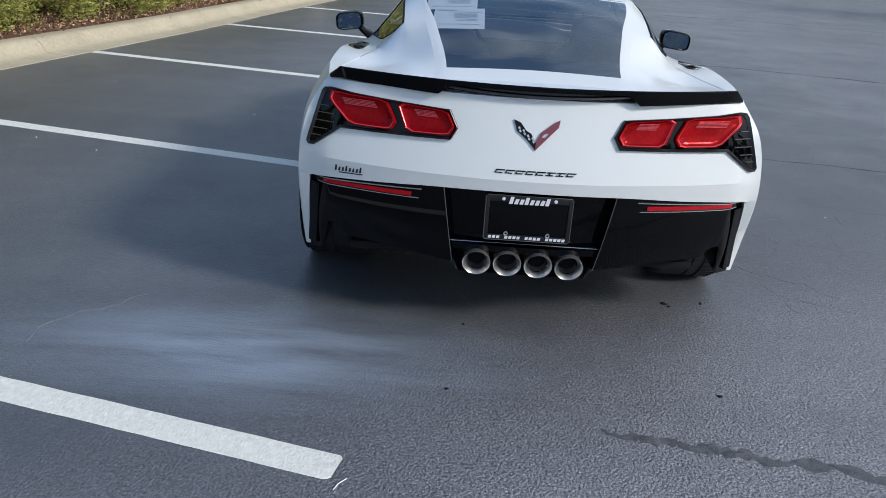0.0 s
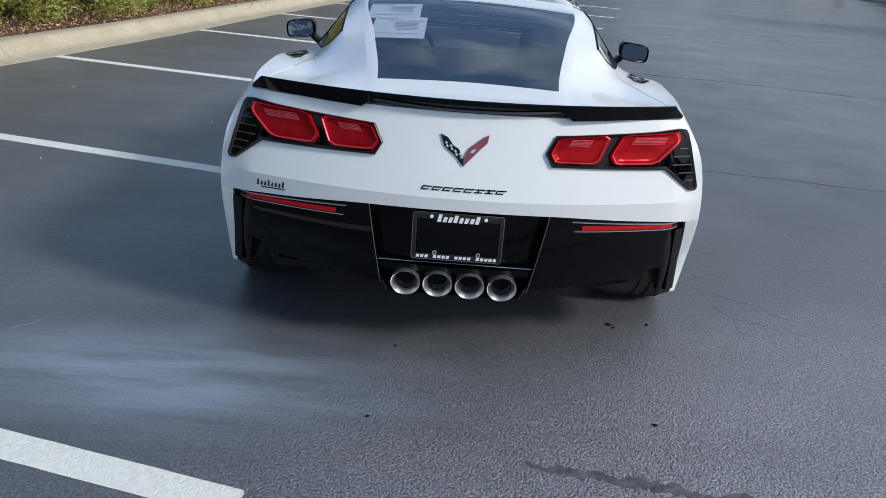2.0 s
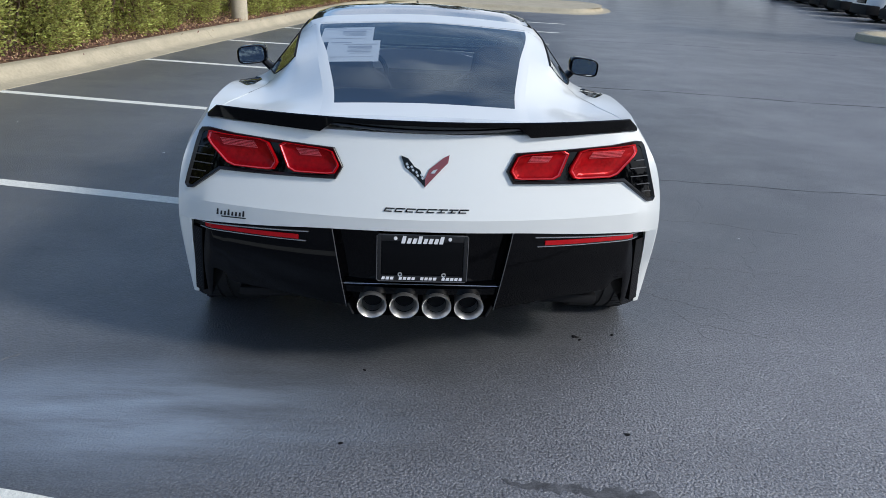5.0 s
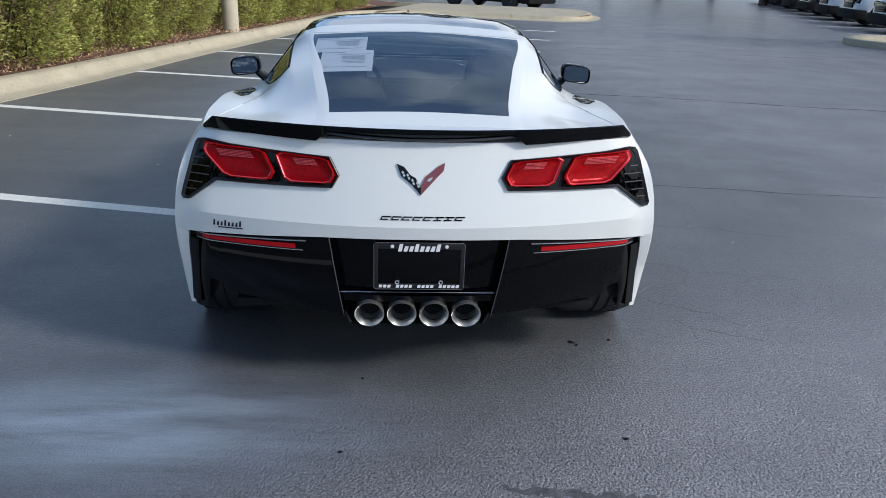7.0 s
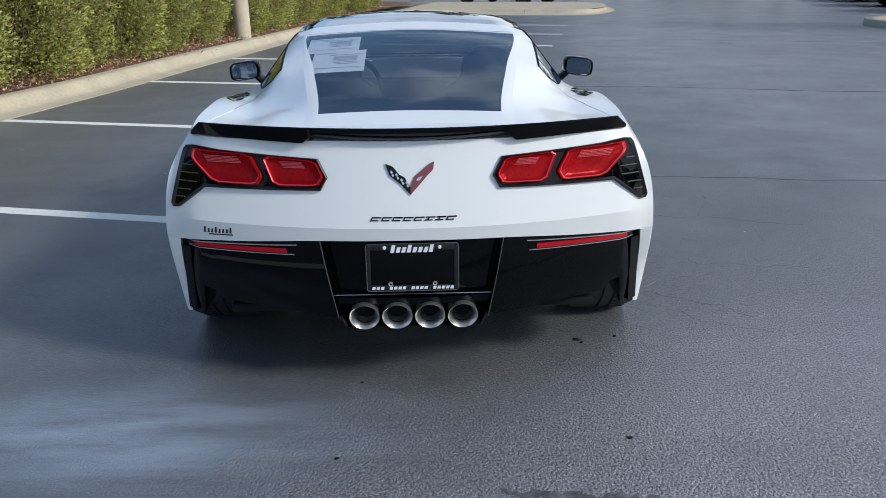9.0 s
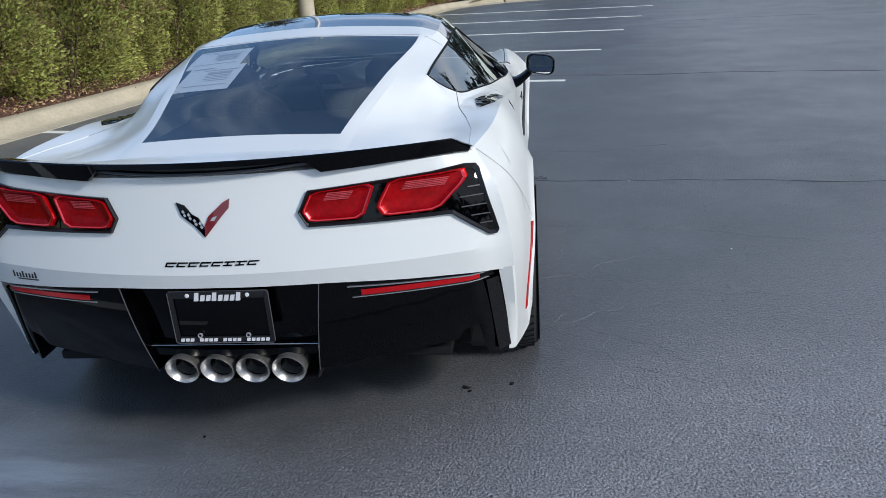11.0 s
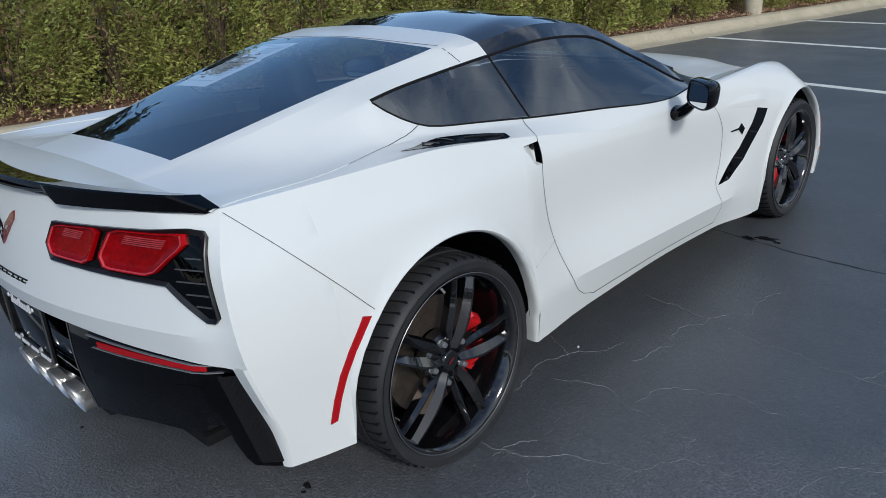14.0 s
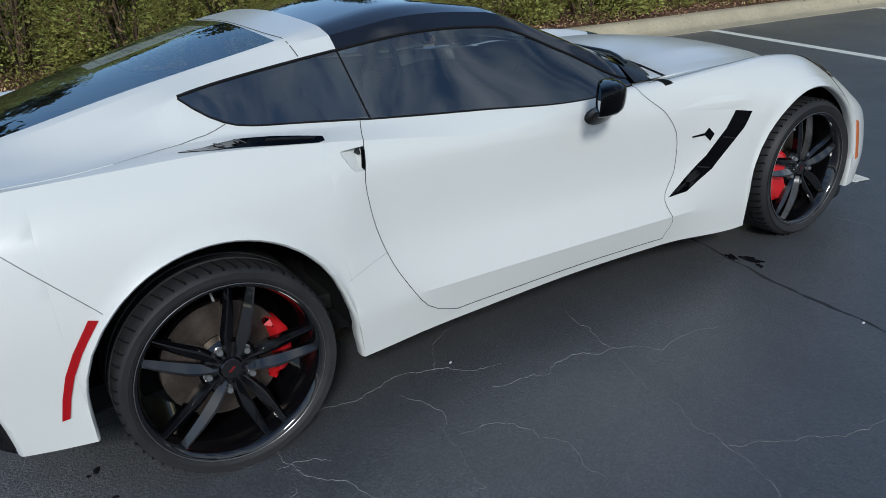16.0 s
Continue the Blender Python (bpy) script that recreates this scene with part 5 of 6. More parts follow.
        inlay(b, "rear", mk([(x0, zc - 0.0014), (x0, zc + 0.0016), (x1, zc + 0.0002), (x1, zc - 0.0030)]), 0.008, 0.006, 4, 2)
        part("louvre", b, LOUVRE_DARK, bezel, "dark satin lamp louvre")

# spoiler: a black blade with deeper ends and a slot over the middle
def spoiler_y(x):
    return -0.836 + 0.33 * x * x


def spoiler_low(x):
    a = abs(x)
    if a <= 0.302:
        return 0.961
    if a < 0.345:
        return 0.961 - (a - 0.302) / 0.043 * 0.034
    return 0.927 + (a - 0.345) / 0.385 * 0.012


b = bmesh.new()
rows = []
xs = sorted(set([round(float(v), 4) for v in np.linspace(-0.70, 0.70, 57)] + [0.302, -0.302, 0.345, -0.345]))
for x in xs:
    ye = spoiler_y(x)
    zl = spoiler_low(x)
    yf = ye + 0.085
    rows.append([Vector((x, yf, 0.950)), Vector((x, yf, 0.962)), Vector((x, ye + 0.04, 0.972)), Vector((x, ye + 0.006, 0.981)), Vector((x, ye, 0.978)), Vector((x, ye + 0.010, zl + 0.002)), Vector((x, ye + 0.018, zl)), Vector((x, ye + 0.06, zl + 0.002))])
for s in (-1, 1):
    tip = [Vector((s * 0.752, -0.575, 0.930)), Vector((s * 0.752, -0.574, 0.936)), Vector((s * 0.752, -0.590, 0.938)), Vector((s * 0.748, -0.604, 0.940)), Vector((s * 0.747, -0.610, 0.936)), Vector((s * 0.745, -0.614, 0.930)), Vector((s * 0.745, -0.608, 0.928)), Vector((s * 0.748, -0.590, 0.928))]
    if s < 0:
        rows.insert(0, tip)
    else:
        rows.append(tip)
vs = add_grid(b, rows, close_v=True)
b.faces.new(vs[0])
b.faces.new(list(reversed(vs[-1])))
bmesh.ops.recalc_face_normals(b, faces=b.faces)
part("spoiler", b, BLACK_GLOSS, car, "gloss black rear spoiler", 25)
# recessed dark strip below the slot, dipping in the middle
b = bmesh.new()
rows = []
for x in np.linspace(-0.31, 0.31, 25):
    ye = spoiler_y(x) + 0.026
    zb = 0.950 - 0.012 * (1 - (x / 0.31) ** 2)
    rows.append([Vector((x, ye + 0.05, zb)), Vector((x, ye, zb)), Vector((x, ye - 0.008, zb + 0.004)), Vector((x, ye - 0.006, zb + 0.009)), Vector((x, ye + 0.012, zb + 0.011)), Vector((x, ye + 0.014, 0.962))])
add_grid(b, rows)
bmesh.ops.recalc_face_normals(b, faces=b.faces)
part("spoiler_slot_strip", b, BLACK_SATIN, car, "recessed dark strip in the spoiler slot", 25)

# deck between the hatch and the spoiler
b = bmesh.new()
deck_rows = [p for seg in SECTIONS[0][4:] for p in seg]
rows = []
for s in (1, -1):
    line = deck_rows if s > 0 else deck_rows[::-1]
    for p in line:
        x = s * p.x
        xe = x * 0.70 / 0.752
        yb = spoiler_y(xe) + 0.075
        yb = min(yb, p.y - 0.002)
        q = Vector((x, p.y, p.z))
        e = Vector((x, yb, 0.957 if abs(x) < 0.66 else 0.957 - (abs(x) - 0.66) / 0.092 * 0.026))
        rows.append([q + (e - q) * t + Vector((0, 0, 0.004 * math.sin(t * math.pi))) for t in (0, 0.25, 0.5, 0.75, 1)])
add_grid(b, rows)
bmesh.ops.remove_doubles(b, verts=b.verts, dist=2e-4)
bmesh.ops.recalc_face_normals(b, faces=b.faces)
f = max(b.faces, key=lambda f: f.calc_area())
if f.normal.z < 0:
    bmesh.ops.reverse_faces(b, faces=b.faces)
part("deck_edge", b, WHITE_PAINT, car)

# winged emblem: plain shapes in its colours
b = bmesh.new()
inlay(b, "rear", [(-0.080, 0.862), (-0.056, 0.853), (-0.036, 0.828), (-0.018, 0.818), (0.0, 0.786), (0.0, 0.763), (-0.030, 0.796), (-0.066, 0.824)], 0.005, 0.005, 10, 2)
emblem = part("emblem", b, BLACK_GLOSS, car, "black and red two-winged rear emblem")
b = bmesh.new()
inlay(b, "rear", [(0.078, 0.868), (0.074, 0.842), (0.054, 0.822), (0.034, 0.800), (0.0, 0.763), (-0.001, 0.790), (0.014, 0.822), (0.032, 0.836), (0.058, 0.858)], 0.005, 0.005, 10, 2)
part("emblem_wing", b, EMBLEM_RED, emblem, "red emblem wing")
for i in range(4):
    for j in range(2):
        cx, cz = -0.060 + i * 0.016 + j * 0.004, 0.836 - i * 0.0125 - j * 0.010 + (0.004 if i % 2 else 0)
        b = bmesh.new()
        inlay(b, "rear", [(cx - 0.005, cz), (cx, cz + 0.005), (cx + 0.005, cz - 0.002), (cx, cz - 0.006)], 0.0062, 0.002, 2, 1)
        part("emblem_check", b, SILVER, emblem, smooth=0)
b = bmesh.new()
inlay(b, "rear", [(0.018, 0.808), (0.026, 0.818), (0.040, 0.822), (0.030, 0.808)], 0.0062, 0.002, 3, 1)
part("emblem_badge", b, SILVER, emblem, smooth=0)

# model script: eight plain slanted bars
for i in range(8):
    x0 = -0.134 + i * 0.0352
    w = 0.0305
    for z0, z1, k in ((0.6895, 0.6935, 1.0), (0.6805, 0.6840, 0.86)):
        b = bmesh.new()
        sh = (z0 - 0.68) * 0.6
        inlay(b, "rear", [(x0 + sh, z0), (x0 + sh + 0.0015, z1), (x0 + w * k + sh + 0.0015, z1), (x0 + w * k + sh, z0)], 0.003, 0.003, 2, 1)
        part("badge_bar", b, BLACK_GLOSS, car, smooth=0)
    if i not in (5, 6):
        b = bmesh.new()
        inlay(b, "rear", [(x0, 0.6805), (x0 + 0.0075, 0.6935), (x0 + 0.0115, 0.6935), (x0 + 0.004, 0.6805)], 0.003, 0.003, 2, 1)
        part("badge_bar", b, BLACK_GLOSS, car, smooth=0)
    else:
        b = bmesh.new()
        inlay(b, "rear", [(x0 + 0.010, 0.6805), (x0 + 0.0165, 0.6935), (x0 + 0.0205, 0.6935), (x0 + 0.014, 0.6805)], 0.003, 0.003, 2, 1)
        part("badge_bar", b, BLACK_GLOSS, car, smooth=0)
# dealer sticker as plain bars
for i in range(8):
    x0 = -0.712 + i * 0.0135
    h = 0.022 if i in (0, 3, 7) else 0.015
    b = bmesh.new()
    inlay(b, "rear", [(x0, 0.612 + i * 0.0005), (x0 + 0.004, 0.612 + h + i * 0.0005), (x0 + 0.0095, 0.612 + h + i * 0.0005), (x0 + 0.0075, 0.612 + i * 0.0005)], 0.0012, 0.001, 2, 1)
    part("sticker_bar", b, BLACK_SATIN, car, smooth=0)
b = bmesh.new()
inlay(b, "rear", [(-0.695, 0.6045), (-0.695, 0.6085), (-0.605, 0.612), (-0.605, 0.608)], 0.0012, 0.001, 8, 1)
part("sticker_bar", b, BLACK_SATIN, car, smooth=0)

# reflectors in the lower bumper; grey strips stand for glints on its bevels
for side in (1, -1):
    mk = (lambda p: p) if side > 0 else flip_poly
    b = bmesh.new()
    inlay(b, "rear", mk([(0.422, 0.559), (0.422, 0.575), (0.758, 0.570), (0.758, 0.556)]), 0.004, 0.006, 14, 2)
    part("reflector", b, REFLECTOR_RED, car, "slim red bumper reflector")
    b = bmesh.new()
    inlay(b, "rear", mk([(0.395, 0.5535), (0.400, 0.5555), (0.780, 0.552), (0.785, 0.549)]), 0.005, 0.007, 14, 1)
    part("reflector_glint", b, EDGE_GREY, car)
    b = bmesh.new()
    inlay(b, "rear", mk([(0.385, 0.588), (0.385, 0.5905), (0.79, 0.571), (0.79, 0.568)]), 0.006, 0.008, 14, 1)
    part("bumper_glint", b, EDGE_GREY, car, "thin grey strip standing for a glint on the bumper bevel")
    b = bmesh.new()
    rows = []
    for j in range(19):
        z = 0.27 + 0.272 * j / 18
        xa, xb = 0.805 - 0.026 * j / 18, 0.842 - 0.026 * j / 18
        row = [Vector((side * (xa + (xb - xa) * k / 4), lower_y(xa + (xb - xa) * k / 4, z) - 0.006, z)) for k in range(5)]
        rows.append([row[0] + Vector((0, 0.03, 0))] + row + [row[-1] + Vector((0, 0.03, 0))])
    add_grid(b, rows)
    bmesh.ops.recalc_face_normals(b, faces=b.faces)
    part("corner_vent", b, BLACK_MATTE, car, "black mesh corner vent")
    b = bmesh.new()
    for r in range(30):
        for c in range(3):
            z = 0.285 + r * 0.0085
            x = 0.812 - 0.022 * r / 29 + c * 0.009 + (0.0045 if r % 2 else 0)
            p = Vector((side * x, lower_y(x, z) - 0.008, z))
            add_mesh(b, [p + Vector((0.003, 0, 0)), p + Vector((0, -0.002, 0.003)), p + Vector((-0.003, 0, 0)), p + Vector((0, -0.002, -0.003))], [(0, 1, 2, 3)])
    tagged(part("vent_mesh", b, BLACK_SATIN, car, "fine vent mesh", 0), kind="stuff")

def slab(bm, poly, y0, y1):
    """An upright prism: (x, z) outline from y0 back to y1."""
    n = len(poly)
    add_mesh(bm, [(x, y0, z) for x, z in poly] + [(x, y1, z) for x, z in poly], [tuple(range(n)), tuple(range(2 * n - 1, n - 1, -1))] + [(i, i + n, (i + 1) % n + n, (i + 1) % n) for i in range(n)])
    bmesh.ops.recalc_face_normals(bm, faces=bm.faces)


# number plate frame: no number, dealer words as plain white bars
b = bmesh.new()
fy = -0.832
for lo, hi in (((-0.152, fy, 0.428), (-0.140, fy + 0.012, 0.594)), ((0.140, fy, 0.428), (0.152, fy + 0.012, 0.594)), ((-0.140, fy, 0.572), (0.140, fy + 0.012, 0.594)), ((-0.140, fy, 0.428), (0.140, fy + 0.012, 0.447))):
    add_box(b, lo, hi, 0.003)
plate = part("plate_frame", b, BLACK_SATIN, car, "black dealer plate frame without a number plate")
b = bmesh.new()
loop = [(-0.148, 0.426), (0.148, 0.426), (0.1545, 0.432), (0.1545, 0.590), (0.148, 0.596), (-0.148, 0.596), (-0.1545, 0.590), (-0.1545, 0.432), (-0.148, 0.426)]
add_tube(b, [(x, fy + 0.001, z) for x, z in loop], 0.0016, 6)
part("frame_edge", b, LOUVRE_GREY, plate, "thin grey edge of the frame")
b = bmesh.new()
add_box(b, (-0.147, fy + 0.006, 0.432), (0.147, fy + 0.018, 0.590), 0.002)
part("plate_backing", b, BLACK_GLOSS, plate)
for i in range(8):
    x0 = -0.073 + i * 0.0183
    h = 0.026 if i in (0, 3, 7) else 0.018
    b = bmesh.new()
    slab(b, [(x0, 0.566), (x0 + 0.013, 0.566), (x0 + 0.018, 0.566 + h), (x0 + 0.006, 0.566 + h)], fy - 0.003, fy + 0.002)
    part("plate_bar", b, WHITE_LETTER, plate, smooth=0)
for i in range(19):
    if i in (3, 8, 13):
        continue
    x0 = -0.138 + i * 0.0147
    b = bmesh.new()
    slab(b, [(x0, 0.433), (x0 + 0.0105, 0.433), (x0 + 0.0125, 0.4425), (x0 + 0.0020, 0.4425)], fy - 0.003, fy + 0.002)
    part("plate_bar", b, WHITE_LETTER, plate, smooth=0)
for x in (-0.092, 0.092):
    b = bmesh.new()
    lathe(b, [(0.0, -0.004), (0.006, -0.003), (0.007, 0.004)], "y", 12, (x, fy, 0.583))
    part("plate_screw", b, WHITE_LETTER, plate)
for x in (-0.075, 0.075):
    b = bmesh.new()
    lathe(b, [(0.004, -0.002), (0.0075, -0.003), (0.008, 0.002)], "y", 12, (x, fy, 0.452))
    part("plate_screw", b, SILVER, plate)

# exhaust: a black surround and four polished tips
b = bmesh.new()
loops = []
for k, y0 in ((1.04, -0.64), (1.04, -0.765), (1.02, -0.772), (1.0, -0.768), (0.97, -0.66)):
    loops.append([Vector((x * k, y0 + 0.2 * (0.388 - z), 0.322 + (z - 0.322) * k)) for x, z in ((-0.285, 0.388), (-0.14, 0.388), (0.0, 0.388), (0.14, 0.388), (0.285, 0.388), (0.262, 0.320), (0.236, 0.256), (0.0, 0.254), (-0.236, 0.256), (-0.262, 0.320))])
vs = add_grid(b, loops, close_v=True)
b.faces.new(vs[-1])
bmesh.ops.recalc_face_normals(b, faces=b.faces)
part("exhaust_surround", b, BLACK_SATIN, car, "black trapezoid exhaust surround", 25)
b = bmesh.new()
add_tube(b, [(x, -0.776, 0.3905) for x in np.linspace(-0.292, 0.292, 12)], 0.002, 6)
part("exhaust_lip", b, EDGE_GREY, car)
for i in range(4):
    cx = -0.171 + i * 0.114
    b = bmesh.new()
    lathe(b, [(0.036, 0.10), (0.036, 0.022), (0.038, 0.016), (0.0495, -0.012), (0.0515, -0.014), (0.0525, -0.011), (0.0525, 0.0), (0.049, 0.03), (0.047, 0.12)], "y", 40, (cx, -0.795, 0.318))
    for v in b.verts:
        if v.co.y < -0.70:
            v.co.y -= 0.30 * (v.co.z - 0.318)
    tip = part("exhaust_tip", b, CHROME, car, "polished steel exhaust tip")
    b = bmesh.new()
    lathe(b, [(0.0, 0.07), (0.0358, 0.07), (0.0358, 0.024)], "y", 32, (cx, -0.795, 0.317))
    part("exhaust_bore", b, BLACK_MATTE, tip, "matte black bore")

# side fittings
for side, view in ((1, "side"), (-1, "left")):
    b = bmesh.new()
    inlay(b, view, [(-0.441, 0.335), (-0.421, 0.338), (-0.405, 0.40), (-0.384, 0.46), (-0.352, 0.52), (-0.296, 0.598), (-0.320, 0.604), (-0.374, 0.525), (-0.405, 0.465), (-0.426, 0.40)], 0.004, 0.005, 4, 16, along=1)
    part("side_marker", b, REFLECTOR_RED, car, "red rear side marker lamp")
    b = bmesh.new()
    inlay(b, view, [(3.118, 0.290), (3.142, 0.295), (3.128, 0.47), (3.100, 0.485)], 0.004, 0.005, 3, 8, along=1)
    part("side_marker", b, AMBER, car, "amber front side marker lamp")
    # fender gill: dark slot with a raised white brow
    b = bmesh.new()
    inlay(b, view, [(1.841, 0.399), (1.940, 0.403), (2.082, 0.468), (2.18, 0.546), (2.257, 0.610), (2.300, 0.672), (2.210, 0.690), (2.161, 0.623), (2.058, 0.528), (1.908, 0.436)], 0.003, 0.004, 6, 18, along=1)
    gill = part("fender_vent", b, BLACK_GLOSS, car, "gloss black slanting fender vent")
    for a, c in ((2.035, 0.484), (2.17, 0.584)):
        b = bmesh.new()
        inlay(b, view, [(a - 0.03, c + 0.004), (a - 0.03, c + 0.010), (a + 0.035, c - 0.006), (a + 0.035, c - 0.012)], 0.005, 0.004, 4, 1)
        part("vent_fin", b, BLACK_SATIN, gill)
    b = bmesh.new()
    top, low = fine([(1.90, 0.737), (2.137, 0.729), (2.36, 0.707)], 16), fine([(1.90, 0.736), (2.206, 0.698), (2.30, 0.695), (2.36, 0.706)], 16)
    rows = []
    for k, (p, q) in list(enumerate(zip(top, low)))[:15]:
        proud = 0.008 * math.sin(math.pi * min(k / 13, 1) ** 1.2 * 0.5) * min(1, max(0, 14 - k) / 3)
        a, c = (float(p[0]), float(p[1])), (float(q[0]), float(q[1]))
        up = (a[0], a[1] + 0.030 * min(1, k / 6, (16 - k) / 3))
        rows.append([on_body(view, *up, 0.0004)[0], on_body(view, a[0], a[1] + 0.006, proud * 0.92)[0], on_body(view, *a, proud)[0], on_body(view, *c, 0.0004)[0]])
    add_grid(b, rows)
    bmesh.ops.recalc_face_normals(b, faces=b.faces)
    part("vent_brow", b, WHITE_PAINT, car, smooth=80)
    # fish badge
    b = bmesh.new()
    inlay(b, view, [(1.982, 0.614), (1.982, 0.619), (2.055, 0.622), (2.055, 0.613)], 0.004, 0.004, 4, 1)
    badge = part("fender_badge", b, BLACK_GLOSS, car, "small black ray-shaped badge")
    b = bmesh.new()
    inlay(b, view, [(2.043, 0.617), (2.068, 0.640), (2.096, 0.611), (2.076, 0.586)], 0.004, 0.004, 5, 2)
    part("badge_body", b, BLACK_GLOSS, badge)
    # door handle: a black plate in place of the slot's shade
    b = bmesh.new()
    inlay(b, view, [(0.510, 0.851), (0.524, 0.862), (0.529, 0.862), (0.529, 0.842), (0.522, 0.842)], 0.010, 0.008, 4, 4)
    part("handle_slot_shade", b, BLACK_SATIN, car, "black plate holding the shade in the recessed door handle's slot")
# intake grilles on the haunches
for side in (1, -1):
    mk = (lambda p: p) if side > 0 else flip_poly
    poly = [(0.738, 0.020), (0.745, 0.026), (0.791, 0.106), (0.810, 0.283), (0.815, 0.405), (0.806, 0.428), (0.780, 0.434), (0.732, 0.30), (0.708, 0.20), (0.720, 0.10)]
    b = bmesh.new()
    inlay(b, "top", mk(poly), 0.0018, 0.003, 6, 18, along=1)
    intake = part("quarter_intake", b, BLACK_GLOSS, car, "gloss black brake cooling intake")
    for yv in (0.125, 0.185):
        b = bmesh.new()
        pts = [on_body("top", side * (0.718 + 0.018 * k), yv + 0.006 * k, 0.0045 + 0.002 * math.sin(k / 3 * math.pi))[0] for k in range(4)]
        add_tube(b, pts, 0.0018, 5)
        part("intake_vane", b, LOUVRE_GREY, intake)
    b = bmesh.new()
    inlay(b, "top", mk([(0.752, 0.27), (0.764, 0.262), (0.792, 0.40), (0.780, 0.415)]), 0.0045, 0.003, 3, 6, along=1)
    part("intake_ramp", b, BLACK_SATIN, intake)

# door mirrors: the glass turned thirty degrees towards the cabin, a domed shell before it
def mirror_ring(side, dy, k, hx, hz, dx=0.0, n=28):
    ring = []
    for i in range(n):
        a = 2 * math.pi * i / n
        c, s = math.cos(a), math.sin(a)
        u, v = hx * k * math.copysign(abs(c) ** 0.55, c), hz * k * math.copysign(abs(s) ** 0.55, s)
        u += 0.10 * v
        ring.append(Vector((side * (0.979 + dx + 0.78 * u), 1.357 + dy - 0.62 * u * max(0.0, 1 - dy * 5) + 0.12 * v, 0.895 + v - 0.04 * u)))
    return ring


for side in (1, -1):
    b = bmesh.new()
    rows = [mirror_ring(side, dy, k, 0.092, 0.051, dx) for dy, k, dx in ((0.006, 0.86, 0), (-0.004, 0.90, 0), (-0.004, 0.97, 0), (0.004, 1.02, 0), (0.03, 1.06, 0), (0.065, 1.05, -0.002), (0.088, 0.94, -0.006), (0.106, 0.74, -0.012), (0.116, 0.45, -0.02), (0.120, 0.15, -0.025))]
    vs = add_grid(b, rows, close_v=True)
    b.faces.new(vs[-1])
    bmesh.ops.recalc_face_normals(b, faces=b.faces)
    mirror = part("door_mirror", b, BLACK_GLOSS, car, "gloss black door mirror housing", 50)
    b = bmesh.new()
    b.faces.new([b.verts.new(p) for p in mirror_ring(side, 0.002, 0.875, 0.092, 0.051)])
    bmesh.ops.recalc_face_normals(b, faces=b.faces)
    part("mirror_glass", b, MIRROR, mirror, "mirror glass", 0)
    b = bmesh.new()
    # a rounded foot on the door, swept up into the shell's inner lower corner
    foot = smooth_line([(0, 0.775, 1.485, 0.797, 0.072, 0.032), (0.25, 0.825, 1.487, 0.786, 0.070, 0.034), (0.5, 0.870, 1.478, 0.804, 0.060, 0.038), (0.75, 0.908, 1.465, 0.836, 0.046, 0.042), (1, 0.945, 1.448, 0.872, 0.034, 0.040)])
    rows = []
    for t in np.linspace(0, 1, 15):
        x, y, z, w, h = foot(t)
        rows.append([Vector((side * (x + 0.35 * h * math.sin(a)), y + w * math.cos(a), z + h * math.sin(a))) for a in (2 * math.pi * k / 16 for k in range(16))])
    vs = add_grid(b, rows, close_v=True)
    b.faces.new(vs[-1])
    b.faces.new(list(reversed(vs[0])))
    bmesh.ops.recalc_face_normals(b, faces=b.faces)
    part("mirror_stalk", b, BLACK_GLOSS, mirror)

# black air deflectors under the front corners
for side in (1, -1):
    b = bmesh.new()
    rows = []
    for t in np.linspace(0, 1, 9):
        x, y = 0.862 - 0.075 * t * t, 3.03 + 0.17 * t
        rows.append([Vector((side * (x - d), y, z)) for d, z in ((0.03, 0.185), (0.004, 0.175), (0.0, 0.12), (0.004, 0.098), (0.012, 0.095), (0.02, 0.12), (0.03, 0.18))])
    vs = add_grid(b, rows)
    bmesh.ops.recalc_face_normals(b, faces=b.faces)
    part("air_deflector", b, BLACK_SATIN, car, "black plastic air deflector under the bumper corner")

# headlamps: dark lenses on the nose
for side in (1, -1):
    mk = (lambda p: p) if side > 0 else flip_poly
    b = bmesh.new()
    inlay(b, "top", mk([(0.60, 2.93), (0.66, 2.80), (0.74, 2.86), (0.78, 3.02), (0.72, 3.12)]), 0.004, 0.005, 10, 5)
    part("headlamp", b, BLACK_GLOSS, car, "dark glazed headlamp")

# hood scoop, cowl vent and wipers
b = bmesh.new()
rows = []
for x in np.linspace(-0.74, 0.74, 33):
    f = x / 0.74
    yb = 2.02 - 0.21 * f * f
    row = []
    for dy, dz in ((-0.06, 0.006), (0.0, 0.008), (0.05, 0.006), (0.085, 0.002)):
        p, n = on_body("top", float(x), float(yb + dy * (1 - 0.3 * abs(f))), dz)
        row.append(p)
    rows.append(row)
add_grid(b, rows)
bmesh.ops.recalc_face_normals(b, faces=b.faces)
part("cowl_grille", b, BLACK_SATIN, car, "black plastic cowl grille")
for x0, x1 in ((-0.45, 0.15), (0.10, 0.62)):
    b = bmesh.new()
    add_tube(b, [on_body("top", x0 + (x1 - x0) * t, 1.985 - 0.20 * ((x0 + (x1 - x0) * t) / 0.74) ** 2 - 0.02, 0.018)[0] for t in np.linspace(0, 1, 8)], 0.006, 6)
    part("wiper", b, BLACK_SATIN, car)

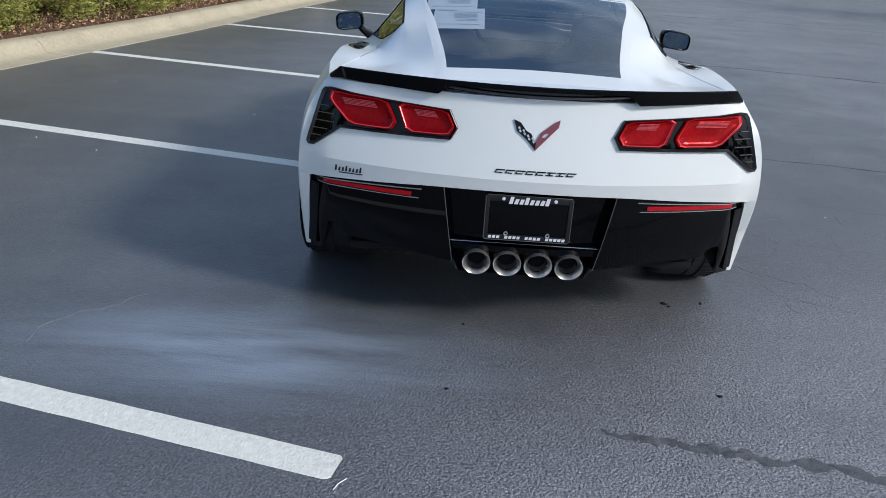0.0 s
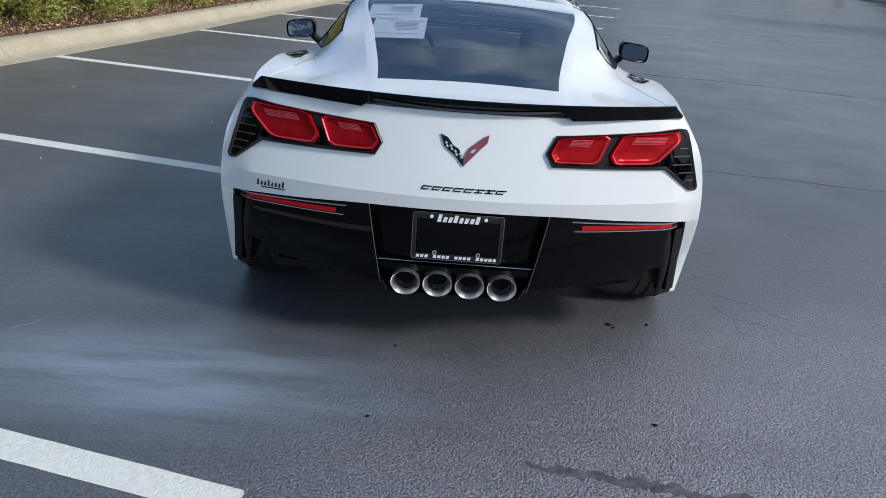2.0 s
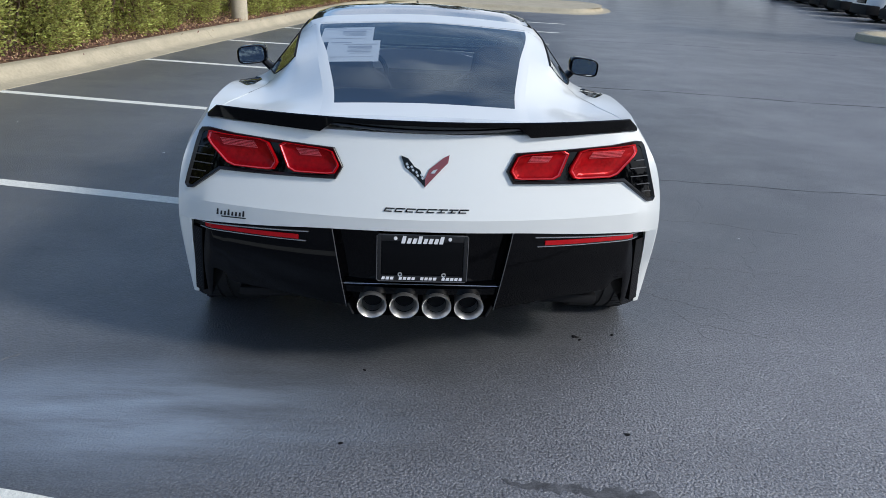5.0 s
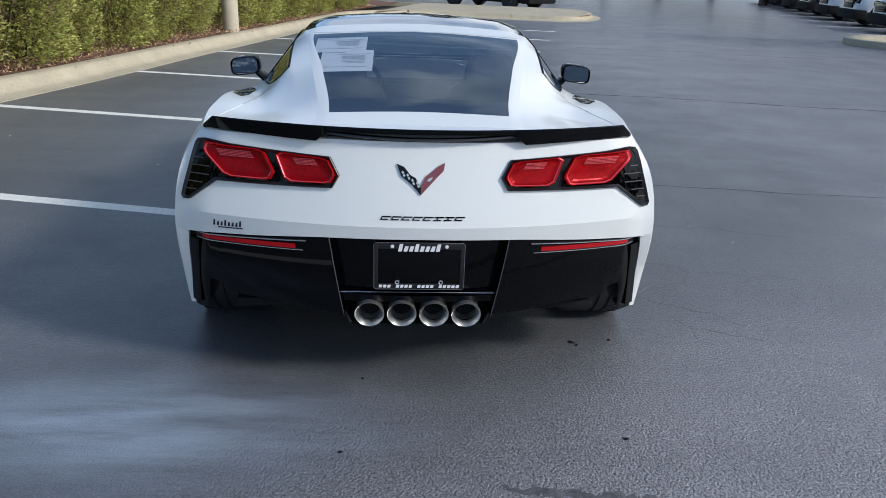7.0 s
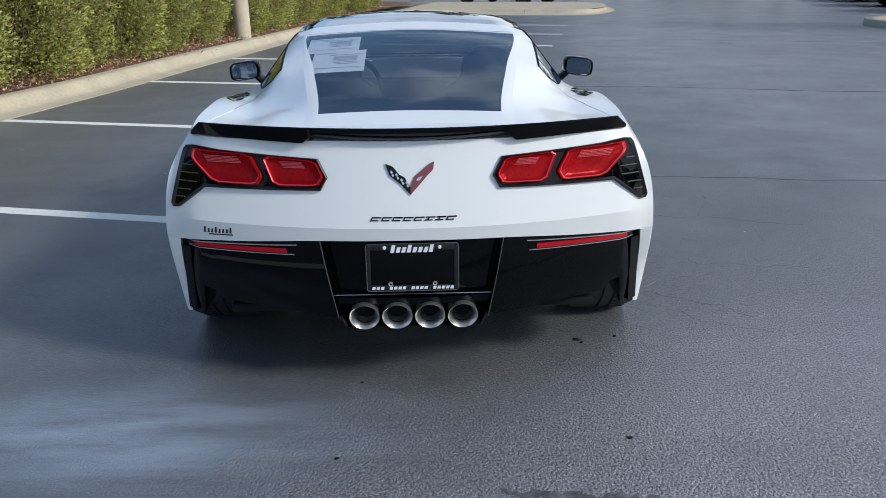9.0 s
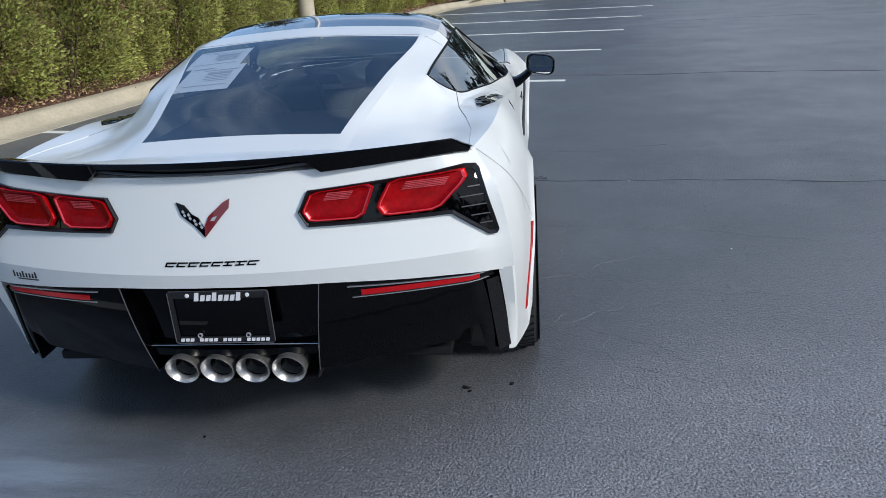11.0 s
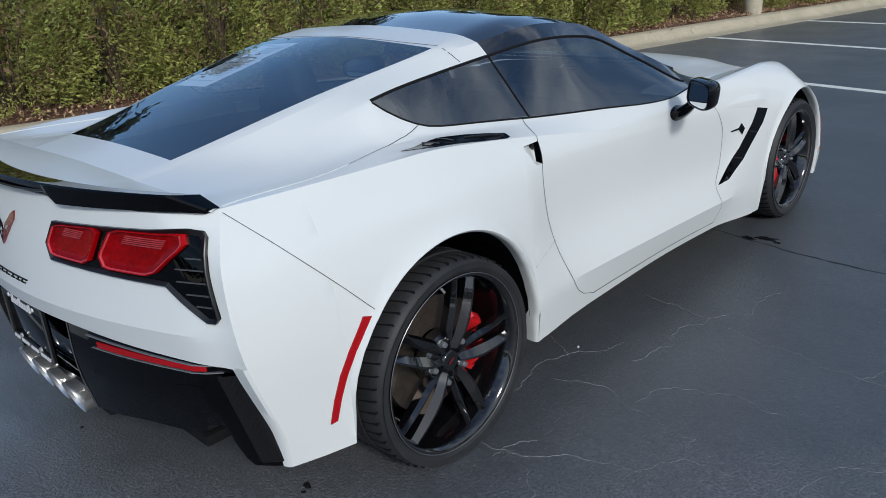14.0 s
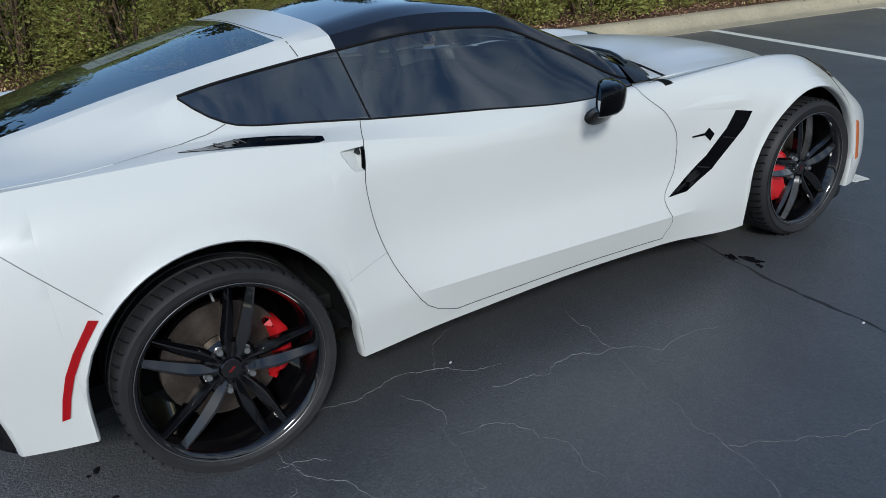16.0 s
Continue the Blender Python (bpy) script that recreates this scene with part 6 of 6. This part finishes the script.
# cabin: floor, dashboard, seats, cargo cover
cabin = bmesh.new()
add_box(cabin, (-0.70, 0.30, 0.30), (0.70, 1.75, 0.36), 0.01)
part("cabin_floor", cabin, INTERIOR, car)
b = bmesh.new()
rows = []
for x in np.linspace(-0.70, 0.70, 15):
    rows.append([Vector((x, 1.40, 0.45)), Vector((x, 1.38, 0.72)), Vector((x, 1.46, 0.79 + 0.02 * math.cos(x * 3))), Vector((x, 1.70, 0.80)), Vector((x, 1.86, 0.78))])
add_grid(b, rows)
part("dashboard", b, INTERIOR, car)
b = bmesh.new()
rows = []
for x in np.linspace(-0.50, 0.50, 11):
    rows.append([Vector((x, -0.50, 0.86)), Vector((x, -0.20, 0.88)), Vector((x, 0.20, 0.89)), Vector((x, 0.42, 0.88)), Vector((x, 0.44, 0.60))])
add_grid(b, rows)
part("cargo_cover", b, INTERIOR, car)
for sx in (-0.36, 0.36):
    b = bmesh.new()
    rows = []
    for z, w, y0, d in ((0.42, 0.23, 0.62, 0.12), (0.60, 0.25, 0.57, 0.12), (0.80, 0.25, 0.51, 0.11), (0.92, 0.20, 0.47, 0.10), (0.97, 0.13, 0.455, 0.08), (1.05, 0.12, 0.44, 0.07), (1.09, 0.08, 0.435, 0.05)):
        rows.append([Vector((sx + w * math.copysign(abs(math.cos(a)) ** 0.6, math.cos(a)), y0 + d * math.copysign(abs(math.sin(a)) ** 0.7, math.sin(a)), z)) for a in (2 * math.pi * k / 20 for k in range(20))])
    vs = add_grid(b, rows, close_v=True)
    b.faces.new(vs[-1])
    seat = part("seat", b, INTERIOR, car, "black bucket seat")
    b = bmesh.new()
    add_box(b, (sx - 0.24, 0.62, 0.36), (sx + 0.24, 1.12, 0.50), 0.04)
    part("seat_cushion", b, INTERIOR, seat)
b = bmesh.new()
ring = []
for k in range(33):
    a = 2 * math.pi * k / 32
    ring.append(Vector((-0.36 + 0.18 * math.cos(a), 1.22 + 0.05 * math.sin(a), 0.80 + 0.17 * math.sin(a))))
add_tube(b, ring, 0.014, 8)
part("steering_wheel", b, INTERIOR, car)

# two printed sheets behind the hatch glass
def sheet(x0, x1, y0, y1, drop):
    t = None
    b = bmesh.new()
    rows = []
    for i in range(7):
        y = y0 + (y1 - y0) * i / 6
        rows.append([on_body("top", x0 + (x1 - x0) * j / 6, y, -drop)[0] for j in range(7)])
    add_grid(b, rows)
    ob = part("printed_sheet", b, PAPER, None, smooth=0)
    tagged(ob, "white printed paper sheet behind the hatch glass", "paper", "printed sheets")
    for k, (f0, f1, g, h) in enumerate(((0.05, 0.45, 0.90, 0.022), (0.30, 0.95, 0.80, 0.012), (0.40, 0.85, 0.68, 0.05), (0.40, 0.85, 0.58, 0.012), (0.40, 0.85, 0.52, 0.012), (0.40, 0.85, 0.45, 0.012), (0.45, 0.85, 0.38, 0.012), (0.10, 0.9, 0.20, 0.012))):
        bb = bmesh.new()
        rows = []
        for gy in (g - h, g + h):
            rows.append([on_body("top", x0 + (x1 - x0) * (f0 + (f1 - f0) * j / 4), y0 + (y1 - y0) * gy, -drop + 0.0012)[0] for j in range(5)])
        add_grid(bb, rows)
        part("print_line", bb, PRINT, ob, smooth=0)


sheet(-0.415, -0.190, -0.035, 0.215, 0.010)
sheet(-0.455, -0.225, 0.215, 0.415, 0.014)


# ---- wheels ----
def make_wheel(rt, width, rr, cal_at, ri, ro, face, span, dish, name="wheel"):
    """A wheel about the origin, its face towards +x."""
    hw = width / 2
    rim = bmesh.new()
    lathe(rim, [(rr - 0.001, hw - 0.010), (rr - 0.003, hw - 0.004), (rr - 0.006, hw - 0.004), (rr - 0.016, hw - 0.012), (rr - 0.022, hw - 0.022), (rr - 0.034, hw - 0.06), (rr - 0.045, 0), (rr - 0.05, -hw + 0.02), (rr, -hw + 0.01)], "x", 64)
    w = part(name, rim, RIM_BLACK)
    w.data.name = "wheel_rim"
    # thin grey ring: the specular line on the black rim's edge, as colour
    edge = bmesh.new()
    lathe(edge, [(rr - 0.0055, hw - 0.0035), (rr - 0.0040, hw - 0.0022), (rr - 0.0025, hw - 0.0035)], "x", 72)
    part("rim_edge", edge, RIM_GLINT, w, "rim edge with its glint put in as grey")
    tyre = bmesh.new()
    sw = hw + 0.004
    lathe(tyre, [(rr - 0.002, hw - 0.008), (rr + 0.010, hw + 0.000), (rr + 0.030, sw), (rt - 0.030, sw - 0.002), (rt - 0.012, hw - 0.010), (rt - 0.002, hw - 0.030), (rt, hw - 0.06), (rt, hw - 0.085), (rt - 0.007, hw - 0.087), (rt - 0.007, hw - 0.097), (rt, hw - 0.099), (rt, 0.01), (rt - 0.007, 0.008), (rt - 0.007, -0.002), (rt, -0.004), (rt, -hw + 0.03), (rt - 0.012, -hw + 0.01), (rr + 0.02, -hw)], "x", 72)
    part("tyre", tyre, RUBBER, w, "dusty black low-profile tyre", 30)
    # tread blocks: shallow sipes at the outer shoulder
    sipes = bmesh.new()
    for i in range(56):
        a = 2 * math.pi * i / 56
        m = Matrix.Rotation(a, 4, "X") @ Matrix.Translation((hw - 0.052, 0, rt - 0.004)) @ Matrix.Rotation(0.25, 4, "Z")
        add_box(sipes, (-0.034, -0.0022, -0.004), (0.036, 0.0022, 0.0043), m=m)
    part("tread_groove", sipes, BLACK_MATTE, w, smooth=0)
    # five split spokes
    hub_x, rim_x = hw - dish, hw - 0.030
    for k in range(5):
        sp = bmesh.new()
        a = 2 * math.pi * k / 5
        for s in (-1, 1):
            path = []
            for t in np.linspace(0, 1, 14):
                r = 0.040 + (rr - 0.014 - 0.040) * t
                lat = s * float(np.interp(t, (0, 0.12, 0.35, 0.7, 1), (0.012, 0.019, 0.028, 0.031, 0.034)))
                ang = a + math.atan2(lat, r)
                x = hub_x + (rim_x - hub_x) * t + 0.012 * math.sin(t * math.pi)
                half = float(np.interp(t, (0, 0.12, 0.35, 0.7, 0.94, 1), (0.0105, 0.0145, 0.0205, 0.0160, 0.0115, 0.0135)))
                c = Vector((0, math.cos(ang), math.sin(ang)))
                tt = Vector((0, -math.sin(ang), math.cos(ang)))
                inner = tt * (-s)
                p = c * r
                path.append([Vector((x + dx, 0, 0)) + p + inner * half * k for dx, k in ((-0.034, -0.9), (-0.008, -1.0), (0.006, -0.55), (0.005, -0.2), (-0.012, 1.0), (-0.034, 0.85))])
            vs = add_grid(sp, path, close_v=True)
            sp.faces.new(vs[0])
            sp.faces.new(list(reversed(vs[-1])))
        bmesh.ops.recalc_face_normals(sp, faces=sp.faces)
        part("spoke", sp, RIM_BLACK, w, smooth=20)
    hub = bmesh.new()
    lathe(hub, [(0.0, hub_x + 0.002), (0.030, hub_x + 0.002), (0.034, hub_x - 0.002), (0.036, hub_x - 0.008), (0.080, hub_x - 0.010), (0.090, hub_x - 0.022), (0.088, hub_x - 0.06), (0.0, hub_x - 0.06)], "x", 40)
    part("hub", hub, RIM_BLACK, w)
    cap = bmesh.new()
    add_mesh(cap, [(hub_x + 0.0035, -0.014, -0.006), (hub_x + 0.0035, -0.004, -0.008), (hub_x + 0.0035, 0.014, 0.006), (hub_x + 0.0035, 0.004, 0.008)], [(0, 1, 2, 3)])
    part("cap_emblem", cap, EMBLEM_RED, w, "dark red cap emblem", 0)
    nut = bmesh.new()
    for k in range(5):
        a = 2 * math.pi * (k + 0.5) / 5
        lathe(nut, [(0.0, 0.014), (0.008, 0.014), (0.0105, 0.010), (0.0115, -0.002), (0.0145, -0.004), (0.0145, -0.012), (0.0, -0.012)], "x", 12, (hub_x - 0.006, 0.068 * math.cos(a), 0.068 * math.sin(a)))
        b1 = nut.copy()
        nut.free()
        nut = bmesh.new()
        part("lug_nut", b1, NUT_STEEL, w, "bright steel lug nut")
    nut.free()
    disc = bmesh.new()
    lathe(disc, [(0.07, -0.010), (0.082, hub_x - 0.075), (0.095, hub_x - 0.078), (rr - 0.098, hub_x - 0.078), (rr - 0.096, hub_x - 0.10), (0.08, hub_x - 0.10)], "x", 56)
    part("brake_disc", disc, STEEL, w, "worn steel brake disc")
    valve = bmesh.new()
    add_tube(valve, [(rim_x - 0.03, 0.0, rr - 0.035), (rim_x - 0.005, 0.0, rr - 0.055)], 0.004, 6)
    part("valve", valve, SILVER, w)
    # a six-sided caliper astride the disc
    cal = bmesh.new()
    rows = []
    for t in np.linspace(-span, span, 13):
        c, s = math.cos(t + cal_at), math.sin(t + cal_at)
        e = max(0.0, abs(t) - span + 0.26) / 0.26
        lo, hi = ri + 0.012 * e, ro - 0.034 * e
        xf = hub_x - face - 0.016 * e * e
        rows.append([Vector((x, c * r, s * r)) for x, r in ((hub_x - 0.11, lo), (xf - 0.020, lo), (xf, lo + 0.014), (xf - 0.002, hi - 0.020), (xf - 0.020, hi), (hub_x - 0.13, hi))])
    vs = add_grid(cal, rows, close_v=True)
    cal.faces.new(vs[0])
    cal.faces.new(list(reversed(vs[-1])))
    bmesh.ops.recalc_face_normals(cal, faces=cal.faces)
    part("brake_caliper", cal, CALIPER_RED, w, "bright red brake caliper")
    return w


rear_wheel = make_wheel(0.325, 0.285, 0.283, radians(-3), 0.150, 0.204, 0.030, 0.62, 0.041)
front_wheel = make_wheel(0.322, 0.245, 0.267, radians(187), 0.100, 0.205, 0.006, 0.82, 0.040)


def set_wheel(src, x, y, z, spin, flip=False, copy=True):
    m = Matrix.Translation((x, y, z))
    if flip:
        m = m @ Matrix.Rotation(math.pi, 4, "Z")
    w = copy_thing(src, m) if copy else src
    w.matrix_basis = m
    w.parent = car
    # only spokes, hub and nuts turn
    for o in w.children:
        if o.name.split(".")[0] in ("spoke", "hub", "cap_emblem", "lug_nut", "valve", "tread_groove"):
            o.matrix_basis = Matrix.Rotation(spin, 4, "X")
        if flip and o.name.startswith("brake_caliper"):
            o.matrix_basis = Matrix.Rotation(math.pi, 4, "X")
    return w


set_wheel(rear_wheel, -0.790, 0.014, 0.318, 0.4, True)
set_wheel(front_wheel, -0.765, 2.752, 0.316, 1.0, True)
set_wheel(rear_wheel, 0.790, 0.014, 0.318, 0.06, False, False)
set_wheel(front_wheel, 0.765, 2.752, 0.316, 0.40, False, False)

# arch liners
for (yc, zc, r) in (REAR_ARCH, FRONT_ARCH):
    for side in (1, -1):
        b = bmesh.new()
        rows = []
        for a in np.linspace(-0.06, math.pi + 0.06, 25):
            c, s = math.cos(a), math.sin(a)
            rows.append([Vector((side * x, yc + rad * c, zc + rad * s)) for x, rad in ((0.885, r + 0.003), (0.87, r + 0.012), (0.86, r + 0.012), (0.50, r + 0.012), (0.50, 0.05))])
        add_grid(b, rows, flip=side < 0)
        part("arch_liner", b, BLACK_MATTE, car, "black wheel arch liner")

# painted lips turned in round the arches
for (yc, zc, r) in (REAR_ARCH, FRONT_ARCH):
    for side in (1, -1):
        edge = [SECTIONS[k][0][0] for k, y in enumerate(YS) if abs(y - yc) <= r + 1e-6]
        for k in (min(range(len(YS)), key=lambda i: abs(YS[i] - (yc - r - 2e-4))), min(range(len(YS)), key=lambda i: abs(YS[i] - (yc + r + 2e-4)))):
            foot = sorted([p for seg in SECTIONS[k][:2] for p in seg if p.z < zc - 0.012], key=lambda p: p.z)
            edge = foot + edge if YS[k] < yc else edge + foot[::-1]
        b = bmesh.new()
        rows = []
        for p in edge:
            d = Vector((0, p.y - yc, max(p.z - zc, 0.0))).normalized()
            rows.append([Vector((side * (p.x - dx), p.y, p.z)) - d * dr for dx, dr in ((0.0, 0.0), (0.003, 0.004), (0.010, 0.008), (0.020, 0.009), (0.045, 0.007))])
        add_grid(b, rows, flip=side < 0)
        part("arch_lip", b, WHITE_PAINT, car)


# ---- wear on the asphalt ----
def crack(points, width=0.009, seed=0, mat=None, wander=0.16, z=0.0016, name="asphalt_crack", label="pale dusty crack in the asphalt"):
    """A wandering crack of uneven width through a few places."""
    rg = random.Random(seed)
    pts = [Vector((x, y, 0)) for x, y in points]
    for _ in range(4):
        fine_pts = [pts[0]]
        for p, q in zip(pts, pts[1:]):
            d = q - p
            side = Vector((-d.y, d.x, 0))
            fine_pts += [p.lerp(q, 0.5) + side * rg.uniform(-wander, wander), q]
        pts = fine_pts
    b = bmesh.new()
    rows = []
    for i, p in enumerate(pts):
        d = (pts[min(i + 1, len(pts) - 1)] - pts[max(i - 1, 0)]).normalized()
        s = Vector((-d.y, d.x, 0))
        f = i / (len(pts) - 1)
        w = width * rg.uniform(0.25, 1.0) * min(1, 6 * f + 0.2, 6 * (1 - f) + 0.2)
        rows.append([p + s * w / 2 + Vector((0, 0, 0.0006)), p + Vector((0, 0, z)), p - s * w / 2 + Vector((0, 0, 0.0006))])
    add_grid(b, rows, flip=True)
    bmesh.ops.recalc_face_normals(b, faces=b.faces)
    return tagged(part(name, b, mat or CRACK, smooth=0), label, "crack", "asphalt cracks", "structure")


# a web of fine cracks beside the car and behind the next stall
crack([(0.78, 0.1), (0.98, 0.09), (1.09, 0.13), (1.25, 0.23), (1.38, 0.27), (1.46, 0.41), (1.56, 0.42), (1.67, 0.4), (1.76, 0.36), (1.77, 0.47), (1.8, 0.62)], 0.0065, 100)
crack([(1.76, 0.36), (1.65, 0.21), (1.6, 0.1)], 0.0045, 101)
crack([(1.76, 0.36), (1.85, 0.38), (2.02, 0.33)], 0.0045, 102)
crack([(1.08, 0.09), (1.17, 0.02), (1.21, 0.0), (1.18, -0.1), (1.19, -0.16), (1.24, -0.24), (1.25, -0.4)], 0.0065, 103)
crack([(1.46, 0.41), (1.44, 0.52), (1.31, 0.53), (1.1, 0.6), (0.88, 0.55)], 0.0045, 104)
crack([(0.82, 0.21), (0.82, 0.39), (0.78, 0.57), (0.82, 0.72), (0.9, 0.81), (0.94, 0.94)], 0.0045, 105)
crack([(1.04, 0.83), (1.1, 1.03), (1.05, 1.18), (1.11, 1.33), (1.23, 1.45), (1.24, 1.74)], 0.0065, 106)
crack([(1.11, 1.33), (1.46, 1.24), (1.6, 1.19), (1.72, 1.19), (1.94, 1.13), (2.3, 1.0)], 0.0045, 107)
crack([(1.0, 0.06), (1.0, 0.12), (1.06, 0.21)], 0.0045, 108)
crack([(-1.9, -1.25), (-1.77, -1.06), (-1.78, -0.96), (-1.69, -0.81), (-1.5, -0.62)], 0.0065, 109)
crack([(-1.78, -0.96), (-1.88, -0.91), (-2.05, -0.93)], 0.0045, 110)
crack([(0.87, 3.05), (1.2, 3.02), (1.53, 2.99), (1.94, 3.1)], 0.0045, 111)
crack([(0.84, 0.72), (0.7, 0.8), (0.6, 0.95)], 0.0045, 112)
crack([(1.8, 0.62), (1.95, 0.8), (2.05, 1.05)], 0.0045, 113)
crack([(1.21, -0.0), (1.38, -0.08), (1.5, -0.22)], 0.0045, 114)
crack([(1.19, 0.59), (1.25, 0.76), (1.45, 0.83), (1.62, 0.81)], 0.0045, 115)
crack([(1.25, -0.25), (1.32, -0.28), (1.39, -0.32), (1.51, -0.37)], 0.0045, 116)
crack([(0.78, 1.38), (0.95, 1.36), (1.11, 1.33)], 0.0045, 117)
crack([(1.72, 1.19), (1.81, 1.35), (1.92, 1.67)], 0.0045, 118)
# broad tar seams across the lane
SEAM_LABEL = "dark tar seam across the lane"
crack([(0.30, 2.40), (0.94, 2.26), (1.52, 2.19), (2.33, 2.09), (3.39, 1.93), (6.0, 1.45), (12.0, 0.2)], 0.022, 7, TAR, 0.04, name="tar_seam", label=SEAM_LABEL)
crack([(0.6, 7.1), (2.59, 6.50), (3.96, 6.22), (5.68, 5.80), (12.0, 4.4)], 0.065, 8, TAR, 0.04, name="tar_seam", label=SEAM_LABEL)
crack([(3.2, 13.0), (6.0, 12.6), (9.0, 11.6)], 0.06, 9, TAR, 0.04, name="tar_seam", label=SEAM_LABEL)
crack([(0.25, -1.34), (0.49, -1.39), (0.74, -1.45), (1.10, -1.50), (1.7, -1.62)], 0.07, 12, TAR_FAINT, name="tar_seam", label=SEAM_LABEL)


def blot(cx, cy, r, seed, mat, name, label, stretch=1.0, turn=0.0):
    """A ragged flat spot."""
    rg = random.Random(seed)
    b = bmesh.new()
    vs = []
    for k in range(18):
        a = 2 * math.pi * k / 18
        d = r * rg.uniform(0.55, 1.2)
        p = Matrix.Rotation(turn, 3, "Z") @ Vector((d * stretch * math.cos(a), d * math.sin(a), 0))
        vs.append(b.verts.new((cx + p.x, cy + p.y, 0.0022)))
    b.faces.new(vs)
    return tagged(part(name, b, mat, smooth=0), label, "stain", kind="structure")


blot(0.86, 2.29, 0.022, 1, OIL, "oil_drip", "wet black drip under the front wheel", 1.8, -0.3)
blot(0.93, 2.33, 0.026, 2, OIL, "oil_drip", "wet black drip under the front wheel", 2.2, 0.3)
blot(1.00, 2.305, 0.014, 3, OIL, "oil_drip", "wet black drip under the front wheel", 1.8, -0.4)


def crumb(cx, cy, r, seed, mat=None, label="small black lump of debris on the asphalt"):
    rg = random.Random(seed)
    b = bmesh.new()
    bmesh.ops.create_icosphere(b, subdivisions=1, radius=r)
    for v in b.verts:
        v.co *= rg.uniform(0.6, 1.2)
        v.co.z = max(v.co.z * 0.5, -0.001) + 0.001
        v.co.x *= 1.5
    ob = part("debris", b, mat or BLACK_MATTE)
    ob.location = (cx, cy, 0)
    ob.rotation_euler = (0, 0, rg.uniform(0, 6))
    return tagged(ob, label, "debris", "bits on the asphalt")


for i, (x, y, r) in enumerate(((0.665, -0.395, 0.014), (-0.25, -1.17, 0.007), (0.70, -1.10, 0.009), (0.83, -0.37, 0.008), (0.68, -0.42, 0.007), (-0.20, -0.70, 0.006))):
    crumb(x, y, r, 50 + i)
for i, (x, y, r) in enumerate(((-1.9, 2.5, 0.008), (-2.6, 1.3, 0.008), (-3.1, 1.5, 0.007), (0.82, 0.80, 0.006), (1.9, 0.9, 0.005), (-3.4, 3.4, 0.007), (1.55, 2.17, 0.006))):
    crumb(x, y, r, 70 + i, WHITE_LETTER, "small pale pebble on the asphalt")
b = bmesh.new()
add_tube(b, [(-0.545, -1.715, 0.004), (-0.535, -1.69, 0.005), (-0.515, -1.665, 0.004)], 0.0018, 5)
tagged(part("straw", b, WHITE_LETTER), "short pale straw lying on the asphalt", "straw")
